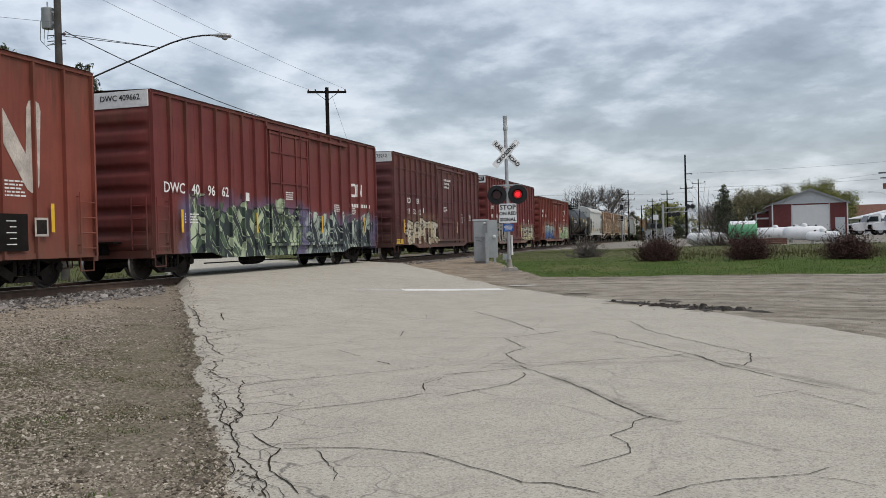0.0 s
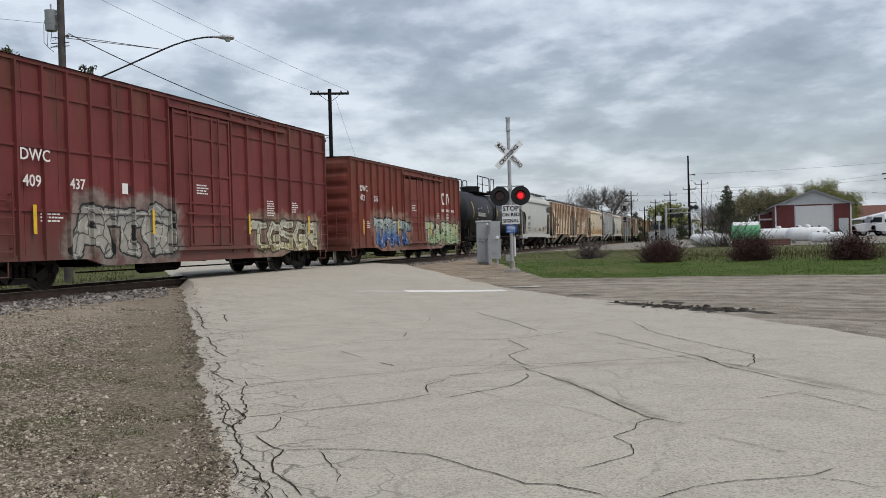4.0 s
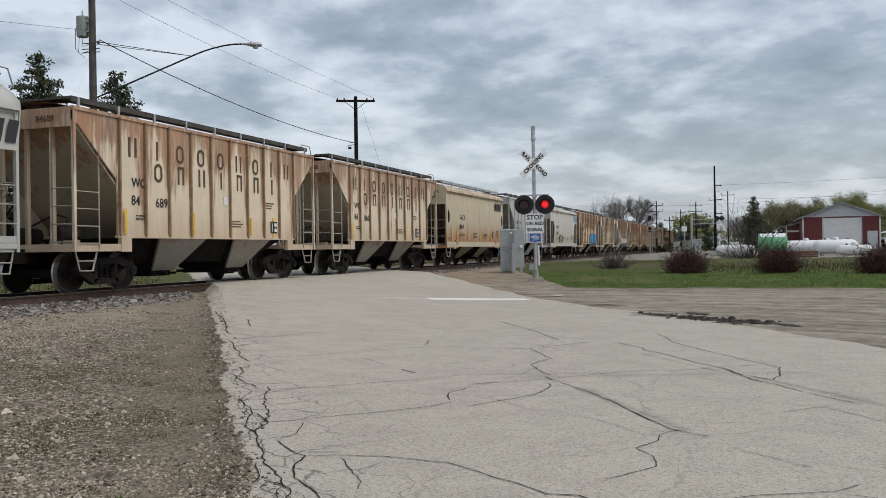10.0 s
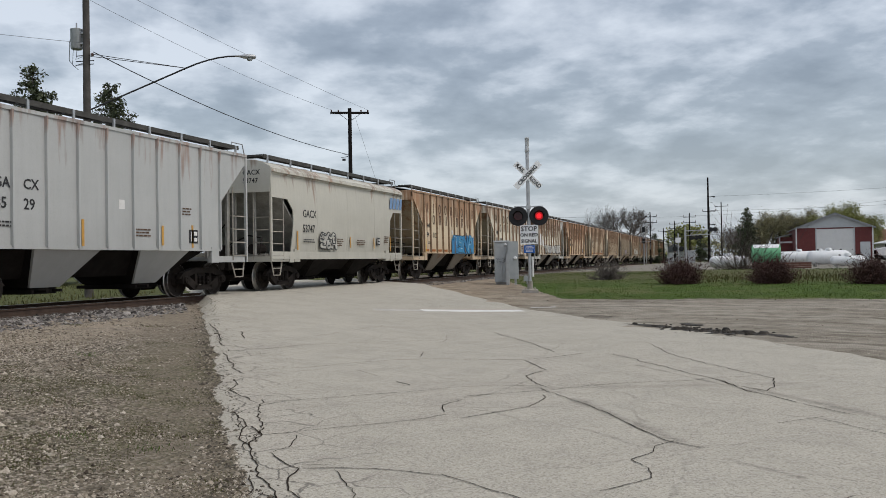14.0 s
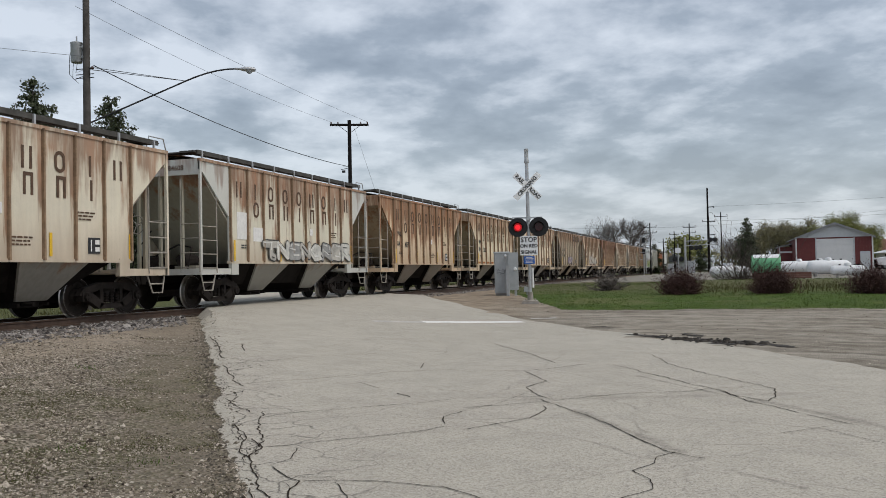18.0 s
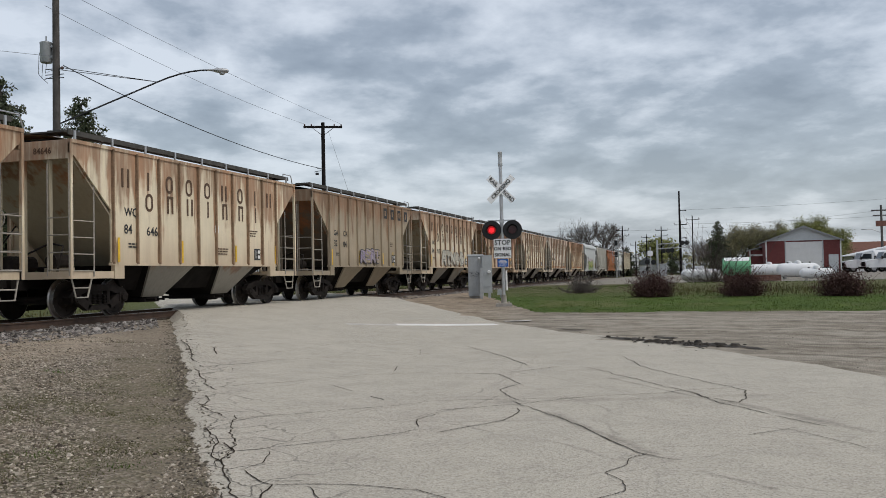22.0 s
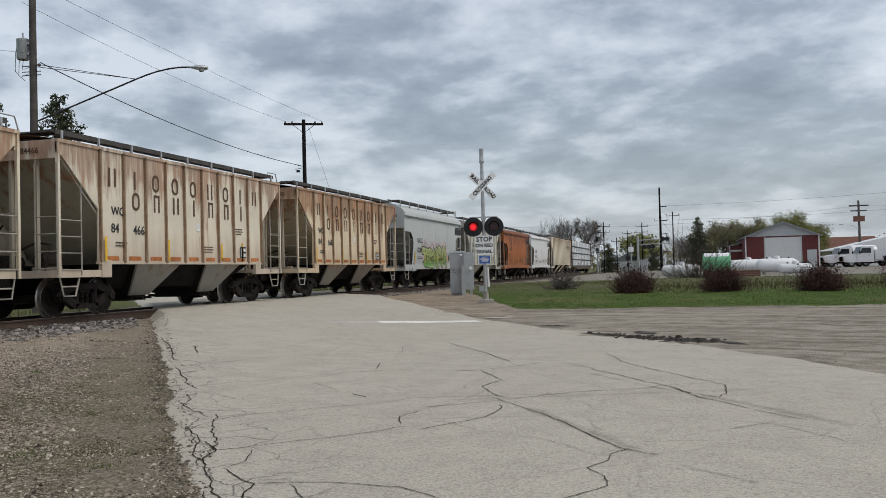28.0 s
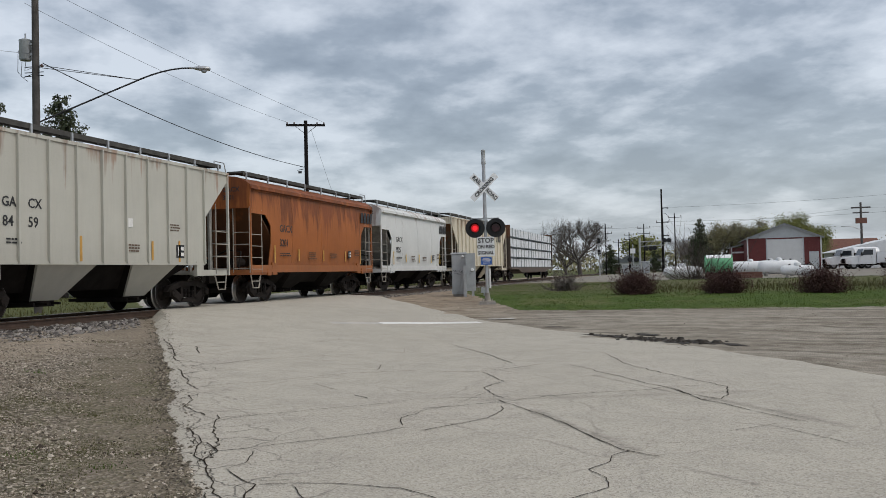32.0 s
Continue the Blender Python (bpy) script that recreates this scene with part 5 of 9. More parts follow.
def bays(car, L, paint, zt=1.25):
    c0 = L / 2 + 0.1
    for c in (c0 - 1.74, c0 + 1.74):
        g = Geo()
        hx, bx, hy, by = 1.47, 0.80, 1.02, 0.45
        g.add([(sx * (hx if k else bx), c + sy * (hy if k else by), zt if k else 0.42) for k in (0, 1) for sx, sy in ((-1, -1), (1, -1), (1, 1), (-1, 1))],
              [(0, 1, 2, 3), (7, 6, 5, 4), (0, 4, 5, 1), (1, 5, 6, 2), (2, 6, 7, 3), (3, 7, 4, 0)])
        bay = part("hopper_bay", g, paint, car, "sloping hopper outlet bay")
        # near-black plates put the shade under the car into the bay slopes
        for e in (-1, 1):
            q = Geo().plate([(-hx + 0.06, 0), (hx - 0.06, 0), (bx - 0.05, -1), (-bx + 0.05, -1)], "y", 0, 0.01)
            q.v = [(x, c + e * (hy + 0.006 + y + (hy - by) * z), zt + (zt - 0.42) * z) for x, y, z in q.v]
            part("slope_plate", q, M["under"], bay, "slope plate coloured near-black as shade")
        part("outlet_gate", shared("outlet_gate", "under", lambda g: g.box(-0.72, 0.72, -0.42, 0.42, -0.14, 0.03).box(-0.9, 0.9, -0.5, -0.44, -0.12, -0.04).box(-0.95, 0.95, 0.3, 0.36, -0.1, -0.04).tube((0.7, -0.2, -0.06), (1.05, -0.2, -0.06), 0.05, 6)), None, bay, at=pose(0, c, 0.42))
    # near-black prism fills the gap between the bays
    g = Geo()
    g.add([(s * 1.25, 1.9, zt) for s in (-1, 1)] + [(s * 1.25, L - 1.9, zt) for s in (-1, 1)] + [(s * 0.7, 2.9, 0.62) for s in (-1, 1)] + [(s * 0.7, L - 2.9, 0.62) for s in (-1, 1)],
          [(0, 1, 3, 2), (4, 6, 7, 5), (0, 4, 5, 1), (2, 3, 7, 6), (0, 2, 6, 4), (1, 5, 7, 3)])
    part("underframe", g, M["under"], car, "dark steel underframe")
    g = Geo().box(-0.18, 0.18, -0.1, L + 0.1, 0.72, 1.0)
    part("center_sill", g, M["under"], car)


def end_gear(car, L, top, paint, dark, slope_top=3.72, post=True):
    """Platforms, corner posts, ladders, slope sheets and brake gear at both ends of a hopper car."""
    for e in (0, 1):
        f = (lambda v: v) if e == 0 else (lambda v: L - v)

        def yy(a, b):
            return sorted((f(a), f(b)))
        # the dark colour puts the shade of the end recess into sheet and posts
        g = Geo()
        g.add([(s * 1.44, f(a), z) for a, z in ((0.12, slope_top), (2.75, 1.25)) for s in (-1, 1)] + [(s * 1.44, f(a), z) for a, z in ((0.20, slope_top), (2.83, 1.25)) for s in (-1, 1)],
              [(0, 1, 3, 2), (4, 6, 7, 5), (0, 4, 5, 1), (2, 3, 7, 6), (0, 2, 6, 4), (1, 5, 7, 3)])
        part("slope_sheet", g, dark, car, "sloping end sheet, coloured darker as shade")
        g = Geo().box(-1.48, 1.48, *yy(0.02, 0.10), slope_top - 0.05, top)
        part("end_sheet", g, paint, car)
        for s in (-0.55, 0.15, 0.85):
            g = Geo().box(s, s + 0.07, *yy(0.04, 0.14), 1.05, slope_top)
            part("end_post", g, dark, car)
        g = Geo().box(-1.50, 1.50, *yy(-0.02, 0.12), 0.93, 1.10).box(-1.50, -1.38, *yy(0.0, 1.9), 0.93, 1.10).box(1.38, 1.50, *yy(0.0, 1.9), 0.93, 1.10).box(-1.4, 1.4, *yy(0.1, 1.85), 0.97, 1.0)
        part("end_platform", g, paint, car, "end platform sill")
        for s in (-1, 1):
            part("jacking_block", Geo().box(*sorted((s * 1.42, s * 1.525)), *yy(1.55, 1.92), 0.92, 1.34), paint, car)
        for s in (-1, 1):
            g = Geo().box(*sorted((s * 1.46, s * 1.53)), *yy(0.0, 0.075), 0.93, top - 0.08)
            part("corner_post", g, paint, car)
            g = Geo()
            ladder(g, s * 1.515, f(0.06), f(0.80), 0.98, 3.1, 4, 0.015, "y", 0.72)
            part("side_ladder", g, M["agedsteel"], car)
            g = Geo()
            ladder(g, f(-0.01), s * 1.49, s * 0.90, 1.0, 3.55, 4, 0.015, "x", 0.62)
            part("end_ladder", g, M["agedsteel"], car)
            g = Geo()
            g.pipe([(s * 1.45, f(0.10), 0.95), (s * 1.47, f(0.22), 0.50), (s * 1.47, f(0.62), 0.50), (s * 1.45, f(0.80), 0.95)], 0.022, 5)
            g.tube((s * 1.46, f(0.16), 0.72), (s * 1.46, f(0.71), 0.72), 0.018, 5)
            part("sill_step", g, M["agedsteel"], car)
        add_coupler(car, f(0.1), -1 if e == 0 else 1)
    part("brake_cylinder", Geo().tube((0.55, 0.5, 1.35), (0.55, 1.15, 1.35), 0.17, 10), M["truck"], car)
    part("air_reservoir", Geo().tube((-0.6, 0.4, 1.3), (-0.6, 1.2, 1.3), 0.2, 10), M["truck"], car)
    part("brake_pipe", Geo().pipe([(0.9, 0.3, 1.1), (0.9, 0.5, 1.7), (0.2, 0.9, 1.8), (-0.5, 0.8, 1.5)], 0.025, 5).pipe([(-0.9, 0.25, 1.05), (-0.8, 0.3, 1.6), (-0.3, 0.35, 2.2)], 0.02, 5), M["truck"], car)
    part("brake_bracket", Geo().box(0.2, 0.9, 0.7, 0.9, 1.0, 1.2), dark, car)
    g = Geo()
    ring = [(-0.45 + 0.25 * math.cos(k * math.pi / 8), -0.10, 2.35 + 0.25 * math.sin(k * math.pi / 8)) for k in range(17)]
    g.pipe(ring, 0.016, 5)
    for k in range(3):
        g.tube((-0.45, -0.10, 2.35), ring[k * 5 + 1], 0.012, 5)
    g.tube((-0.45, -0.12, 2.35), (-0.45, 0.05, 2.35), 0.03, 6)
    part("brake_wheel", g, M["agedsteel"], car)
    add_truck(car, 1.58)
    add_truck(car, L - 1.62)


def ring_mark(g, x, w, h, t):
    """A plain upright ring with round ends."""
    outer, inner = [], []
    for k in range(20):
        a = 2 * math.pi * k / 20
        c, d = math.cos(a), math.sin(a)
        lift = (h - w) / 2 * (1 if d > 0 else -1)
        outer.append((x, w / 2 * c, w / 2 * d + lift))
        inner.append((x, (w / 2 - t) * c, (w / 2 - t) * d + lift))
    back = [(x + 0.004, p[1], p[2]) for p in outer + inner]
    g.add(outer + inner + back, [(i, (i + 1) % 20, 20 + (i + 1) % 20, 20 + i) for i in range(20)] + [(40 + i, 60 + i, 60 + (i + 1) % 20, 40 + (i + 1) % 20) for i in range(20)])


def hopper_letters(car, x, mat, size=0.47):
    """Plain rings and bars in place of the large lettering."""
    t = 0.075
    h = size / 2
    kinds = {
        "ring": shared("letter_ring", mat, lambda g: ring_mark(g, 0, 0.33, size, t)),
        "bar": shared("letter_bar", mat, lambda g: g.box(0, 0.004, -t / 2, t / 2, -h, h)),
        "pair": shared("letter_pair", mat, lambda g: g.box(0, 0.004, -0.15, -0.15 + t, -h, h).box(0, 0.004, 0.15 - t, 0.15, -h, h)),
        "arch": shared("letter_arch", mat, lambda g: g.box(0, 0.004, -0.14, -0.14 + t, -h, h).box(0, 0.004, 0.14 - t, 0.14, -h, h).box(0, 0.004, -0.14 + t, 0.14 - t, h - t, h)),
    }
    for i, kind in enumerate(("pair", "bar", "ring", "ring", "ring", "pair", "ring", "bar", "pair")):
        part("letter_shape", kinds[kind], None, car, at=Matrix.Translation((x, 2.0 + 0.944 * i, 3.4)))
    for i, kind in enumerate(("ring", "arch", "pair", "bar", "arch", "arch", "bar")):
        part("letter_shape", kinds[kind], None, car, at=Matrix.Translation((x, 2.98 + 0.944 * i, 2.86)))


def ribbed_hopper(s0, label, paint, dark, L=11.5, top=4.1, letters="", number=(), number_mat="black", tape="yellow", panels=9, seed=0, white_ends=None, logo=None, marks=True, rib=None, bay=None, code=((1.95, "WC"),), primer=False):
    car = thing("covered_hopper_car", label, "freight car", group="cars of the freight train")
    step = (L - 3.0) / panels
    xs = 1.50
    for s in (-1, 1):
        side = sorted((s * (xs - 0.05), s * xs))
        for e in (0, 1):
            f = (lambda v: v) if e == 0 else (lambda v: L - v)
            g = Geo().plate([(f(0.0), top - 0.06), (f(0.0), 3.80), (f(0.16), 3.74), (f(1.46), 2.58), (f(1.46), 1.32), (f(1.5), 1.32), (f(1.5), top - 0.06)], "x", *side)
            part("side_panel", g, white_ends or paint, car)
        for i in range(panels):
            g = Geo()
            a, b = 1.5 + i * step, 1.5 + (i + 1) * step
            rows = []
            for z in (1.30, 1.75, 2.7, 3.6, top - 0.06):
                rows.append([(s * (xs + 0.012 * q * (1 - q) * 4 * (0.4 + 0.6 * ((i * 7 + seed) % 3) / 2)), a + 0.012 + (b - a - 0.024) * q, z) for q in (0, 0.25, 0.5, 0.75, 1)])
            shell(g, rows, s * 0.05)
            part("side_panel", g, paint, car)
        for i in range(panels + 1):
            part("rib", shared("hopper_rib%.2f" % top, rib or paint, lambda g: g.box(-0.03, 0.075, -0.026, 0.026, 1.28, top - 0.05, 0.004)), None, car, at=pose(s * xs, 1.5 + i * step, 0, 0, 0, 0 if s > 0 else 180))
        g = Geo().box(*sorted((s * (xs - 0.06), s * (xs + 0.035))), 0, L, top - 0.07, top + 0.01)
        part("top_chord", g, paint, car)
        g = Geo().box(*sorted((s * (xs - 0.08), s * (xs + 0.03))), 1.46, L - 1.46, 1.24, 1.31)
        part("side_sill", g, paint, car)
    g = Geo()
    rows = [[(x, y, top - 0.02 + 0.20 * (1 - (x / 1.5) ** 2)) for x in (-1.5, -1.2, -0.8, -0.4, 0, 0.4, 0.8, 1.2, 1.5)] for y in (0.02, L / 2, L - 0.02)]
    g.sheet(rows)
    g.box(-1.48, 1.48, 0.03, L - 0.03, top - 0.12, top - 0.03)
    part("roof", g, paint, car)
    for k in range(4):
        a = 0.6 + k * (L - 1.2) / 4
        part("hatch_cover", Geo().box(-0.36, 0.36, a + 0.05, a + (L - 1.2) / 4 - 0.05, top + 0.14, top + 0.27, 0.05), M["galvpaint"], car)
    roof_walk(car, L, top + 0.22, 9)
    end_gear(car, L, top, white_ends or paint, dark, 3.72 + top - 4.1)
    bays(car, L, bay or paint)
    x = xs + 0.017
    if letters:
        hopper_letters(car, xs + 0.0145, letters)
    for k, (y, z, w, size) in enumerate(number):
        numerals(car, x, y, z, w, size, number_mat)
    if marks:
        for y, w in code:
            numerals(car, x, y, 2.56, w, 0.30, number_mat)
        if primer:
            for i in range(panels):
                bars(car, x, [(1.5 + step * (i + 0.5), 1.385, step * 0.55, 0.11)], "primer", "primer_patch", "orange primer patch")
        rng = random.Random(seed)
        for y in (1.66, 4.4, 7.3, 8.6 if seed % 2 else 9.9):
            bars(car, xs + 0.062 if y == 1.66 else x, [(y + (0.0 if y == 1.66 else 0.08), 1.62, 0.085, 0.60 if y != 7.3 else 0.5)], tape, "reflective_tape", "vertical yellow reflective stripe")
        small_print(car, x, 2.1, 1.78, 2, number_mat, seed, 0.36)
        small_print(car, x, 6.3, 1.75, 3, "brownletter", seed + 1, 0.5)
        small_print(car, x, 8.1, 2.35, 3, "brownletter", seed + 2, 0.5)
        bars(car, x, [(8.72, 1.62, 0.40, 0.36)], "black", "label_plate")
        bars(car, x + 0.004, [(8.62, 1.62, 0.03, 0.26), (8.82, 1.70, 0.14, 0.10), (8.82, 1.54, 0.14, 0.10)], "white")
        bars(car, x, [(6.1 + rng.uniform(-0.3, 0.6), 2.32, 0.2, 0.22)], "white", "placard")
    if logo:
        g = Geo()
        for i in range(4):
            frame_mark(g, x, logo[0] + i * step * logo[3], logo[1], 0.40, logo[2], 0.11)
        part("logo_blocks", g, M[logo[4]], car)
    return car, s0


def smooth_hopper(s0, label, paint, dark, L=11.6, top=4.02, number="", cut=True, logo="black", seed=0, tape="yellow", sill_paint=None, full=False, numsize=0.36, boards="grating", code="GACX", limits=()):
    """A hopper car with smooth curved sides and a rounded roof."""
    car = thing("covered_hopper_car", label, "freight car", group="cars of the freight train")

    def xof(z):
        t = (z - 1.25) / (3.8 - 1.25)
        return 1.46 + 0.09 * math.sin(max(0, min(1, t)) * math.pi)

    def y0(z):
        if full:
            return 0.02
        pts = ((1.2, 1.40), (1.32, 1.40), (2.1, 1.45), (2.6, 1.42), (2.94, 1.05), (2.96, 0.02))
        for (a, p), (b, q) in zip(pts, pts[1:]):
            if z <= b:
                return p + (q - p) * (z - a) / (b - a)
        return 0.02
    zs = [1.24, 1.32, 1.7, 2.1, 2.35, 2.6, 2.78, 2.94, 2.96, 3.3, 3.5, 3.65, 3.78]
    for s in (-1, 1):
        g = Geo()
        rows = []
        for z in zs:
            a, b = y0(z), L - y0(z)
            rows.append([(s * xof(z), a + (b - a) * i / 24, z) for i in range(25)])
        shell(g, rows, s * 0.03)
        part("side_sheet", g, paint, car, "smooth curved side sheet", shade=True)
        for yv in ((3.2, 5.8, 8.4) if not full else (3.6, 5.8, 8.0)):
            g = Geo()
            rows = [[(s * (xof(z) + 0.004), yv + d, z) for d in (-0.02, 0.02)] for z in zs[1:]]
            shell(g, rows, s * 0.006)
            part("seam", g, paint, car)
        g = Geo().box(*sorted((s * 1.40, s * 1.53)), 0.05, L - 0.05, 1.0, 1.25, 0.012)
        part("side_sill", g, sill_paint or paint, car, "full length side sill")
        g = Geo().box(*sorted((s * 1.40, s * 1.585)), 0.0, L, 3.76, 3.83, 0.01)
        part("eave_trough", g, paint, car)
    g = Geo()
    prof = [(1.56, 3.80), (1.55, 3.90), (1.40, 4.04), (1.08, 4.20), (0.8, 4.25), (0.4, 4.265), (0, 4.27)]
    prof = [(a, 3.8 + (z - 3.8) * (top - 3.58) / 0.47) for a, z in prof]
    prof = prof + [(-a, z) for a, z in prof[-2::-1]]
    g.sheet([[(a, y, z) for a, z in prof] for y in (0.0, L / 4, L / 2, 3 * L / 4, L)])
    g.box(-1.5, 1.5, 0.0, L, 3.70, 3.79)
    part("roof", g, paint, car, "rounded steel roof", shade=True)
    rz = max(z for _, z in prof)
    for e in (0.02, L - 0.05):
        g = Geo().plate(prof + [(-1.5, 3.5), (1.5, 3.5)], "y", e, e + 0.03)
        part("roof_end", g, paint, car)
    for e in (-0.04, L + 0.01):
        part("end_panel", Geo().plate(prof + [(-1.5, 3.12), (1.5, 3.12)], "y", e, e + 0.03), paint, car)
    if number:
        for words, z in ((code, 3.74), (number, 3.48)):
            part("car_number", text_mesh(words, 0.22, M["black"], "LEFT", 0.003), None, car, at=pose(0.55, -0.043, z, 90, 0, 0))
    for k in range(6):
        y = 1.2 + k * (L - 2.4) / 5
        part("hatch_cover", Geo().lathe([(0.36, rz - 0.03), (0.36, rz + 0.1), (0.30, rz + 0.15), (0.05, rz + 0.17)], 14, Matrix.Translation((0, y, 0))), M["galvpaint"], car)
    roof_walk(car, L, rz + 0.12, 8, boards, "galv", 0.62, 1.18)
    end_gear(car, L, 3.95, paint, dark, 3.55)
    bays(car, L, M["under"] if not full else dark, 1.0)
    x = 1.555
    if full:
        # dark ovals paint shaded end openings onto the unbroken side
        for yv in (0.30, L - 0.30):
            g = Geo().plate([(yv + 0.16 * math.cos(t * math.pi / 4) * 1.08, 2.52 + 0.34 * math.sin(t * math.pi / 4)) for t in range(8)], "x", 1.525, 1.55)
            part("dark_opening_plate", g, M["under"], car)
    if number:
        numerals(car, x - 0.002, 2.1, 2.52, code, numsize, "black")
        numerals(car, x - 0.006, 2.1, 2.02, number, numsize, "black")
        if limits:
            for k, words in enumerate(limits):
                numerals(car, x - 0.022, 2.1, 1.72 - 0.19 * k, words, 0.13, "black")
    if logo:
        g = Geo()
        for i in range(4):
            c = (9.2 if full else L - 1.3) + i * 0.37
            g.plate([(c - 0.18, 3.10), (c + 0.08, 3.10), (c + 0.19, 3.56), (c - 0.07, 3.56)], "x", x, x + 0.004)
        part("logo_blocks", g, M[logo], car)
    for k, y in enumerate((1.72, 3.7, 6.0, 8.3, 10.05)):
        bars(car, x - 0.010 if y in (1.72, 10.05) else x - 0.016, [(y, 1.62, 0.085, 0.62 if k in (0, 4) else 0.42)], tape, "reflective_tape")
    if not limits:
        small_print(car, x - 0.012, 2.15, 1.66, 2, "black", seed, 0.8)
    small_print(car, x - 0.012, 4.6, 1.72, 4, "brownletter", seed + 1, 0.6)
    small_print(car, x - 0.012, 6.6, 1.70, 3, "brownletter", seed + 2, 0.7)
    bars(car, x - 0.014, [(8.75, 1.70, 0.34, 0.30)], "black", "label_plate")
    bars(car, x - 0.010, [(8.68, 1.70, 0.03, 0.22), (8.82, 1.76, 0.11, 0.08), (8.82, 1.64, 0.11, 0.08)], "white")
    small_print(car, x - 0.008, 9.4, 1.9, 4, "brownletter", seed + 3, 0.4)
    g = Geo()
    for yv in (1.3, L - 1.3):
        g.box(1.50, 1.545, yv - 0.12, yv + 0.12, 0.90, 1.13)
    part("jacking_pad", g, sill_paint or paint, car)
    return car, s0


def boxcar(s0, label, paint, L=15.9, top=4.93, white_top=True, ribs="panel", number=(), seed=0, logo=None, door_y=(6.25, 9.3), grid=False, end_number=""):
    car = thing("boxcar", label, "freight car", group="cars of the freight train")
    xs = 1.47
    zb = 0.70
    d0, d1 = door_y
    for s in (-1, 1):
        for a, b in ((0.0, d0), (d0, d1), (d1, L)):
            n = max(1, round((b - a) / 1.0))
            for i in range(n):
                p, q = a + (b - a) * i / n, a + (b - a) * (i + 1) / n
                g = Geo().box(*sorted((s * (xs - 0.05), s * xs)), p + 0.005, q - 0.005, zb, top - 0.06)
                part("side_panel", g, paint, car)
        for a, b in ((0.0, d0), (d1, L)):
            n = round((b - a) / (0.78 if a == 0 else 0.96))
            for i in range(n + 1):
                y = a + 0.06 + (b - a - 0.12) * i / n
                g = Geo().plate([(s * (xs - 0.02), y - 0.05), (s * (xs + 0.085), y - 0.026), (s * (xs + 0.085), y + 0.026), (s * (xs - 0.02), y + 0.05)], "z", zb, top - 0.08)
                part("rib", g, paint, car)
            if grid:
                for z in (1.75, 3.1, 4.25):
                    part("stringer", Geo().box(*sorted((s * xs, s * (xs + 0.035))), a + 0.06, b - 0.06, z - 0.035, z + 0.035), paint, car)
        # sliding plug door with frame, bars and tracks
        x0, x1 = sorted((s * (xs + 0.005), s * (xs + 0.06)))
        door = part("door", Geo().box(x0, x1, d0 + 0.08, d1 - 0.08, 0.92, top - 0.35), paint, car, "sliding plug door")
        for z in (0.95, 1.5, 2.1, 2.9, 3.9, top - 0.42):
            part("door_rail", Geo().box(*sorted((s * (xs + 0.06), s * (xs + 0.095))), d0 + 0.08, d1 - 0.08, z - 0.03, z + 0.03), paint, door)
        for y in (d0 + 0.12, d0 + 1.0, d0 + 2.0, d1 - 0.12):
            part("door_post", Geo().box(*sorted((s * (xs + 0.06), s * (xs + 0.10))), y - 0.035, y + 0.035, 0.92, top - 0.35), paint, door)
        for y in (d0 + 0.75, d1 - 0.75):
            g = Geo().tube((s * (xs + 0.13), y, 0.9), (s * (xs + 0.13), y, top - 0.3), 0.022, 6)
            part("lock_rod", g, paint, door)
        g = Geo().box(*sorted((s * (xs + 0.12), s * (xs + 0.16))), d0 + 0.6, d1 - 0.4, 1.78, 1.83)
        part("door_handle", g, paint, door)
        part("door_track", Geo().box(*sorted((s * xs, s * (xs + 0.14))), d0 - 0.1, L - 4.0, 0.80, 0.90), paint, car)
        part("door_track", Geo().box(*sorted((s * xs, s * (xs + 0.11))), d0 - 0.1, L - 3.2, top - 0.33, top - 0.24), paint, car)
        part("top_chord", Geo().box(*sorted((s * (xs - 0.06), s * (xs + 0.05))), 0, L, top - 0.09, top), paint, car)
        g = Geo().plate([(0.0, zb), (0.0, zb - 0.03), (2.9, zb - 0.03), (3.6, 0.50), (L - 3.6, 0.50), (L - 2.9, zb - 0.03), (L, zb - 0.03), (L, zb), (L, zb + 0.10), (0, zb + 0.10)], "x", *sorted((s * (xs - 0.06), s * (xs + 0.03))))
        part("side_sill", g, paint, car)
        for e in (0, 1):
            f = (lambda v: v) if e == 0 else (lambda v: L - v)
            g = Geo()
            ladder(g, s * (xs + 0.09), f(0.10), f(0.62), 0.75, 2.15, 4, 0.016)
            for z in (0.95, 2.05):
                for v in (0.10, 0.62):
                    g.tube((s * xs, f(v), z), (s * (xs + 0.09), f(v), z), 0.014, 5)
            part("side_ladder", g, paint, car)
            g = Geo()
            g.pipe([(s * xs, f(0.1), 0.70), (s * xs, f(0.1), 0.36), (s * xs, f(0.55), 0.36), (s * xs, f(0.55), 0.70)], 0.02, 5)
            part("sill_step", g, paint, car)
            g = Geo()
            ladder(g, f(-0.13), s * 1.40, s * 0.95, 0.8, 2.15, 4, 0.016, "x")
            part("end_ladder", g, paint, car)
    # corrugated ends
    for e in (0, 1):
        f = (lambda v: v) if e == 0 else (lambda v: L - v)
        rows = []
        n = 84
        for j in range(n + 1):
            z = zb + (top - 0.42 - zb) * j / n if white_top else zb + (top - 0.1 - zb) * j / n
            w = smooth(0.30, 0.85, abs(math.sin(math.pi * j / n * 7)))
            rows.append([(x, f(-0.085 * w * (1 - smooth(1.25, 1.44, abs(x)))), z) for x in (-1.47, -1.40, -1.28, -0.7, 0, 0.7, 1.28, 1.40, 1.47)])
        g = Geo().sheet(rows)
        y0, y1 = sorted((f(0.02), f(0.08)))
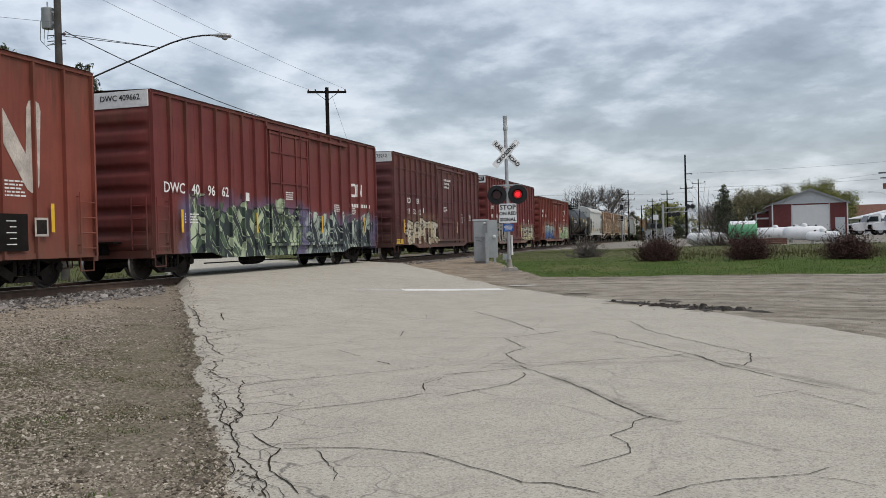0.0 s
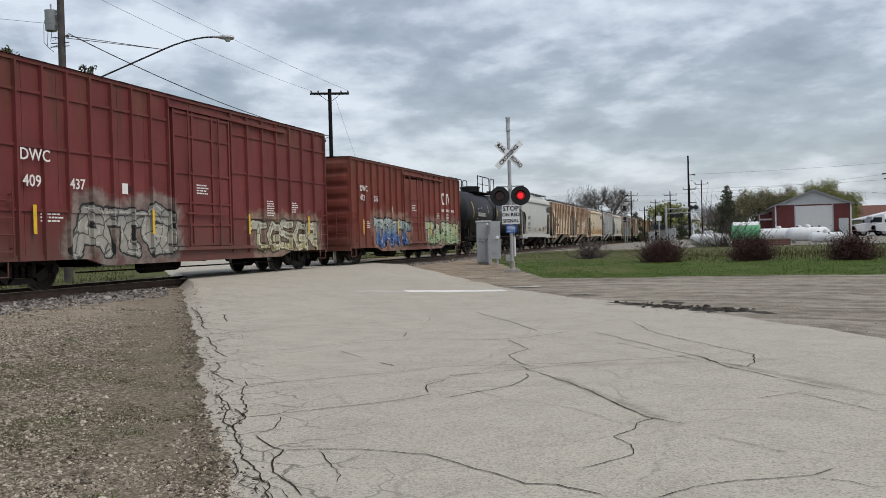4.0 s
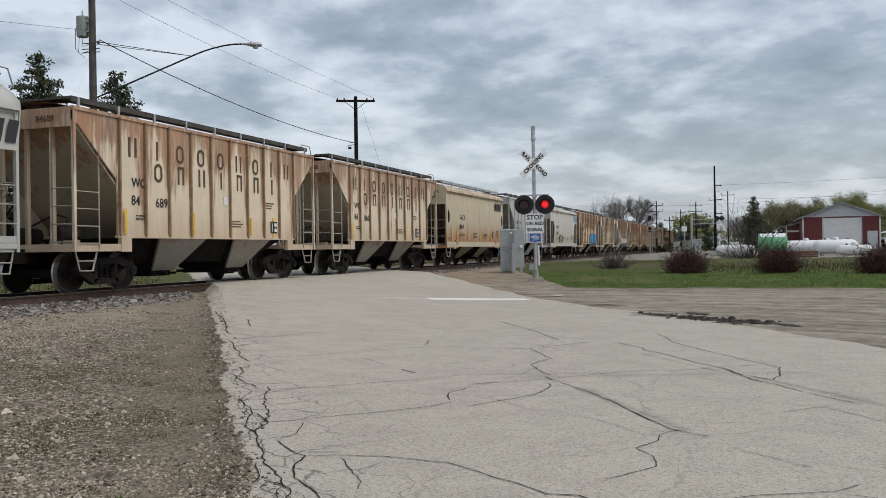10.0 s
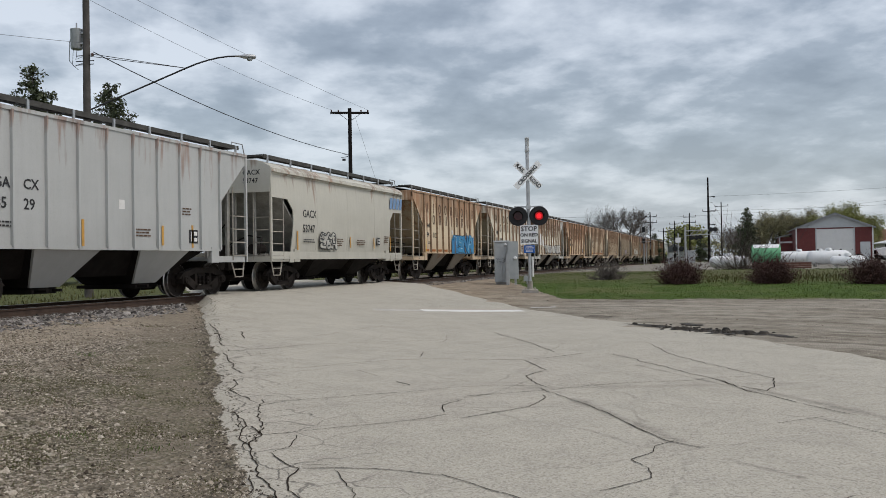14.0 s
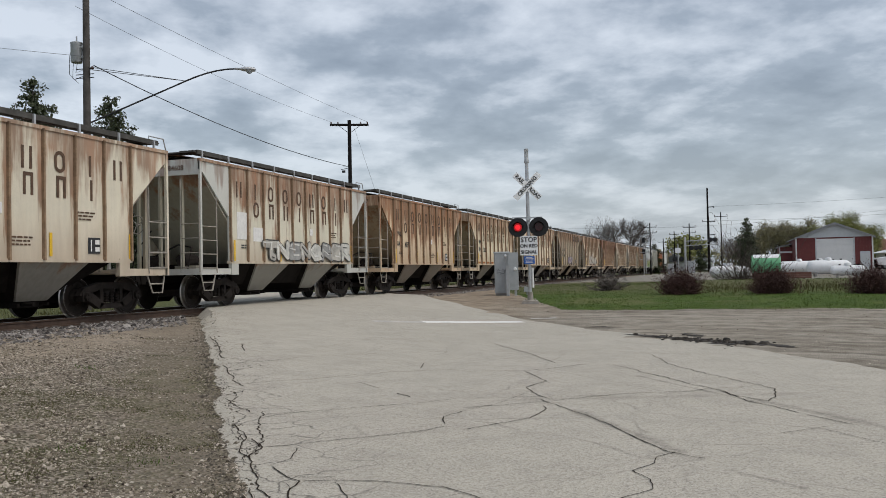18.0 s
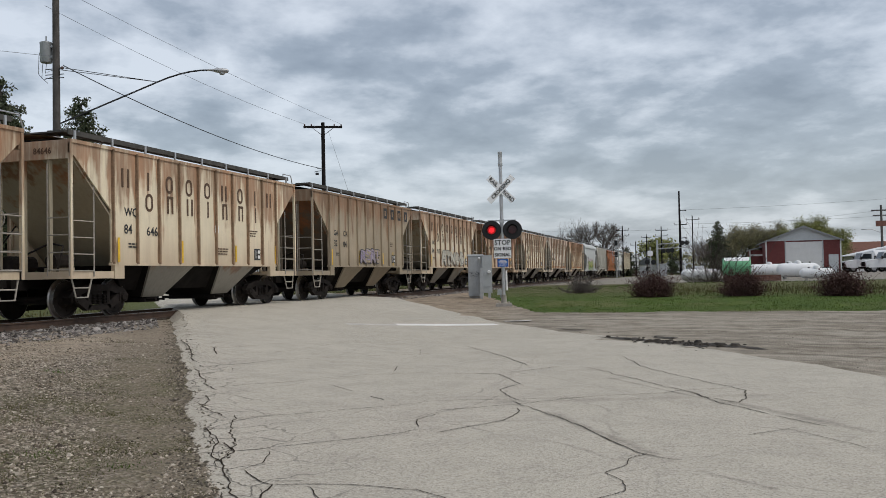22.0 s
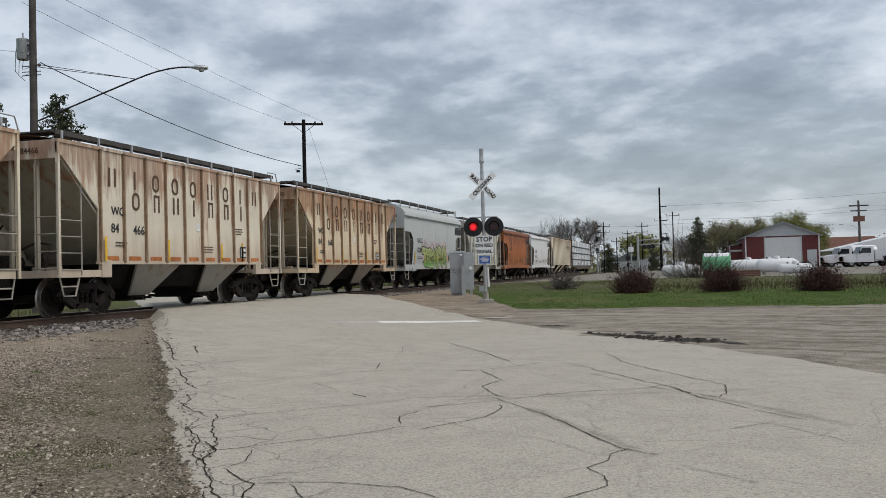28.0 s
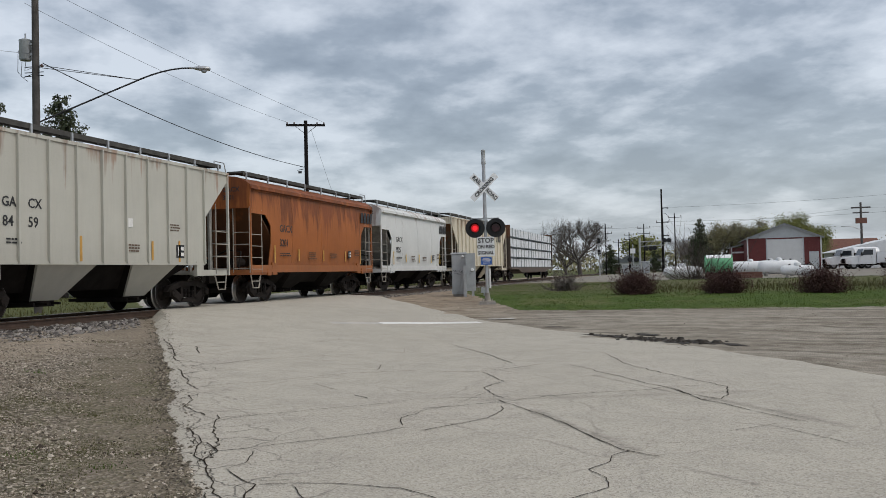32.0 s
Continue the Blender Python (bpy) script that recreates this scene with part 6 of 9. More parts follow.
        g.box(-1.47, 1.47, y0, y1, zb, top - 0.02)
        end = part("end_wall", g, paint, car, "corrugated end wall", shade=True)
        if white_top:
            part("end_band", Geo().box(-1.46, 1.46, *sorted((f(-0.03), f(0.02))), top - 0.44, top - 0.01), M["white"], car, "white painted band on the end")
            if e == 0 and end_number:
                part("car_number", text_mesh(end_number, 0.21, M["black"], "LEFT", 0.003), None, car, at=pose(0.02, -0.036, top - 0.19, 90, 0, 0))
        g = Geo().box(-1.47, 1.47, *sorted((f(-0.06), f(0.1))), zb - 0.12, zb + 0.08)
        part("end_sill", g, paint, car)
        g = Geo().box(-0.9, 0.6, *sorted((f(-0.42), f(-0.05))), 0.98, 1.02)
        part("crossover_step", g, M["under"], car)
        add_coupler(car, f(0.1), -1 if e == 0 else 1)
    g = Geo()
    rows = []
    n = 33
    for j in range(n + 1):
        y = L * j / n
        d = 0.035 if j % 2 else 0.0
        rows.append([(x, y, top + 0.005 + 0.05 * (1 - abs(x) / 1.55) + (d if abs(x) < 1.5 else 0)) for x in (-1.56, -1.45, -0.8, 0, 0.8, 1.45, 1.56)])
    g.sheet(rows)
    g.box(-1.45, 1.45, 0.03, L - 0.03, top - 0.10, top - 0.03)
    part("roof", g, paint, car, "ribbed steel roof")
    g = Geo().box(-0.2, 0.2, -0.05, L + 0.05, 0.55, 0.98).box(-1.3, 1.3, 2.6, L - 2.6, 0.66, 0.72)
    for y in (3.5, 5.2, L / 2, L - 5.2, L - 3.5):
        g.box(-1.35, 1.35, y - 0.08, y + 0.08, 0.48, 0.70)
    g.tube((0.7, 6.0, 0.42), (0.7, 6.9, 0.42), 0.2, 10).tube((-0.6, 8.3, 0.42), (-0.6, 9.5, 0.42), 0.22, 10)
    g.tube((1.1, 3.0, 0.36), (1.1, L - 3.0, 0.34), 0.02, 5)
    part("underframe", g, M["under"], car)
    add_truck(car, 1.40)
    add_truck(car, L - 1.75)
    x = xs + 0.003
    for y, z, w, size in number:
        numerals(car, x + 0.084, y, z, w, size, "white")
    rng = random.Random(seed)
    for y in (1.25, 5.4, 10.3, 14.5):
        bars(car, x + 0.084, [(y, 1.55, 0.10, 0.62)], "yellow", "reflective_tape", "vertical yellow reflective stripe")
    small_print(car, x, 1.5, 1.75, 4, "white", seed, 0.55)
    small_print(car, x, 11.6, 2.3, 7 if grid else 4, "white", seed + 3, 0.45)
    small_print(car, x, 13.2, 2.3, 5, "white", seed + 4, 0.5)
    small_print(car, x + 0.06, d0 + 1.2, 2.6, 4, "white", seed + 5, 0.5)
    bars(car, x, [(4.6 + rng.uniform(-0.4, 0.4), 2.35, 0.22, 0.26)], "white", "placard")
    bars(car, x + 0.004, [(4.6, 2.35, 0.14, 0.16)], "black")
    if logo:
        ly, lz, sc, mat = logo
        g = Geo()
        loop = [(-0.55 * sc, 0.0), (-0.50 * sc, 0.30 * sc), (0.30 * sc, 0.36 * sc), (0.46 * sc, 0.30 * sc), (0.5 * sc, 0.0), (0.46 * sc, -0.30 * sc), (0.30 * sc, -0.36 * sc), (-0.40 * sc, -0.36 * sc)]
        for k, ((a, b), (c, d)) in enumerate(zip(loop, loop[1:] + loop[:1])):
            stroke(g, x + 0.001, ly + a * 0.9, lz + b, ly + c * 0.9, lz + d, 0.085 * sc, 0.004 + 0.0012 * k)
        for k, (a, b, c, d) in enumerate(((0.66, -0.36, 0.72, 0.32), (0.72, 0.32, 0.98, 0.34), (1.42, -0.30, 1.46, 0.36), (0.98, 0.34, 1.42, -0.30))):
            stroke(g, x + 0.001, ly + a * sc, lz + b * sc, ly + c * sc, lz + d * sc, 0.085 * sc, 0.004 + 0.0012 * k)
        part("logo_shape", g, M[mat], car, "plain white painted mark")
        if sc < 1.4:
            bars(car, x + 0.001, [(ly - 0.35 + k * 0.26, lz - 0.62, 0.18, 0.14) for k in range(9)], "white")
    return car, s0


def tank_car(s0):
    car = thing("tank_car", "black tank car with a dome platform and railings", "freight car", group="cars of the freight train")
    R, zc, a, b = 1.42, 2.55, 0.35, 13.75
    prof = [(0.05, a - 0.55), (0.5, a - 0.50), (0.95, a - 0.36), (1.25, a - 0.15), (R, a + 0.15), (R, 6.85), (R + 0.02, 6.86), (R + 0.02, 7.10), (R, 7.11), (R, b - 0.15), (1.25, b + 0.15), (0.95, b + 0.36), (0.5, b + 0.50), (0.05, b + 0.55)]
    g = Geo().lathe(prof, 48, Matrix.Translation((0, 0, zc)), "y")
    part("tank_shell", g, M["tankblack"], car, "black cylindrical tank shell", shade=True)
    for y in (6.7, 7.25):
        part("band", Geo().lathe([(R, y - 0.05), (R + 0.025, y - 0.04), (R + 0.025, y + 0.04), (R, y + 0.05)], 48, Matrix.Translation((0, 0, zc)), "y"), M["tankblack"], car)
    part("dome", Geo().lathe([(0.62, zc + R - 0.1), (0.62, zc + R + 0.30), (0.66, zc + R + 0.31), (0.66, zc + R + 0.38), (0.50, zc + R + 0.44), (0.1, zc + R + 0.46)], 24, Matrix.Translation((0, 6.2, 0))), M["tankblack"], car, shade=True)
    g = Geo().box(-0.9, 0.9, 4.7, 8.9, zc + R - 0.02, zc + R + 0.02)
    part("platform", g, M["under"], car)
    z0, z1 = zc + R, zc + R + 1.0
    for s in (-1, 1):
        g = Geo()
        g.pipe([(s * 0.95, 4.6, z0 - 0.1), (s * 0.95, 4.6, z1), (s * 0.95, 7.4, z1), (s * 0.95, 7.6, z1 - 0.1), (s * 0.95, 7.6, z0)], 0.032, 6)
        g.pipe([(s * 0.95, 7.9, z0), (s * 0.95, 7.9, z1 - 0.1), (s * 0.95, 8.05, z1), (s * 0.95, 8.95, z1), (s * 0.95, 8.95, z0)], 0.032, 6)
        g.tube((s * 0.95, 5.8, z0), (s * 0.95, 5.8, z1), 0.028, 6)
        g.tube((s * 0.95, 4.6, z0 + 0.5), (s * 0.95, 7.6, z0 + 0.5), 0.022, 6)
        part("railing", g, M["under"], car)
        g = Geo()
        ladder(g, s * 1.46, 6.75, 7.2, 0.95, z0 - 0.1, 8, 0.018)
        part("side_ladder", g, M["under"], car)
        part("side_rail", Geo().tube((s * 1.40, 0.6, 1.06), (s * 1.40, 13.5, 1.06), 0.04, 8), M["under"], car)
        for e in (0, 1):
            f = (lambda v: v) if e == 0 else (lambda v: 14.1 - v)
            part("end_sill_side", Geo().box(*sorted((s * 0.9, s * 1.45)), *sorted((f(-0.6), f(0.7))), 0.98, 1.10), M["under"], car)
            g = Geo().pipe([(s * 1.42, f(-0.55), 1.05), (s * 1.42, f(-0.55), 2.05), (s * 1.42, f(0.55), 2.05), (s * 1.42, f(0.65), 1.95), (s * 1.42, f(0.65), 1.05)], 0.028, 6)
            g.tube((s * 1.42, f(-0.55), 1.55), (s * 1.42, f(0.65), 1.55), 0.022, 5)
            part("end_rail", g, M["under"], car)
            g = Geo()
            g.pipe([(s * 1.40, f(-0.4), 1.0), (s * 1.42, f(-0.4), 0.45), (s * 1.42, f(0.05), 0.45), (s * 1.40, f(0.05), 1.0)], 0.02, 5)
            part("sill_step", g, M["under"], car)
    for e in (0, 1):
        f = (lambda v: v) if e == 0 else (lambda v: 14.1 - v)
        g = Geo().box(-0.25, 0.25, *sorted((f(-0.6), f(3.2))), 0.72, 1.02).box(-1.3, 1.3, *sorted((f(0.9), f(2.0))), 0.85, 1.35, 0.1)
        part("stub_sill", g, M["under"], car)
        g = Geo().plate([(-1.15, 1.3), (1.15, 1.3), (1.25, 1.9), (1.1, 1.75), (0.6, 1.45), (-0.6, 1.45), (-1.1, 1.75), (-1.25, 1.9)], "y", *sorted((f(1.2), f(1.5))))
        part("saddle", g, M["tankblack"], car)
        add_coupler(car, f(-0.45), -1 if e == 0 else 1)
        add_truck(car, f(1.35))
    g = Geo().box(-0.5, 0.5, 6.2, 7.6, 0.75, 1.15).tube((0, 6.6, 0.5), (0, 6.6, 1.2), 0.12, 8).tube((0.8, 3.6, 1.0), (0.8, 4.8, 1.0), 0.16, 8).tube((0.7, 9.0, 0.95), (0.7, 10.4, 0.95), 0.18, 8)
    part("bottom_outlet", g, M["under"], car)

    def on_shell(rects, mat, name, label=""):
        g = Geo()
        for y, ang, w, h in rects:
            rows = []
            for k in range(7):
                t = radians(ang) + h / R * (k / 6 - 0.5)
                rows.append([(R * 1.004 * math.cos(t), y + w * q, zc + R * 1.004 * math.sin(t)) for q in (-0.5, 0.5)])
            g.sheet(rows)
        part(name, g, M[mat], car, label)
    on_shell([(1.75, 8, 0.09, 1.0), (5.35, 12, 0.08, 0.5), (7.9, 6, 0.08, 0.5), (11.0, 4, 0.08, 0.5), (13.2, 0, 0.09, 0.9)], "yellow", "reflective_tape", "curved yellow reflective stripe")
    on_shell([(10.2, 3, 0.7, 0.34)], "yellow", "warning_placard", "yellow warning placard")
    rng = random.Random(3)
    rects = []
    for k in range(30):
        rects.append((rng.choice((2.8, 3.1, 3.4, 3.7, 4.0, 8.9, 9.2, 6.6, 7.0, 12.2, 12.4, 12.6)) + rng.uniform(-0.1, 0.1), rng.choice((-14, -18, -20, 10, 13, -24)), rng.uniform(0.1, 0.22), 0.045))
    on_shell(rects, "white", "stencil")
    on_shell([(12.35, 4 - 2.6 * k, 0.75, 0.045) for k in range(9)], "white", "stencil", "white data panel")
    part("car_number", text_mesh("TCLX 205053", 0.34, M["white"], "LEFT"), None, car, at=Matrix.Translation((R + 0.004, 2.75, zc - 0.1)) @ FACE)
    return car, s0


def lumber_car(s0):
    car = thing("lumber_flatcar", "centre-beam flatcar loaded with white wrapped lumber", "freight car", group="cars of the freight train")
    L = 23.6
    paint = car_paint("flatcar_paint", (0.10, 0.075, 0.06), 0.3, seed=5)
    part("deck", Geo().box(-1.45, 1.45, 0, L, 0.98, 1.16).box(-0.3, 0.3, 0, L, 0.6, 1.0), paint, car)
    for s in (-1, 1):
        part("side_sill", Geo().plate([(0.5, 1.0), (3.5, 1.0), (5.0, 0.72), (L - 5.0, 0.72), (L - 3.5, 1.0), (L - 0.5, 1.0), (L - 0.5, 1.14), (0.5, 1.14)], "x", *sorted((s * 1.44, s * 1.50))), paint, car)
    for e in (0.05, L - 0.25):
        b = part("bulkhead", Geo().box(-1.48, 1.48, e, e + 0.2, 1.0, 4.6), paint, car, "brown steel end bulkhead")
        for x in (-1.4, -0.5, 0.4, 1.3):
            part("post", Geo().box(x, x + 0.1, e - 0.06 if e < 1 else e + 0.18, e + 0.02 if e < 1 else e + 0.28, 1.0, 4.6), paint, b)
    part("centre_beam", Geo().box(-0.06, 0.06, 0.3, L - 0.3, 4.4, 4.6), paint, car)
    rng = random.Random(7)
    n = 6
    step = (L - 0.8) / n
    for s in (-1, 1):
        for t in range(4):
            for i in range(n):
                y0 = 0.42 + i * step + rng.uniform(0, 0.05)
                z0 = 1.20 + t * 0.83
                g = Geo().box(*sorted((s * 0.1, s * (1.38 + rng.uniform(0, 0.05)))), y0, y0 + step - 0.12, z0, z0 + 0.68, 0.03)
                bundle = part("lumber_bundle", g, M["wrap"], car, "white wrapped lumber bundle")
                # dark band in the gap below each bundle
                part("dark_gap_band", Geo().box(*sorted((s * 1.30, s * 1.452)), y0, y0 + step - 0.12, z0 - 0.085, z0 + 0.004), M["lumberband"], bundle)
                for q in (0.3, 0.7):
                    part("strap", Geo().box(*sorted((s * 1.40, s * 1.455)), y0 + (step - 0.12) * q - 0.02, y0 + (step - 0.12) * q + 0.02, z0, z0 + 0.70), M["galvpaint"], bundle)
    for e in (0, 1):
        add_coupler(car, 0.1 if e == 0 else L - 0.1, -1 if e == 0 else 1)
    add_truck(car, 2.0)
    add_truck(car, L - 2.0)
    return car, s0


CARS = []
CREEP = (0, -0.05, -0.05, -0.40, -0.42, -0.43, -0.45, -0.46, -0.48, -0.50, -0.52, -0.53, -0.54, -0.55, -0.58, -0.83, -0.85)     # how far each hopper car stands from even spacing


def berth(i):
    return -48 + 12.95 * i + CREEP[i]


def make_train():
    red = dict(rust=0.24, rust_c=(0.13, 0.05, 0.03), dirt=0.9, blotch=0.9, low=0.7)
    green = ((0.022, 0.038, 0.03), (0.085, 0.14, 0.075), (0.04, 0.068, 0.05), (0.22, 0.30, 0.17), (0.46, 0.54, 0.36))
    frost = ((0.016, 0.022, 0.026), (0.08, 0.11, 0.115), (0.40, 0.48, 0.42), (0.03, 0.045, 0.05), (0.52, 0.60, 0.51))
    ink = (0.015, 0.02, 0.02)
    p_a = car_paint("faded_oxide_red_paint", (0.21, 0.055, 0.036), seed=1, top=4.9, **red)
    p_1 = car_paint("oxide_red_paint", (0.155, 0.034, 0.030), seed=2, top=4.9, tags=(
        (8.8, 15.6, 1.85, frost, ink, (0.13, 0.12, 0.20), 0.75, 3.0, 0.45), (1.9, 8.5, 2.15, green, ink, (0.13, 0.12, 0.21), 1.0, 1.0, 0.6)), **red)
    p_2 = car_paint("dark_maroon_brown_paint", (0.112, 0.037, 0.037), seed=3, top=4.9, tags=(("letters", 1.75, 6.6, 0.68, 2.0, 5, 0.17, ((0.44, 0.36, 0.25), (0.55, 0.49, 0.37), (0.57, 0.52, 0.41)), (0.022, 0.015, 0.014), (0.16, 0.085, 0.06), 5),), **red)
    p_3 = car_paint("brick_red_paint", (0.155, 0.033, 0.032), seed=4, top=4.9, tags=(("letters", 2.5, 6.3, 0.68, 2.05, 3, 0.2, ((0.30, 0.29, 0.26), (0.36, 0.35, 0.31), (0.27, 0.26, 0.24)), ink, (0.20, 0.17, 0.15), 8), ("letters", 10.6, 15.3, 0.68, 1.8, 5, 0.12, ((0.42, 0.38, 0.20), (0.46, 0.44, 0.33), (0.40, 0.40, 0.33)), (0.05, 0.04, 0.03), (0.22, 0.16, 0.12), 12)), **red)
    p_4 = car_paint("mineral_red_paint", (0.19, 0.044, 0.031), seed=5, top=4.3, tags=(("letters", 2.6, 6.8, 0.68, 2.05, 4, 0.20, ((0.05, 0.12, 0.34), (0.10, 0.18, 0.38), (0.30, 0.36, 0.36), (0.44, 0.50, 0.44)), (0.015, 0.02, 0.03), (0.27, 0.17, 0.13), 9), ("letters", 9.7, 15.5, 0.68, 1.95, 5, 0.19, ((0.30, 0.40, 0.22), (0.40, 0.50, 0.30), (0.48, 0.56, 0.38)), (0.015, 0.022, 0.018), (0.24, 0.16, 0.14), 11)), **red)
    c = boxcar(-166.6, "faded red boxcar with large pale lettering shapes", p_a, 16.0, 4.95, True, seed=1, logo=(10.6, 3.0, 2.4, "agedwhite"))
    plate = part("data_panel", Geo().box(1.556, 1.562, 12.9, 13.75, 0.85, 1.62), M["under"], c[0], "black panel with small white stencils")
    for k in range(5):
        part("stencil", Geo().box(1.562, 1.566, 13.15 + 0.09 * (k % 2), 13.42, 0.98 + 0.12 * k, 1.0 + 0.12 * k), M["white"], plate)
    card = part("routing_card", Geo().box(1.556, 1.561, 13.95, 14.35, 1.15, 1.55), M["agedwhite"], c[0], "pale card holder")
    part("card_field", Geo().box(1.561, 1.565, 14.0, 14.3, 1.2, 1.5), M["truck"], card)
    CARS.append(c)
    CARS.append(boxcar(-148.4, "oxide red boxcar with green and white graffiti", p_1, 16.0, 4.93, True, seed=2, logo=(13.5, 2.95, 0.62, "white"), number=((0.42, 2.42, "DWC", 0.40), (1.74, 2.42, "40", 0.40), (2.55, 2.42, "96", 0.40), (3.31, 2.42, "62", 0.40)), end_number="DWC 409662"))
    c = boxcar(-130.2, "dark maroon boxcar with cream graffiti", p_2, 15.5, 4.93, True, grid=True, seed=3, number=((1.72, 2.76, "CO", 0.36), (3.15, 2.76, "ER", 0.36), (1.75, 2.25, "17", 0.36), (2.6, 2.25, "32", 0.36), (3.4, 2.25, "12", 0.36)), door_y=(6.6, 9.9), end_number="COER 173212")
    for k, words in enumerate(("CLOSE AND LOCK", "DOOR BEFORE", "MOVING CAR")):
        numerals(c[0], 1.60, 7.72, 4.06 - 0.19 * k, words, 0.155, "white")
    part("yellow_corner", Geo().box(1.49, 1.545, 0.1, 1.1, 0.72, 0.95), M["yellow"], c[0])
    CARS.append(c)
    c = boxcar(-112.6, "brick red boxcar with grey and yellow graffiti", p_3, 16.1, 4.93, True, grid=True, seed=4, number=((0.86, 2.9, "DWC", 0.36), (0.93, 2.35, "409", 0.36), (2.35, 2.35, "437", 0.33)))
    board = part("number_board", Geo().box(0.05, 1.38, -0.036, -0.028, 4.60, 4.87), M["black"], c[0], "black number board on the end")
    part("car_number", text_mesh("DWC 409437", 0.2, M["white"], "LEFT", 0.003), None, board, at=pose(0.14, -0.040, 4.735, 90, 0, 0))
    CARS.append(c)
    CARS.append(boxcar(-94.2, "mineral red boxcar with blue and green graffiti", p_4, 15.8, 4.32, False, seed=6, logo=(12.9, 3.12, 0.72, "white"), number=((0.95, 3.1, "DWC", 0.33), (0.95, 2.72, "412", 0.33), (2.45, 2.72, "035", 0.33))))
    CARS.append(tank_car(-76.6))

    # darker end colours that paint in the shade between cars
    dark = car_paint("shaded_brown_end", (0.12, 0.095, 0.07), 0.5, seed=9, top=4.0)
    grey_dark = plain("shaded_grey_end", (0.30, 0.29, 0.27), 0.8, 0, 0.35, 2, 0.35)
    grey = car_paint("light_grey_paint", (0.46, 0.47, 0.445), 0.0, seed=6, dirt=0.25, blotch=0.25, top=4.0)
    c = smooth_hopper(-61.25, "light grey smooth-sided covered hopper car", grey, grey_dark, 11.7, 4.20, "12197", seed=4, limits=("LD LMT  221100", "LT WT    54900"))
    CARS.append(c)

    def wc(i, base, rust, label, num, letters="brownletter", rust_c=(0.27, 0.098, 0.034), seed=0, white_ends=None, dirt=0.38, **kw):
        p = car_paint("weathered_cream_paint", tuple(min(0.8, v * f) for v, f in zip(base, (1.14, 1.15, 1.17))), rust, rust_c, dirt, seed=seed, top=4.1, blotch=0.5, low_rust=0.25, seam=(1.5, 8.5 / 9))
        # car colour cut to 0.6 as recess shade, with rust runs kept
        d = car_paint("shaded_end_paint", tuple(v * 0.6 for v in base), 0.35, rust_c, 0.6, seed=seed + 0.5, top=4.1)
        # bay paint greyed and darkened as shade under the car, plus dirt streaks
        bay = car_paint("shaded_dusty_bay_paint", tuple(0.25 * v + 0.13 for v in base), 0.1, rust_c, 0.9, seed=seed + 0.2, top=1.3, low=0.3)
        a, b = num[:2], num[2:]
        c = ribbed_hopper(berth(i), label, p, d, letters=letters, number=((1.93, 2.13, a, 0.33), (2.85, 2.11, b, 0.33)), seed=seed * 3 + i, white_ends=white_ends, rib=M["brownrib"] if rust > 0.3 else None, bay=bay, **kw)
        CARS.append(c)
        part("car_number", text_mesh(num, 0.2, M["brownletter"], "LEFT", 0.003), None, c[0], at=pose(0.5, 0.012, 3.86, 90, 0, 0))
        return c[0]

    cream, tan = (0.63, 0.555, 0.425), (0.63, 0.54, 0.405)
    wc(0, tan, 0.46, "rusty tan ribbed covered hopper car", "84689", seed=1)
    wc(1, cream, 0.46, "cream covered hopper car rusted along the top", "84860", seed=2)
    tanp = car_paint("tan_paint_rust_stained", (0.55, 0.475, 0.345), 0.05, (0.33, 0.15, 0.055), 0.3, seed=7, top=4.0, low_rust=0.85, blotch=0.3)
    c = smooth_hopper(berth(2), "tan smooth-sided covered hopper car with rust stains", tanp, car_paint("tan_end", (0.20, 0.18, 0.14), 0.3, seed=3), 11.0, 3.95, "8014", full=True, seed=9, boards="galv", sill_paint=car_paint("cream_sill_paint", (0.50, 0.44, 0.34), 0.0, seed=8, dirt=0.3, top=1.3, low=0.9))
    CARS.append(c)
    lg = car_paint("pale_grey_paint", (0.46, 0.47, 0.465), 0.03, seed=8, dirt=0.25, blotch=0.25)
    c = ribbed_hopper(berth(3), "pale grey ribbed covered hopper car", lg, grey_dark, number=((2.0, 2.15, "85", 0.32), (2.75, 2.15, "29", 0.32)), code=((1.98, "GA"), (2.75, "CX")), seed=31, tape="orange_tape")
    CARS.append(c)
    wg = car_paint("off_white_paint", (0.53, 0.515, 0.455), 0.02, seed=10, dirt=0.35, blotch=0.3)
    c = smooth_hopper(berth(4), "off-white smooth-sided covered hopper car", wg, grey_dark, 11.5, 3.95, "53747", logo="bluelogo", seed=14, tape="orange_tape")
    graffiti(c[0], 1.556, 3.4, 4.7, 1.35, 1.95, 3, ((0.45, 0.44, 0.40),), (0.03, 0.03, 0.03), (0.05, 0.05, 0.05), 31)
    CARS.append(c)
    w = wc(5, (0.65, 0.54, 0.38), 0.48, "cream and rust hopper car with blue graffiti", "84312", seed=3, primer=True)
    graffiti(w, 1.555, 6.0, 9.4, 1.26, 2.25, 4, ((0.02, 0.20, 0.42), (0.03, 0.25, 0.48)), (0.015, 0.03, 0.05), (0.30, 0.48, 0.62), 41, (0.02, 0.18, 0.39))
    wc(6, (0.62, 0.565, 0.445), 0.34, "pale cream ribbed covered hopper car", "84585", seed=4)
    patchp = car_paint("repainted_pale_grey", (0.58, 0.58, 0.54), 0.02, seed=12, dirt=0.3, blotch=0.2)
    w = wc(7, (0.62, 0.58, 0.46), 0.60, "cream hopper car with pale grey ends", "84608", seed=5, white_ends=patchp)
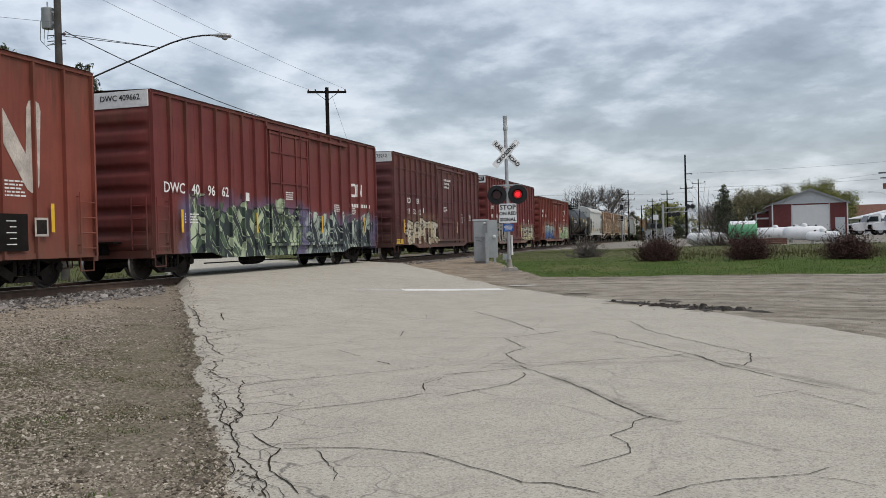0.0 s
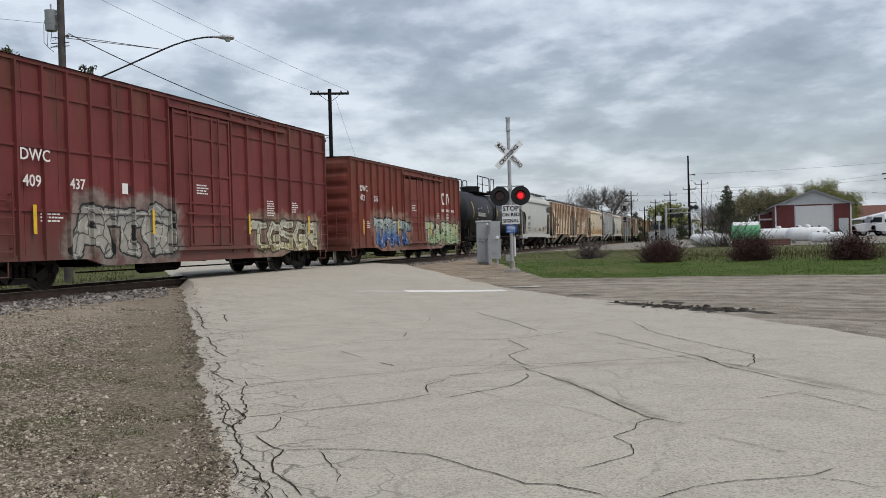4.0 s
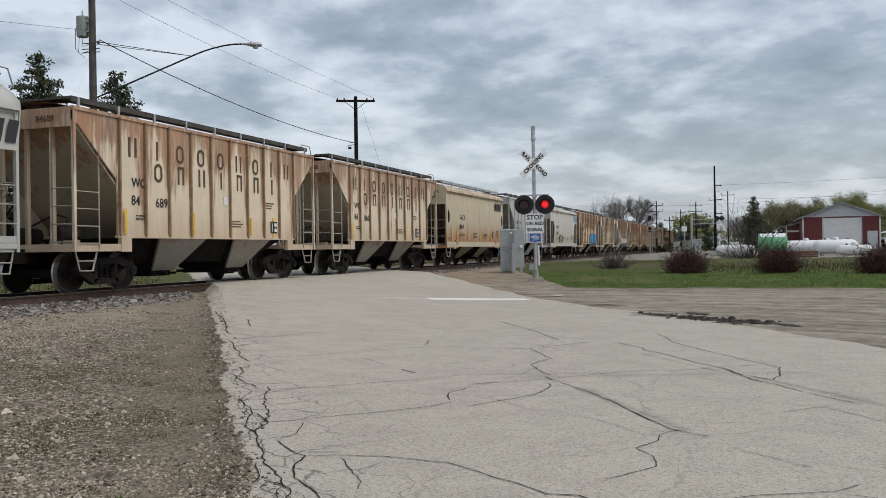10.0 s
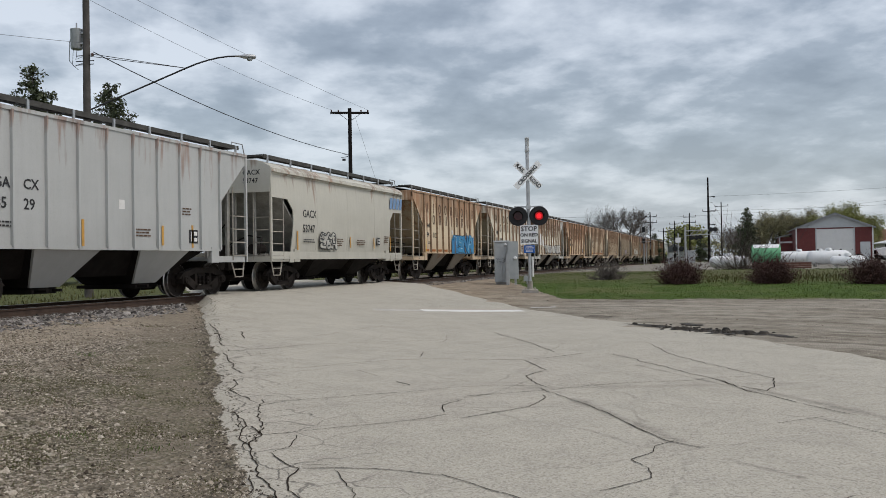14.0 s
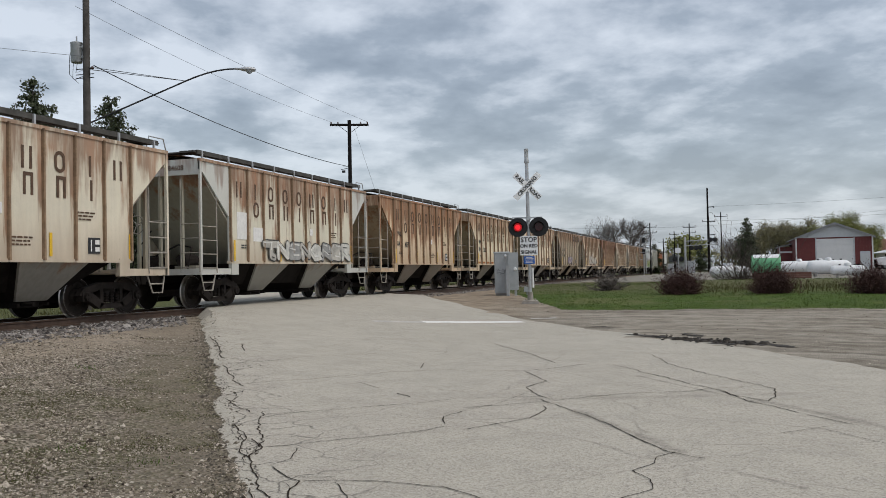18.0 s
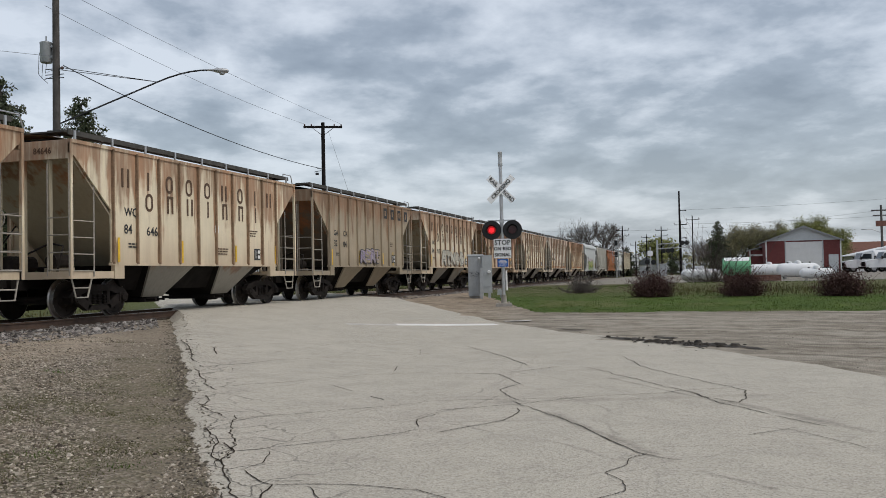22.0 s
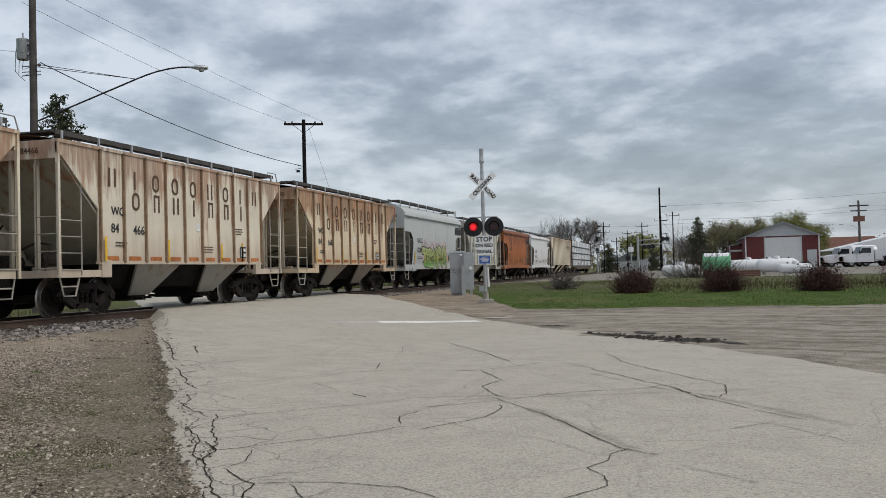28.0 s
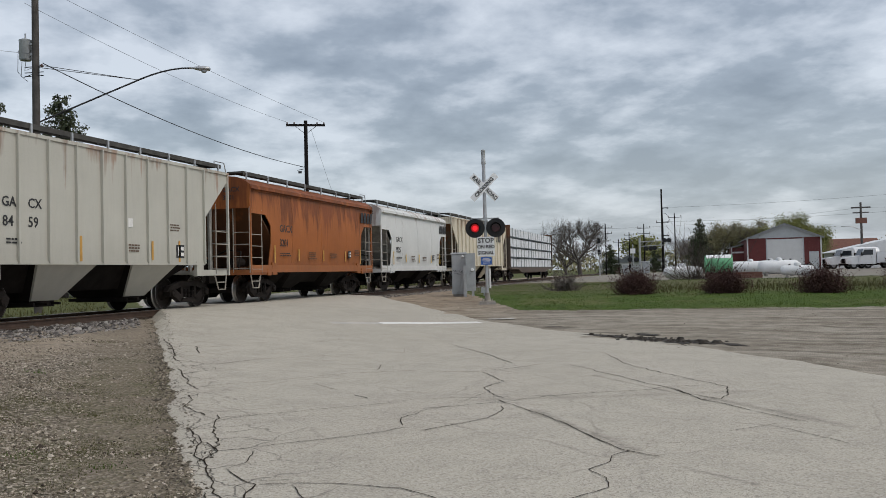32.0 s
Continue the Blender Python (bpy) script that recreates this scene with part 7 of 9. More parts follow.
    bars(w, 1.5155, [(2.18, 2.35, 0.62, 0.80), (3.15, 2.12, 0.72, 0.42)], "white", "white_patch")
    graffiti(w, 1.552, 3.4, 9.7, 1.34, 1.98, 8, ((0.42, 0.40, 0.36), (0.55, 0.54, 0.50), (0.30, 0.30, 0.29)), (0.06, 0.055, 0.05), (0.62, 0.61, 0.58), 44)
    wc(8, (0.64, 0.51, 0.35), 0.68, "heavily rusted ribbed covered hopper car", "84407", seed=6)
    wc(9, (0.65, 0.56, 0.40), 0.50, "cream hopper car with orange rust runs", "84728", seed=7, primer=True)
    wc(10, (0.66, 0.575, 0.42), 0.43, "cream hopper car rusted along the roof", "84646", seed=8)
    brown = car_paint("brownish_grey_paint", (0.40, 0.33, 0.24), 0.45, (0.24, 0.12, 0.06), 0.6, seed=15, blotch=0.7)
    c = ribbed_hopper(berth(11), "brownish grey ribbed covered hopper car", brown, dark, number=((1.93, 2.15, "32", 0.34), (2.87, 2.13, "04", 0.34)), code=((1.93, "GA"), (2.87, "CX")), seed=35, logo=(7.75, 3.66, 0.46, 1.0, "black"))
    graffiti(c[0], 1.552, 4.6, 6.8, 1.42, 2.0, 4, ((0.30, 0.26, 0.30), (0.33, 0.27, 0.20)), (0.06, 0.05, 0.06), (0.33, 0.28, 0.42), 47)
    CARS.append(c)
    w = wc(12, (0.64, 0.555, 0.41), 0.50, "cream hopper car with grey sprayed letters", "84913", seed=9)
    graffiti(w, 1.552, 3.5, 8.0, 1.38, 2.15, 5, ((0.50, 0.47, 0.40), (0.44, 0.40, 0.33)), (0.14, 0.13, 0.12), (0.58, 0.57, 0.52), 51)
    wc(13, (0.61, 0.47, 0.32), 0.80, "dark rust-streaked ribbed hopper car", "84220", seed=10, rust_c=(0.20, 0.07, 0.035))
    wc(14, (0.64, 0.58, 0.44), 0.42, "dusty cream ribbed covered hopper car", "84531", seed=11)
    wc(15, (0.62, 0.565, 0.455), 0.33, "cream hopper car with dark lettering blocks", "84466", seed=12, primer=True)
    wc(16, (0.65, 0.55, 0.39), 0.55, "cream hopper car with dark rust streaks", "84168", seed=13, primer=True)
    grey2 = car_paint("cool_grey_paint", (0.47, 0.495, 0.49), 0.0, seed=16, dirt=0.25, blotch=0.2, tags=(("letters", 3.2, 8.0, 1.05, 2.35, 5, 0.19, ((0.10, 0.30, 0.07), (0.24, 0.34, 0.08), (0.36, 0.42, 0.14), (0.40, 0.44, 0.20)), (0.02, 0.03, 0.03), (0.42, 0.34, 0.35), 63),))
    c = smooth_hopper(-48 + 12.95 * 17 - 0.9 + 0.05, "grey smooth hopper car with yellow-green graffiti", grey2, grey_dark, 11.75, 4.20, "12218", seed=18)
    CARS.append(c)
    lg2 = car_paint("warm_pale_grey_paint", (0.50, 0.49, 0.435), 0.04, seed=17, dirt=0.3, blotch=0.25)
    c = ribbed_hopper(-48 + 12.95 * 18 - 0.9, "warm grey ribbed covered hopper car", lg2, grey_dark, number=((2.0, 2.15, "84", 0.32), (2.75, 2.15, "59", 0.32)), code=((1.98, "GA"), (2.75, "CX")), seed=37, tape="orange_tape")
    CARS.append(c)
    org = car_paint("rusty_orange_paint", (0.37, 0.118, 0.030), 0.5, (0.16, 0.045, 0.016), 0.55, seed=18, blotch=0.6, top=4.0)
    c = smooth_hopper(-48 + 12.95 * 19 - 0.95, "rusty orange covered hopper car", org, car_paint("orange_brown_end", (0.13, 0.06, 0.03), 0.4, seed=4), 11.6, 3.98, "3201", logo="black", seed=21, tape="orange_tape")
    CARS.append(c)
    w2 = car_paint("white_grey_paint", (0.66, 0.67, 0.66), 0.02, seed=19, dirt=0.3, blotch=0.25)
    c = smooth_hopper(-48 + 12.95 * 20 - 1.0, "white smooth-sided covered hopper car", w2, grey_dark, 11.5, 3.98, "9525", seed=23)
    CARS.append(c)
    t3 = car_paint("pale_tan_paint", (0.66, 0.60, 0.48), 0.12, (0.30, 0.16, 0.08), 0.3, seed=20, blotch=0.3)
    c = ribbed_hopper(223.0, "long pale tan ribbed covered hopper car", t3, dark, L=16.9, top=4.25, panels=14, seed=39, marks=False, logo=(13.2, 3.3, 0.5, 0.5, "black"))
    CARS.append(c)
    CARS.append(lumber_car(241.6))


make_train()


def travel(t):
    """Metres that the train has gone, from its place at 16 s."""
    u = t - 16
    return 10.6689 * u + 0.010465 * u * u / 2 - 0.001793 * u ** 3 / 6


def motions():
    for car, s0 in CARS:
        walk(car, [(t, pose(TRACK_X, s0 - travel(t), RAIL_Z)) for t in range(0, 33, 2)])
    spun = {}
    for w, s in WHEELSETS:
        if s not in spun:
            walk(w, [(k / 30, Matrix.Translation((0, s * 0.89, 0.457)) @ pose(0, 0, 0, math.degrees(10.67 * k / 30 / 0.457) % 360)) for k in range(0, 961)])
            spun[s] = w
        else:
            w.rotation_mode = "QUATERNION"
            w.animation_data_create()
            w.animation_data.action = spun[s].animation_data.action
            w.animation_data.action_slot = spun[s].animation_data.action_slot
    # half turns of each added insert imitate the lamp going on and off
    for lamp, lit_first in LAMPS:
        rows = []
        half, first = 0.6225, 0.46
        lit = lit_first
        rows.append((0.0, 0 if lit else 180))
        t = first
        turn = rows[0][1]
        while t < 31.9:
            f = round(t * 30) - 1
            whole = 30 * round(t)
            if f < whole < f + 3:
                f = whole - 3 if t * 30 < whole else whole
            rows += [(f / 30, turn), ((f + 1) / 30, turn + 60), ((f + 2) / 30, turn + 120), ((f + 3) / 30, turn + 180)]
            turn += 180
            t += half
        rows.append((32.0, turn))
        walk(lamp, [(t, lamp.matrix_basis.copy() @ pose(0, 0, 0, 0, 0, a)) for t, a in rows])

# ---------------------------------------------------------------- the crossing signal
LAMPS = []


def make_signal():
    x, y = -6.80, 30.7
    z = ground_z(x, y)
    sig = thing("crossing_signal", "railroad crossing signal mast with crossbuck and red flashers", "crossing signal", pose(x, y, z, 0, -0.35, 12))
    g = Geo().box(-0.30, 0.30, -0.30, 0.30, -0.08, 0.06, 0.02)
    part("concrete_footing", g, M["concrete"], sig)
    g = Geo().lathe([(0.16, 0.06), (0.16, 0.09), (0.11, 0.12), (0.09, 0.34), (0.085, 0.40)], 16)
    for k in range(4):
        a = math.pi / 4 + k * math.pi / 2
        g.tube((0.24 * math.cos(a), 0.24 * math.sin(a), 0.05), (0.24 * math.cos(a), 0.24 * math.sin(a), 0.17), 0.025, 6)
    g.box(-0.27, 0.27, -0.27, 0.27, 0.06, 0.10)
    part("base", g, M["agedsteel"], sig, "bolted cast mast base", shade=True)
    part("mast", Geo().tube((0, 0, 0.3), (0, 0, 5.15), 0.062, 14), M["galv"], sig, "grey galvanised mast", shade=True)
    g = Geo().lathe([(0.07, 4.94), (0.082, 4.96), (0.082, 5.06), (0.072, 5.08), (0.072, 5.38), (0.078, 5.39), (0.078, 5.45), (0.03, 5.47)], 14)
    part("bell", g, M["galvpaint"], sig, "grey bell housing", shade=True)
    for name, turn, words in (("crossbuck_blade", 45, "RAIL ROAD"), ("crossbuck_blade", -45, "CROSSING")):
        at = Matrix.Translation((0, -0.085 - (0.012 if turn < 0 else 0.0), 4.12)) @ pose(0, 0, 0, 0, turn, 0)
        b = part(name, Geo().box(-0.61, 0.61, -0.004, 0.004, -0.115, 0.115), M["signwhite"], sig, "white sign blade with black letters", at)
        if turn > 0:
            for w, dx in (("RAIL", -0.36), ("ROAD", 0.36)):
                part("letters", text_mesh(w, 0.185, M["black"], "CENTER", 0.006), None, b, at=pose(dx, -0.007, 0, 90, 0, 0))
        else:
            part("letters", text_mesh("CROSSING", 0.185, M["black"], "CENTER", 0.006), None, b, at=pose(0, -0.007, 0, 90, 0, 0))
    g = Geo().box(-0.09, 0.09, -0.10, 0.09, 2.93, 3.06, 0.01).box(-0.50, 0.50, -0.03, 0.03, 2.99, 3.04)
    g.tube((-0.44, 0, 2.98), (-0.44, 0, 2.90), 0.03, 8).tube((0.44, 0, 2.98), (0.44, 0, 2.90), 0.03, 8)
    part("crossarm", g, M["galvpaint"], sig, "grey junction box and arm")
    for s in (-1, 1):
        cx, cz = s * 0.365, 2.68
        at = pose(cx, -0.06, cz)
        g = Geo().lathe([(0.02, 0.17), (0.14, 0.16), (0.155, 0.02), (0.155, -0.03)], 20, None, "y")
        lamp = part("flasher", g, M["lampblack"], sig, "black flashing light unit", at, shade=True)
        part("backboard", Geo().lathe([(0.17, -0.02), (0.335, -0.02), (0.34, -0.012), (0.335, -0.004), (0.17, -0.004)], 30, None, "y"), M["lampblack"], lamp, "round black backing disc")
        g = Geo()
        rows = []
        for k in range(15):
            t = radians(-10 + 200 * k / 14)
            rows.append([(0.172 * math.cos(t), -0.02, 0.172 * math.sin(t)), (0.178 * math.cos(t), -0.12, 0.178 * math.sin(t)), (0.182 * math.cos(t), -0.13 - 0.17 * max(0, math.sin(t)), 0.182 * math.sin(t))])
        shell(g, rows, 0.004)
        part("visor", g, M["lampblack"], lamp, shade=True)
        # one insert added to imitate flashing by turning: a bright face and, behind it, a dark one
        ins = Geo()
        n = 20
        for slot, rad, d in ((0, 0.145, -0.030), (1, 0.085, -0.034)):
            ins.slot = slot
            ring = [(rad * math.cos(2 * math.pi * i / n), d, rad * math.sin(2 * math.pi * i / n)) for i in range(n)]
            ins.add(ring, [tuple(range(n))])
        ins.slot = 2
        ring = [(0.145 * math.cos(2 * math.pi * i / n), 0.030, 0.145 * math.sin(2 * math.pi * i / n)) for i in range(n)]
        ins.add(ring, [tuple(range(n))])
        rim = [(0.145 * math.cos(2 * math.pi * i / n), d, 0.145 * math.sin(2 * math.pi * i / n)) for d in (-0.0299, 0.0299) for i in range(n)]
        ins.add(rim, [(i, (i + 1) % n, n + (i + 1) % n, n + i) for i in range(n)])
        lens = part("turning_lens", ins, (M["redrim"], M["redglow"], M["redoff"]), lamp, "added turning insert of the flashing red lens", pose(0, -0.062, 0))
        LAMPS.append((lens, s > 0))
        # the unit that faces the other way
        g = Geo().lathe([(0.05, 0.15), (0.12, 0.17), (0.13, 0.30), (0.12, 0.34), (0.03, 0.34)], 16, None, "y")
        part("rear_flasher", g, M["lampblack"], lamp, shade=True)
    s1 = part("stop_sign", Geo().box(-0.305, 0.305, -0.004, 0.004, -0.34, 0.34), M["signwhite"], sig, "white sign reading stop on red signal", pose(0, -0.075, 2.03))
    for k, (w, size) in enumerate((("STOP", 0.235), ("ON RED", 0.165), ("SIGNAL", 0.165))):
        part("letters", text_mesh(w, size, M["black"], "CENTER", 0.006), None, s1, at=pose(0, -0.008, 0.20 - 0.215 * k, 90, 0, 0))
    s2 = part("notice_sign", Geo().box(-0.19, 0.19, -0.004, 0.004, -0.135, 0.135), M["signblue"], sig, "small blue notice with white lines", pose(0.0, -0.075, 1.52))
    g = Geo()
    rng = random.Random(1)
    for k in range(5):
        w = rng.uniform(0.10, 0.16)
        part("notice_line", Geo().box(-w, w, -0.008, -0.006, 0.08 - k * 0.042, 0.098 - k * 0.042), M["white"], s2)
    part("cable_guard", Geo().tube((0.11, 0.0, 0.55), (0.10, 0.0, 1.25), 0.038, 8), M["white"], sig, "white plastic cable guard")


def make_cabinets():
    x, y = -9.35, 35.4
    z = ground_z(x, y) - 0.03
    cab = thing("signal_cabinet", "tall grey steel signal relay cabinet beside the track", "cabinet", pose(-9.08, 35.7, z, 0, 0, 12))
    part("body", Geo().box(-0.30, 0.30, -0.28, 0.28, 0.12, 1.78, 0.006), M["galvpaint"], cab)
    part("roof_cap", Geo().box(-0.34, 0.34, -0.32, 0.32, 1.77, 1.83, 0.02), M["galvpaint"], cab)
    part("door", Geo().box(-0.27, 0.27, -0.30, -0.275, 0.18, 1.72), M["galvpaint"], cab)
    part("plinth", Geo().box(-0.26, 0.26, -0.24, 0.24, -0.05, 0.13), M["concrete"], cab)
    part("lamp_eye", Geo().lathe([(0.04, 0), (0.05, 0.03), (0.03, 0.08)], 10, pose(0.16, -0.3, 1.66, 90, 0, 0)), M["tankwhite"], cab)
    g = Geo()
    rng = random.Random(3)
    a, b = -0.22, 1.1
    for k in range(26):
        c, d = -0.22 + 0.42 * (k % 13) / 13 + rng.uniform(-0.03, 0.03), (1.08 if k < 13 else 0.94) + rng.uniform(-0.06, 0.06)
        g.tube((a, -0.302, b), (c, -0.302, d), 0.006, 4)
        a, b = c, d
    tagged(part("spray_paint_patch", g, M["black"], cab), kind="stuff")
    c2 = thing("meter_cabinet", "narrow grey steel meter cabinet on a post", "cabinet", pose(-8.52, 35.3, z, 0, 0, 12))
    part("body", Geo().box(-0.18, 0.22, -0.16, 0.16, 0.25, 1.78, 0.006), M["galvpaint"], c2)
    part("door", Geo().box(-0.15, 0.19, -0.175, -0.155, 0.5, 1.35), M["galvpaint"], c2)
    part("post", Geo().box(-0.27, -0.15, -0.22, -0.10, -0.06, 1.25), M["galv"], c2)
    part("leg", Geo().box(0.05, 0.15, -0.08, 0.08, -0.06, 0.3), M["galv"], c2)
    part("gauge", Geo().lathe([(0.06, 0), (0.07, 0.04), (0.05, 0.09)], 12, pose(0.1, -0.17, 1.1, 90, 0, 0)), M["tankwhite"], c2)
    for k, (a, b) in enumerate(((-8.0, 35.6),)):
        zz = ground_z(a, b)
        t = thing("junction_box", "small grey trackside junction box on a stub", "junction box", pose(a, b, zz), "trackside boxes")
        part("stub", Geo().tube((0, 0, -0.05), (0, 0, 0.3), 0.05, 8), M["galv"], t)
        part("case", Geo().box(-0.14, 0.14, -0.1, 0.1, 0.12, 0.34, 0.015), M["galvpaint"], t)


# ---------------------------------------------------------------- poles and wires
def wire(name, label, a, b, sag, r=0.012, mat="wire", n=18):
    pts = []
    for i in range(n + 1):
        t = i / n
        p = Vector(a).lerp(Vector(b), t)
        p.z -= sag * 4 * t * (1 - t)
        pts.append(p)
    g = Geo().pipe(pts, r, 5)
    return tagged(new(name, g.mesh(name, M[mat])), label, "cable")


def utility_pole(x, y, h, r0, r1, label, mat="polewood", lean=(0, 0)):
    z = ground_z(x, y) if abs(x) < 60 and y < 100 else terrain(x, y)
    p = thing("utility_pole", label, "utility pole", pose(x, y, z, lean[0], lean[1], 0))
    part("pole", Geo().tube((0, 0, -0.3), (0, 0, h - z), r0, 12, r1), M[mat], p, shade=True)
    return p, z


def make_poles():
    p, z = utility_pole(-24.0, 28.8, 12.6, 0.17, 0.125, "weathered wooden utility pole with a transformer and street light")
    top = 10.55 - z
    g = Geo().lathe([(0.02, top - 0.48), (0.20, top - 0.47), (0.23, top - 0.42), (0.23, top + 0.25), (0.24, top + 0.27), (0.24, top + 0.32), (0.14, top + 0.36)], 18, pose(-0.42, -0.05, 0))
    part("transformer", g, M["galvpaint"], p, "grey transformer can", shade=True)
    g = Geo().box(-0.22, -0.08, -0.10, 0.0, top - 0.3, top - 0.22).box(-0.22, -0.08, -0.10, 0.0, top + 0.1, top + 0.18)
    g.tube((-0.42, -0.05, top + 0.34), (-0.42, -0.05, top + 0.58), 0.03, 6)
    part("transformer_bracket", g, M["galv"], p)
    g = Geo().pipe([(-0.60, -0.1, top + 0.2), (-0.72, -0.1, top - 0.2), (-0.74, -0.1, top - 0.9), (-0.5, -0.1, top - 1.15), (-0.1, 0, top - 1.0)], 0.012, 5)
    g.pipe([(-0.30, -0.15, top - 0.4), (-0.38, -0.15, top - 0.9), (-0.12, 0, top - 0.75)], 0.012, 5)
    g.pipe([(-0.45, -0.2, top - 0.45), (-0.5, -0.2, top - 1.1), (-0.3, -0.1, top - 1.3)], 0.010, 5)
    part("drop_wire", g, M["wire"], p)
    for dz in (0.0, -0.22, -0.36):
        part("rack", Geo().tube((-0.5, 0, top - 0.72 + dz), (0.35, 0, top - 0.74 + dz), 0.018, 5), M["wire"], p)
    part("insulator", Geo().lathe([(0.03, 0), (0.06, 0.03), (0.06, 0.09), (0.03, 0.12)], 8, pose(0.28, 0, top - 0.78)), M["porcelain"], p)
    # the street light's arm reaches over the road
    a = (0.815, 0.579)
    base, tip = 7.62 - z, 10.10 - z
    arm = []
    for i in range(15):
        t = i / 14
        d = 5.85 * t
        arm.append((a[0] * d, a[1] * d, base + (tip - base) * (1.18 * t if t < 0.66 else 0.779 + 0.221 * (1 - ((1 - t) / 0.34) ** 1.8))))
    part("lamp_arm", Geo().pipe(arm, 0.035, 8), M["darksteel"], p, "long curved steel lamp arm", shade=True)
    for dz in (0.0, 0.10):
        part("guy_rod", Geo().tube((0, 0, 9.80 - z + dz), arm[9], 0.013, 5), M["wire"], p)
    g = Geo().lathe([(0.02, -0.15), (0.06, -0.14), (0.075, 0.05), (0.14, 0.22), (0.17, 0.45), (0.14, 0.66), (0.03, 0.72)], 16, Matrix.Translation((arm[-1][0], arm[-1][1], arm[-1][2])) @ pose(0, 0, 0, 0, 0, math.degrees(math.atan2(-a[0], a[1]))) @ Matrix.Diagonal((1, 1, 0.62, 1)), "y")
    head = part("lamp_head", g, M["galv"], p, "grey cobra-head street light", shade=True)
    g = Geo().lathe([(0.02, -0.12), (0.09, -0.10), (0.13, -0.03), (0.13, 0.02)], 14, Matrix.Translation((arm[-1][0] + a[0] * 0.45, arm[-1][1] + a[1] * 0.45, arm[-1][2] - 0.06)))
    part("lens", g, M["galvpaint"], head, shade=True)
    q, z2 = utility_pole(-24.0, 54.1, 11.75, 0.15, 0.12, "dark wooden utility pole with a crossarm", "poledark")
    t = 11.45 - z2
    arm = part("crossarm", Geo().box(-1.28, 1.28, -0.07, 0.05, t - 0.07, t + 0.07), M["poledark"], q, "dark timber crossarm", pose(0, 0, 0, 0, 0, 24))
    for x in (-1.2, -0.75, 0.75, 1.2):
        part("insulator", Geo().lathe([(0.03, 0), (0.05, 0.04), (0.05, 0.1), (0.02, 0.14)], 8, pose(x, 0, t + 0.07)), M["porcelain"], arm)
    g = Geo().tube((-0.7, -0.02, t - 0.06), (0, -0.1, t - 0.6), 0.018, 5).tube((0.7, -0.02, t - 0.06), (0, -0.1, t - 0.6), 0.018, 5)
    part("brace", g, M["poledark"], arm)
    low = 8.55 - z2
    g = Geo().tube((-0.12, -0.1, low), (-0.5, -0.35, low - 0.1), 0.02, 5).box(-0.45, -0.25, -0.3, -0.2, low - 0.3, low - 0.15).tube((0.0, -0.15, low + 0.1), (-0.35, -0.25, low + 0.15), 0.02, 5)
    part("wire_bracket", g, M["wire"], q)
    wire("service_cable", "black twisted service cable between two poles", (-23.75, 28.9, 9.95), (-24.2, 53.9, 8.7), 0.47, 0.020)
    wire("power_line", "thin overhead power line along the track", (-24.6, 28.9, 12.4), (-25.1, 53.6, 11.65), 0.30, 0.008, "wirefar")
    wire("power_line", "thin overhead power line along the track", (-23.0, 28.9, 12.5), (-22.9, 54.6, 11.65), 0.15, 0.008, "wirefar")
    wire("power_line", "thin overhead power line along the track", (-24.0, 28.8, 10.3), (-34, 14, 10.4), 0.2, 0.008, "wirefar")
    wire("guy_wire", "thin wire down from the crossarm pole", (-23.6, 54.0, 11.2), (-21.5, 57.5, 1.0), 0.0, 0.008, "wirefar")
    # far poles beyond the lawn
    for x, y, h, arms in ((-12.0, 140, 8.5, 2), (-12.2, 170, 7.0, 1), (-11.4, 190, 9.1, 2), (-6.6, 150, 8.7, 2), (-1.64, 150, 10.3, 1), (-3.4, 145, 9.3, 1)):
        r, zz = utility_pole(x, y, h, 0.12, 0.08, "distant dark wooden utility pole", "poledark")
        tagged(r, group="distant poles")
        for k in range(arms):
            part("crossarm", Geo().box(-1.0, 1.0, -0.04, 0.04, h - zz - 0.7 - 0.9 * k, h - zz - 0.62 - 0.9 * k), M["poledark"], r)
            part("insulator", Geo().box(-1.0, -0.9, -0.05, 0.05, h - zz - 0.55 - 0.9 * k, h - zz - 0.35 - 0.9 * k).box(0.9, 1.0, -0.05, 0.05, h - zz - 0.55 - 0.9 * k, h - zz - 0.35 - 0.9 * k), M["porcelain"], r)
    r, zz = utility_pole(-3.15, 130, 12.65, 0.19, 0.11, "tall dark steel utility pole with short side arms", "poledark")
    for k, hh in enumerate((9.9, 7.9, 6.0)):
        g = Geo().tube((0, 0, hh - zz), (0.75, 0, hh - zz + 0.05), 0.05, 6).lathe([(0.10, -0.02), (0.12, 0.08), (0.07, 0.16)], 8, pose(0.8, 0, hh - zz - 0.05))
        part("side_arm", g, M["poledark"], r)
    r, zz = utility_pole(24.6, 140, 10.25, 0.2, 0.14, "wooden utility pole with a small dark panel and street light")
    part("crossarm", Geo().box(-1.3, 1.3, -0.06, 0.06, 9.4 - zz, 9.6 - zz).box(-1.1, 1.1, -0.06, 0.06, 8.7 - zz, 8.85 - zz), M["polewood"], r)
    part("panel", Geo().box(-0.75, 0.75, -0.2, 0.1, 7.2 - zz, 8.0 - zz), M["roofbrown"], r, "dark brown panel")
    part("lamp_arm", Geo().pipe([(0, -0.1, 6.2 - zz), (-1.2, -0.3, 6.75 - zz), (-2.3, -0.4, 6.8 - zz)], 0.05, 6).box(-2.75, -2.2, -0.5, -0.3, 6.74 - zz, 6.86 - zz), M["galv"], r)
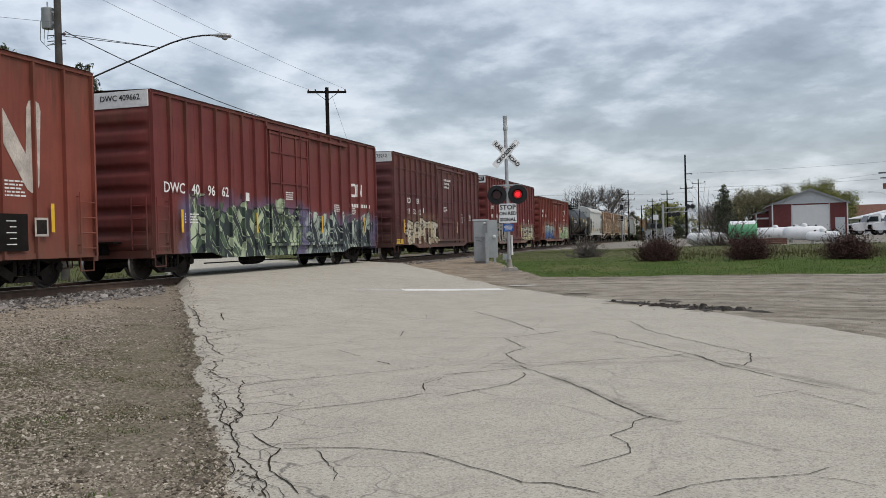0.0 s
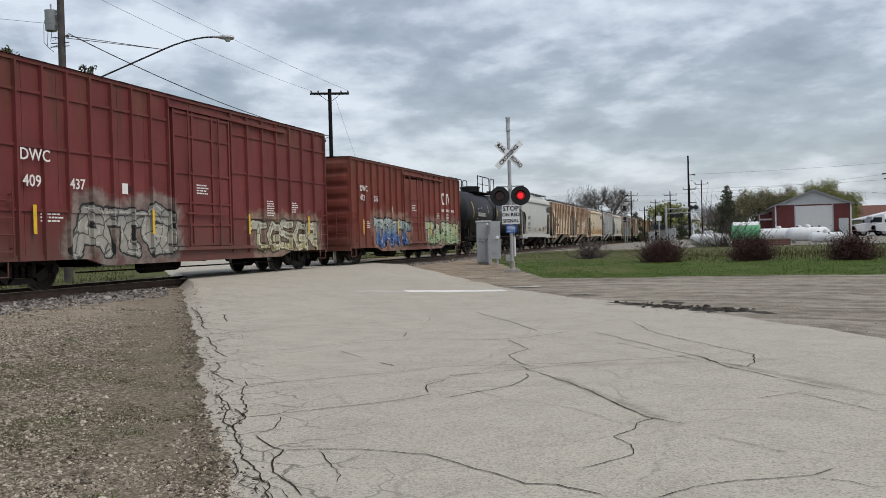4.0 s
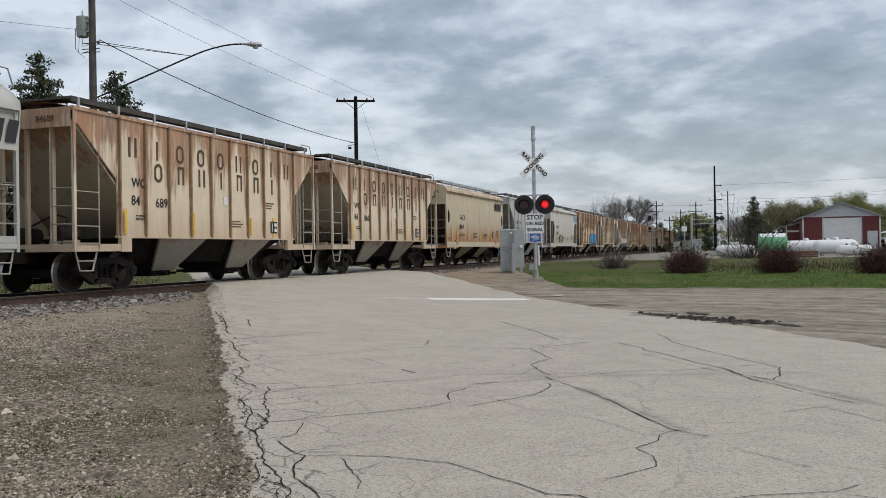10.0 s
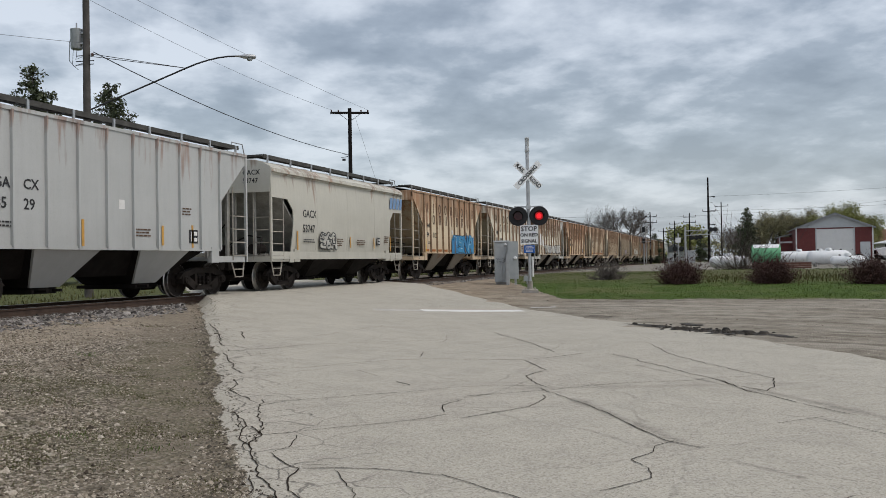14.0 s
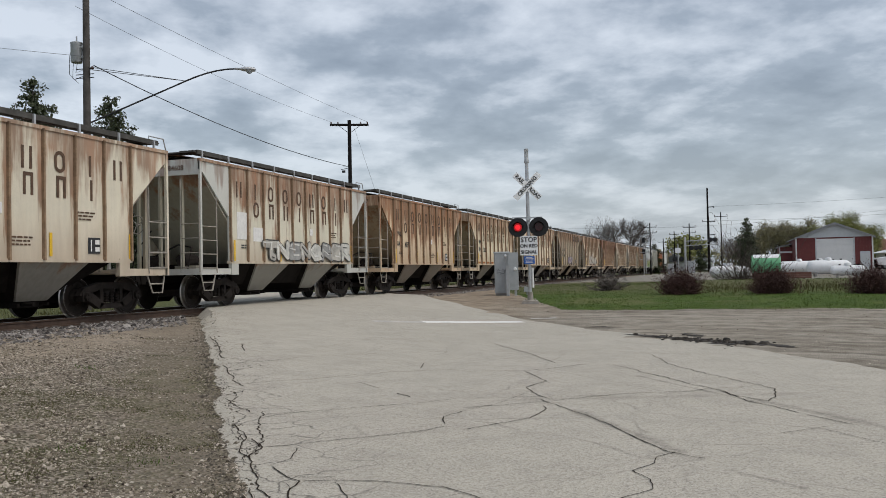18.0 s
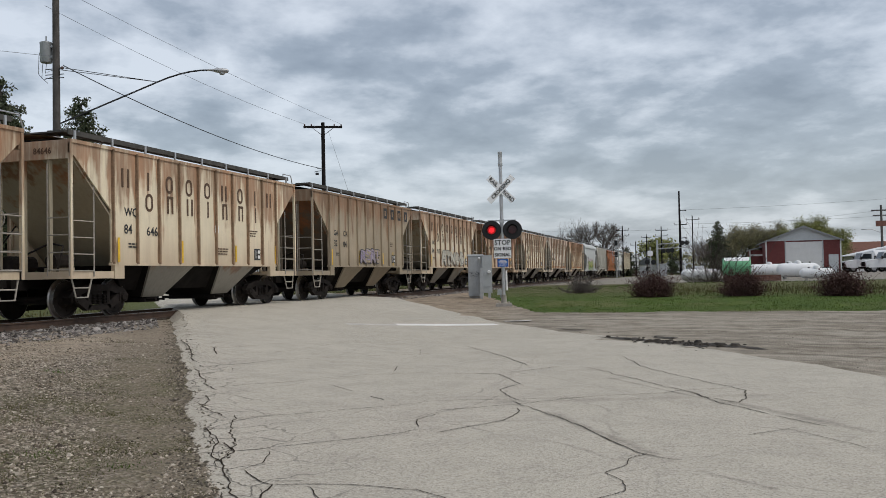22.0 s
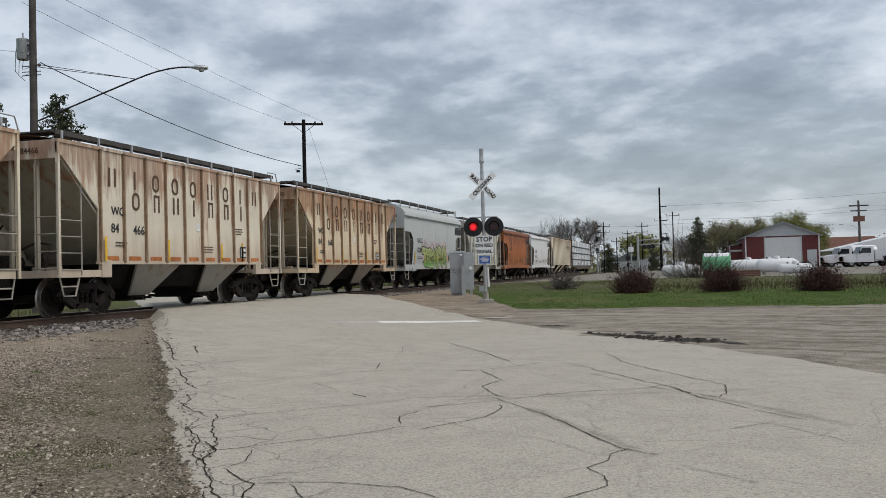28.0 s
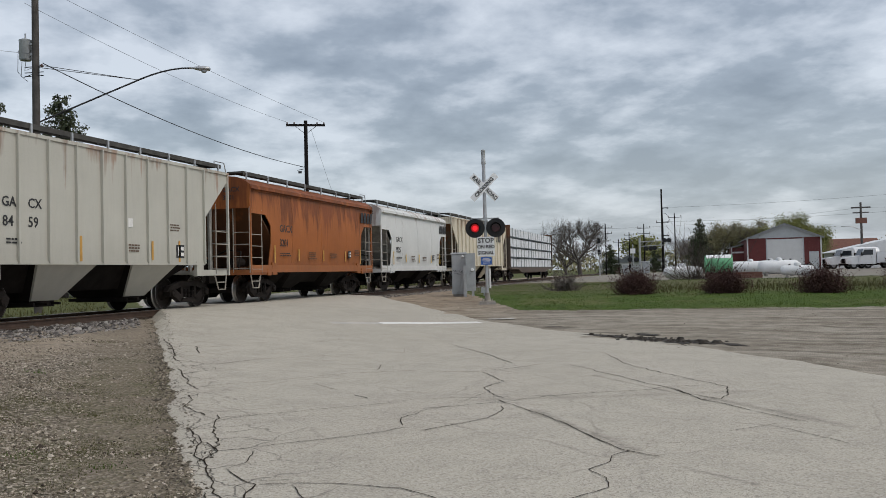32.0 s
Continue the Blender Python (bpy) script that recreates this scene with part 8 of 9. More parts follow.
    for k, (a, b, s) in enumerate((((-40, 150, 9.6), (24.6, 140, 9.5), 1.6), ((24.6, 140, 9.5), (70, 150, 12), 0.8), ((-3, 130, 10.0), (70, 118, 13.5), 1.2), ((-3, 130, 8.0), (70, 118, 11.5), 1.4))):
        wire("distant_power_line", "thin distant overhead power lines", a, b, s, 0.013, "wirefar", 24)


# ---------------------------------------------------------------- plants
def branch_out(rng, g, twigs, p, d, length, r, depth, up, stop=0.02):
    """A limb that bends and forks."""
    n = 3
    q = p
    for i in range(n):
        d2 = (d + Vector((rng.gauss(0, 0.16), rng.gauss(0, 0.16), rng.gauss(0, 0.10) + up * 0.10))).normalized()
        e = q + d2 * (length / n)
        ra, rb = r * (1 - 0.28 * i / n), r * (1 - 0.28 * (i + 1) / n)
        if r > 0.025:
            g.tube(q, e, ra, 6 if r > 0.08 else 4, rb, False)
        else:
            twigs.append((q, e, ra))
        q, d = e, d2
        if depth > 0 and i > 0:
            side = d.cross(Vector((rng.gauss(0, 1), rng.gauss(0, 1), rng.gauss(0, 1)))).normalized()
            branch_out(rng, g, twigs, q, (d + side * rng.uniform(0.6, 1.1)).normalized(), length * rng.uniform(0.55, 0.78), r * 0.55, depth - 1, up)
    if depth > 0:
        for _ in range(2):
            side = d.cross(Vector((rng.gauss(0, 1), rng.gauss(0, 1), rng.gauss(0, 1)))).normalized()
            branch_out(rng, g, twigs, q, (d + side * rng.uniform(0.3, 0.7)).normalized(), length * rng.uniform(0.6, 0.85), r * 0.62, depth - 1, up)


def twig_mesh(name, twigs, mat, thick=1.0):
    V, F = [], []
    for a, b, r in twigs:
        w = (b - a).normalized()
        u = w.orthogonal().normalized() * r * thick
        s = w.cross(u)
        k = len(V)
        for p, q in ((a, 1.0), (b, 0.6)):
            V += [p + u * q, p + (s * 0.87 - u * 0.5) * q, p + (-s * 0.87 - u * 0.5) * q]
        F += [(k, k + 1, k + 4, k + 3), (k + 1, k + 2, k + 5, k + 4), (k + 2, k, k + 3, k + 5)]
    me = bpy.data.meshes.new(name)
    me.from_pydata([tuple(v) for v in V], [], F)
    me.materials.append(mat)
    return me


def leaves_at(name, centres, size, mat, seed, spread, per):
    rng = np.random.RandomState(seed)
    C = np.repeat(np.array([tuple(c) for c in centres]), per, 0)
    n = len(C)
    C = C + rng.normal(0, spread, (n, 3))
    A = rng.normal(0, 1, (n, 3))
    A /= np.linalg.norm(A, axis=1)[:, None]
    B = np.cross(A, rng.normal(0, 1, (n, 3)))
    B /= np.linalg.norm(B, axis=1)[:, None] + 1e-9
    S = (size * rng.lognormal(0, 0.35, n))[:, None]
    V = np.stack([C - A * S, C + B * S * 0.6, C + A * S, C - B * S * 0.6], 1).reshape(-1, 3)
    me = bpy.data.meshes.new(name)
    me.from_pydata(V.tolist(), [], (np.arange(n * 4).reshape(n, 4)).tolist())
    me.materials.append(mat)
    return me


def broad_tree(x, y, h, r, seed, label, depth=4, leaf=None, leaf_size=0.16, per=3, spread=0.35, thick=1.0, stems=1, twig="twig", group="", spreadout=0.75):
    rng = random.Random(seed)
    z = terrain(x, y)
    t = thing("tree", label, "tree", pose(x, y, z), group)
    g, tw = Geo(), []
    for _ in range(stems):
        d = Vector((rng.gauss(0, 0.08), rng.gauss(0, 0.08), 1)).normalized()
        g.tube((0, 0, -0.3), tuple(d * h * 0.16), r * 1.25, 10, r * 0.95, False)
        p = d * h * 0.16
        g.tube(tuple(p), tuple(p + d * h * 0.16), r * 0.95, 8, r * 0.75, False)
        q = p + d * h * 0.16
        for k in range(6):
            a = 2 * math.pi * (k + rng.random() * 0.6) / 6
            out = Vector((math.cos(a) * spreadout, math.sin(a) * spreadout, rng.uniform(0.55, 1.3))).normalized()
            branch_out(rng, g, tw, p.lerp(q, rng.uniform(0.2, 1)), out, h * rng.uniform(0.26, 0.34), r * 0.5, depth, 0.7)
    part("trunk", g, M["bark"], t, "grey trunk and limbs")
    tagged(part("bare_crown", twig_mesh("bare_crown", tw, M[twig], thick), None, t, "fine bare twigs"), kind="stuff")
    if leaf:
        ends = [b for a, b, _ in tw]
        rng.shuffle(ends)
        part("crown", leaves_at("crown", ends[:2600], leaf_size, M[leaf], seed, spread, per), None, t, "fresh spring leaves")
    return t


def spruce(x, y, top, width, seed, label, gap=0.25, start=0.1):
    rng = random.Random(seed)
    z = terrain(x, y)
    h = top - z
    t = thing("spruce_tree", label, "tree", pose(x, y, z))
    part("trunk", Geo().tube((0, 0, -0.3), (0, 0, h * 0.97), width * 0.05 + 0.06, 8, 0.03), M["bark"], t)
    cent, tw = [], []
    layers = int(h * 3.2)
    for i in range(layers):
        f = i / layers
        zz = h * (start + (1 - start) * f)
        R = width * (1 - f) ** 0.68 * rng.uniform(0.75, 1.1) + 0.12
        n = max(4, int(9 * (1 - f) + 5))
        for k in range(n):
            if rng.random() < gap:
                continue
            a = rng.uniform(0, 6.28)
            rr = R * rng.uniform(0.55, 1.15)
            tip = Vector((math.cos(a) * rr, math.sin(a) * rr, zz - 0.10 * rr + rng.uniform(-0.1, 0.25)))
            tw.append((Vector((0, 0, zz)), tip, 0.03))
            m = max(2, int(rr / 0.16))
            for j in range(m):
                cent.append(Vector((0, 0, zz)).lerp(tip, (j + 1) / m))
    tagged(part("branchwork", twig_mesh("branchwork", tw, M["bark"]), None, t), kind="stuff")
    part("crown", leaves_at("crown", cent, 0.085, M["needles"], seed, 0.10, 9), None, t, "dark green needle sprays")
    return t


def bush(x, y, w, h, seed, label, mat="redtwig", n=560, stray=0.3):
    rng = random.Random(seed)
    z = ground_z(x, y)
    t = thing("bush", label, "bush", pose(x, y, z), "bare bushes on the lawn")
    tw = []
    for k in range(n):
        a, e = rng.uniform(0, 6.28), rng.uniform(0.15, 1.45)
        b = Vector((rng.gauss(0, w * 0.16), rng.gauss(0, w * 0.12), 0))
        d = Vector((math.cos(a) * math.cos(e), math.sin(a) * math.cos(e), math.sin(e)))
        L = rng.uniform(0.55, 1.0) * (w * 0.42 * math.cos(e) + h * math.sin(e)) * (1 + (stray if rng.random() < 0.12 else 0))
        p = b
        m = 3
        for i in range(m):
            q = p + (d + Vector((rng.gauss(0, 0.22), rng.gauss(0, 0.22), rng.gauss(0, 0.15)))).normalized() * (L / m)
            tw.append((p, q, 0.011 * (1 - i / 4)))
            if rng.random() < 0.75:
                s = q + Vector((rng.gauss(0, 0.13), rng.gauss(0, 0.13), rng.uniform(0, 0.22)))
                tw.append((q, s, 0.006))
            p = q
    tagged(part("brush", twig_mesh("brush", tw, M[mat], 1.0 if mat == "redtwig" else 1.7), None, t, "dense dark bare stems"), kind="stuff")
    if mat == "redtwig":
        part("bud_cover", leaves_at("bud_cover", [b for a, b, r in tw[::2]], 0.026, M["redtwig"], seed, 0.05, 3), None, t, "small dark red buds")
    return t


def make_plants():
    bush(-1.95, 36.2, 1.5, 0.88, 1, "dark red-brown bare bush on the lawn")
    bush(1.45, 36.4, 1.6, 0.8, 2, "dark red-brown bare bush on the lawn")
    bush(4.85, 35.6, 1.6, 0.84, 3, "dark red-brown bare bush on the lawn")
    bush(-5.4, 40.5, 1.5, 0.85, 4, "thin grey bare bush on the lawn", "twig", 150)
    bush(0.6, 52.0, 3.0, 3.1, 5, "tall bare shrub with upright thin stems", "shrubtwig", 120, 0.35)
    bush(8.4, 37.5, 1.8, 0.8, 6, "dark red-brown bare bush on the lawn")
    spruce(-42.0, 45.4, 14.4, 5.0, 3, "dark green spruce behind the track", 0.10)
    spruce(-42.5, 53.6, 14.8, 5.2, 5, "dark green spruce behind the track", 0.10)
    spruce(-46.0, 42.0, 12.6, 4.0, 9, "dark green spruce behind the track", 0.35)
    spruce(1.8, 120, 7.8, 1.95, 7, "small dark green spruce by the road", 0.15)
    broad_tree(-17.4, 152, 8.6, 0.34, 11, "large bare deciduous tree beside the track", 5, thick=0.9, spreadout=1.2)
    broad_tree(-21.5, 165, 5.6, 0.26, 12, "large bare deciduous tree beside the track", 4, thick=1.1)
    broad_tree(15.2, 150, 7.0, 0.30, 13, "deciduous tree with yellow-green spring leaves", 4, "budding", 0.075, 20, 0.40, 1.0, spreadout=0.9)
    broad_tree(18.6, 152, 6.3, 0.28, 14, "deciduous tree with yellow-green spring leaves", 4, "budding", 0.075, 20, 0.40, 1.0, spreadout=0.9)
    broad_tree(11.0, 156, 6.6, 0.26, 15, "budding deciduous tree with thin leaves", 4, "budgrey", 0.07, 9, 0.36, 1.5)
    broad_tree(6.4, 160, 6.9, 0.26, 16, "budding deciduous tree with thin leaves", 4, "budgrey", 0.07, 9, 0.36, 1.6)
    broad_tree(3.4, 158, 5.2, 0.2, 17, "budding deciduous tree with thin leaves", 4, "budgrey", 0.09, 4, 0.45, 1.5)
    broad_tree(-0.6, 135, 4.6, 0.12, 18, "small bare tree beside the far road", 4, thick=1.2)
    broad_tree(0.9, 128, 4.2, 0.12, 19, "small bare tree beside the far road", 4, thick=1.2)
    broad_tree(-9.6, 205, 7.5, 0.2, 20, "distant yellow-green budding tree", 3, "budding", 0.25, 3, 0.5, 2.0)
    broad_tree(44, 170, 9, 0.3, 21, "bare deciduous tree behind the white building", 4, thick=1.6)
    spruce(-14.2, 175, 6.2, 2.4, 22, "dark evergreen by the far crossing", 0.1, 0.02)
    spruce(-4.9, 150, 4.4, 1.6, 24, "dark evergreen by the far crossing", 0.1, 0.02)
    # far woods along the horizon
    rng = random.Random(31)
    cent, tw = [], []
    for k in range(420):
        x = rng.uniform(-170, 260)
        y = 300 + rng.uniform(0, 90) + abs(x) * 0.2
        h = rng.uniform(4, 9)
        for _ in range(9):
            cent.append((x + rng.gauss(0, 1.8), y + rng.gauss(0, 1.8), 0.6 + h * rng.random() ** 0.7))
        tw.append((Vector((x, y, 0)), Vector((x + rng.gauss(0, 0.5), y, 0.6 + h)), 0.12))
    tagged(new("far_woods", leaves_at("far_woods", cent, 0.55, M["budgrey"], 8, 0.9, 4)), "hazy far line of budding trees", "woods", kind="stuff")
    tagged(new("far_trunks", twig_mesh("far_trunks", tw, M["bark"])), "thin trunks of the far woods", "woods", kind="stuff")
    # dry weeds and rubble at the edge of the lawn
    pts = []
    while len(pts) < 4200:
        x, y = rng.uniform(-3, 10), rng.gauss(40, 2.0)
        pts.append((x, y, ground_z(x, y) - 0.01))
    blades("lawn_edge_weeds", "brown dry weeds along the raised lawn edge", pts, 0.13, 0.012, M["drygrass"], 15)


# ---------------------------------------------------------------- tanks, buildings and vehicles
def propane_tank(x, y, L, R, turn, label, group="propane tanks", mat="tankwhite", domes=True):
    z = ground_z(x, y) if y < 100 else terrain(x, y)
    t = thing("storage_tank", label, "storage tank", pose(x, y, z, 0, 0, turn), group)
    prof = [(0.02, -L / 2), (R * 0.5, -L / 2 + R * 0.13), (R * 0.85, -L / 2 + R * 0.42), (R, -L / 2 + R * 0.85), (R, L / 2 - R * 0.85), (R * 0.85, L / 2 - R * 0.42), (R * 0.5, L / 2 - R * 0.13), (0.02, L / 2)]
    part("shell", Geo().lathe(prof, 26, Matrix.Translation((0, 0, R + 0.16)), "x"), M[mat], t, shade=True)
    for s in (-1, 1):
        part("foot", Geo().box(s * L * 0.3 - 0.08, s * L * 0.3 + 0.08, -R * 0.7, R * 0.7, -0.05, 0.32), M["concrete"], t)
    if domes:
        part("valve_dome", Geo().lathe([(0.22, 2 * R + 0.10), (0.22, 2 * R + 0.26), (0.16, 2 * R + 0.34), (0.02, 2 * R + 0.36)], 14), M[mat], t, shade=True)
        for lx in (-L * 0.25, L * 0.25):
            part("lifting_lug", Geo().box(lx, lx + 0.12, -0.03, 0.03, 2 * R + 0.12, 2 * R + 0.25), M["under"], t)
    return t


def make_yard():
    propane_tank(-0.2, 58.5, 2.5, 0.38, 8, "white propane tank lying on the grass")
    propane_tank(6.7, 71, 3.1, 0.52, 4, "long white propane tank in the yard")
    propane_tank(5.5, 83, 4.0, 0.50, 4, "long white propane tank in the yard")
    propane_tank(7.15, 63.5, 2.2, 0.33, -4, "small white propane tank on the grass")
    propane_tank(7.6, 88, 4.2, 0.5, 0, "long white propane tank in the yard")
    propane_tank(8.75, 71.5, 1.0, 0.36, 10, "small dark upright-domed tank", mat="under", domes=False)
    z = ground_z(2.4, 72)
    t = thing("fuel_tank", "pale green fuel tank with white top on a stand", "storage tank", pose(2.4, 72, z))
    part("shell", Geo().lathe([(0.02, -1.06), (0.60, -1.04), (0.68, -0.98), (0.70, -0.9), (0.70, 0.9), (0.68, 0.98), (0.60, 1.04), (0.02, 1.06)], 28, Matrix.Translation((0, 0, 1.02)), "x"), M["tankgreen"], t, shade=True)
    rows = [[(x, 0.712 * math.cos(a), 1.02 + 0.712 * math.sin(a)) for a in [radians(38 + 104 * k / 12) for k in range(13)]] for x in (-0.92, 0, 0.92)]
    part("white_top", Geo().sheet(rows), M["tankwhite"], t, "white painted top", shade=True)
    for k in (-0.6, 0.05, 0.6):
        part("fitting", Geo().box(k, k + 0.14, -0.08, 0.08, 1.68, 1.84), M["under"], t)
    part("stand", Geo().box(-0.9, -0.7, -0.5, 0.5, -0.05, 0.45).box(0.7, 0.9, -0.5, 0.5, -0.05, 0.45), M["under"], t)
    w = thing("timber_wall", "low dark brown timber retaining wall", "wall", pose(3.2, 66, ground_z(3.2, 66)))
    for k in range(3):
        for i in range(2):
            part("timber", Geo().box(-1.95 + i * 1.95, -0.02 + i * 1.95, -0.1, 0.1, -0.04 + k * 0.15, 0.10 + k * 0.15, 0.01), M["roofbrown"], w)

    # the garage
    z = terrain(10.6, 106)
    g0 = thing("garage", "red metal garage with a white overhead door", "building", pose(10.6, 106, z))
    W, H, P, D = 3.86, 3.8, 5.25, 13.0
    dx0, dx1, dh = -1.78, 1.98, 3.58
    for x0, x1, nm in ((-W, dx0, "wall"), (dx1, W, "wall")):
        wpart = part(nm, Geo().box(x0, x1, 0, 0.15, 0, H), M["redwall"], g0, "dark red ribbed siding")
        n = int((x1 - x0) / 0.3)
        for k in range(n):
            part("rib", Geo().box(x0 + 0.1 + k * 0.3, x0 + 0.14 + k * 0.3, -0.02, 0.0, 0.02, H), M["redwall"], wpart)
    part("wall", Geo().box(dx0, dx1, 0, 0.15, dh, H), M["redwall"], g0)
    part("wall", Geo().box(-W, -W + 0.15, 0.15, D, 0, H), M["redwall"], g0)
    part("wall", Geo().box(W - 0.15, W, 0.15, D, 0, H), M["redwall"], g0)
    part("wall", Geo().box(-W, W, D, D + 0.15, 0, H), M["redwall"], g0)
    part("gable", Geo().plate([(-W, H), (W, H), (0.1, P)], "y", -0.02, 0.13), M["greygable"], g0, "light grey gable")
    part("gable", Geo().plate([(-W, H), (W, H), (0.1, P)], "y", D, D + 0.13), M["greygable"], g0)
    for s in (-1, 1):
        e = s * (W + 0.28)
        ez = H - 0.10
        rows = [[(0.1, -0.35, P + 0.10), (0.1, D + 0.3, P + 0.10)], [(e, -0.35, ez), (e, D + 0.3, ez)]]
        gg = Geo()
        gg.add([rows[0][0], rows[0][1], rows[1][1], rows[1][0]] + [(p[0], p[1], p[2] - 0.10) for p in (rows[0][0], rows[0][1], rows[1][1], rows[1][0])],
               [(0, 1, 2, 3), (7, 6, 5, 4), (0, 3, 7, 4), (1, 5, 6, 2), (2, 6, 7, 3), (0, 4, 5, 1)])
        part("roof", gg, M["roofgrey"], g0, "grey metal roof")
        part("fascia", Geo().plate([(0.1, P + 0.11), (e, ez + 0.01), (e, ez - 0.16), (0.1, P - 0.07)], "y", -0.40, -0.34), M["roofgrey"], g0)
        part("corner_trim", Geo().box(s * W - 0.07, s * W + 0.07, -0.05, 0.05, 0, H), M["whitewall"], g0)
    door = part("overhead_door", Geo().box(dx0, dx1, 0.03, 0.10, 0.0, dh), M["whitewall"], g0, "large white overhead door")
    for k in range(5):
        part("door_panel", Geo().box(dx0 + 0.04, dx1 - 0.04, 0.005, 0.03, 0.03 + k * dh / 5, (k + 1) * dh / 5 - 0.03), M["whitewall"], door)
    part("entry_door", Geo().box(W - 1.25, W - 0.25, -0.03, 0.03, 0.0, 2.1), M["greygable"], g0, "pale grey entry door")
    part("trim", Geo().box(dx0 - 0.12, dx0, -0.03, 0.04, 0, dh + 0.1).box(dx1, dx1 + 0.12, -0.03, 0.04, 0, dh + 0.1).box(-W, W, -0.05, 0.0, H - 0.08, H + 0.08), M["greygable"], g0)
    an = thing("shed_annex", "red shed annex with white trim beside the garage", "building", pose(5.9, 113, z))
    part("wall", Geo().box(-0.55, 1.1, 0, 6, 0, 2.9), M["redwall"], an)
    part("door", Geo().box(-0.3, 0.6, -0.05, 0.0, 0.0, 2.2), M["redwall"], an)
    part("trim", Geo().box(-0.62, -0.5, -0.06, 0.05, 0, 2.9).box(-0.62, 1.1, -0.06, 0.05, 2.2, 2.4), M["whitewall"], an)
    part("roof", Geo().plate([(-0.75, 2.85), (1.2, 3.3), (1.2, 3.42), (-0.75, 2.97)], "y", -0.3, 6.2), M["roofgrey"], an)
    # white building and brown-roofed house behind
    wb = thing("white_building", "long white sloping-roofed building behind the trucks", "building", pose(30, 132, 0.8))
    part("wall", Geo().box(-10, 14, 0, 12, 0, 2.4), M["whitewall"], wb)
    part("roof", Geo().plate([(-11, 2.2), (-3.0, 3.95), (14.5, 4.1), (14.5, 2.4), (-11, 2.15)], "y", -0.3, 12.3), M["tankwhite"], wb, "white sloping roof")
    hb = thing("brown_house", "low house with a brown shingle roof", "house", pose(25.5, 160, 0.8))
    part("wall", Geo().box(-4, 6, 0, 8, 0, 2.7), M["whitewall"], hb)
    gg = Geo()
    gg.add([(-4.6, -0.5, 2.5), (6.6, -0.5, 2.5), (6.6, 8.5, 2.5), (-4.6, 8.5, 2.5), (-3.6, 4, 4.85), (5.6, 4, 4.85)], [(0, 1, 5, 4), (1, 2, 5), (2, 3, 4, 5), (3, 0, 4), (3, 2, 1, 0)])
    part("roof", gg, M["roofbrown"], hb, "brown shingle roof")
    for x in (-2.5, 0.5, 3.2):
        part("window", Geo().box(x, x + 1.1, -0.04, 0.02, 1.0, 2.2), M["glassdark"], hb)
    for x, y, w2 in ((-12.5, 205, 5.0), (-16.5, 220, 6), (-7.2, 230, 5)):
        hs = thing("distant_house", "small pale distant house with a grey roof", "house", pose(x, y, 0.6), "distant houses")
        part("wall", Geo().box(-w2 / 2, w2 / 2, 0, 6, 0, 2.3), M["whitewall"], hs)
        part("roof", Geo().plate([(-w2 / 2 - 0.3, 2.2), (w2 / 2 + 0.3, 2.2), (0, 4.0)], "y", -0.3, 6.3), M["roofgrey"], hs)
        part("window", Geo().box(-0.5, 0.5, -0.04, 0.02, 0.9, 1.8), M["glassdark"], hs)


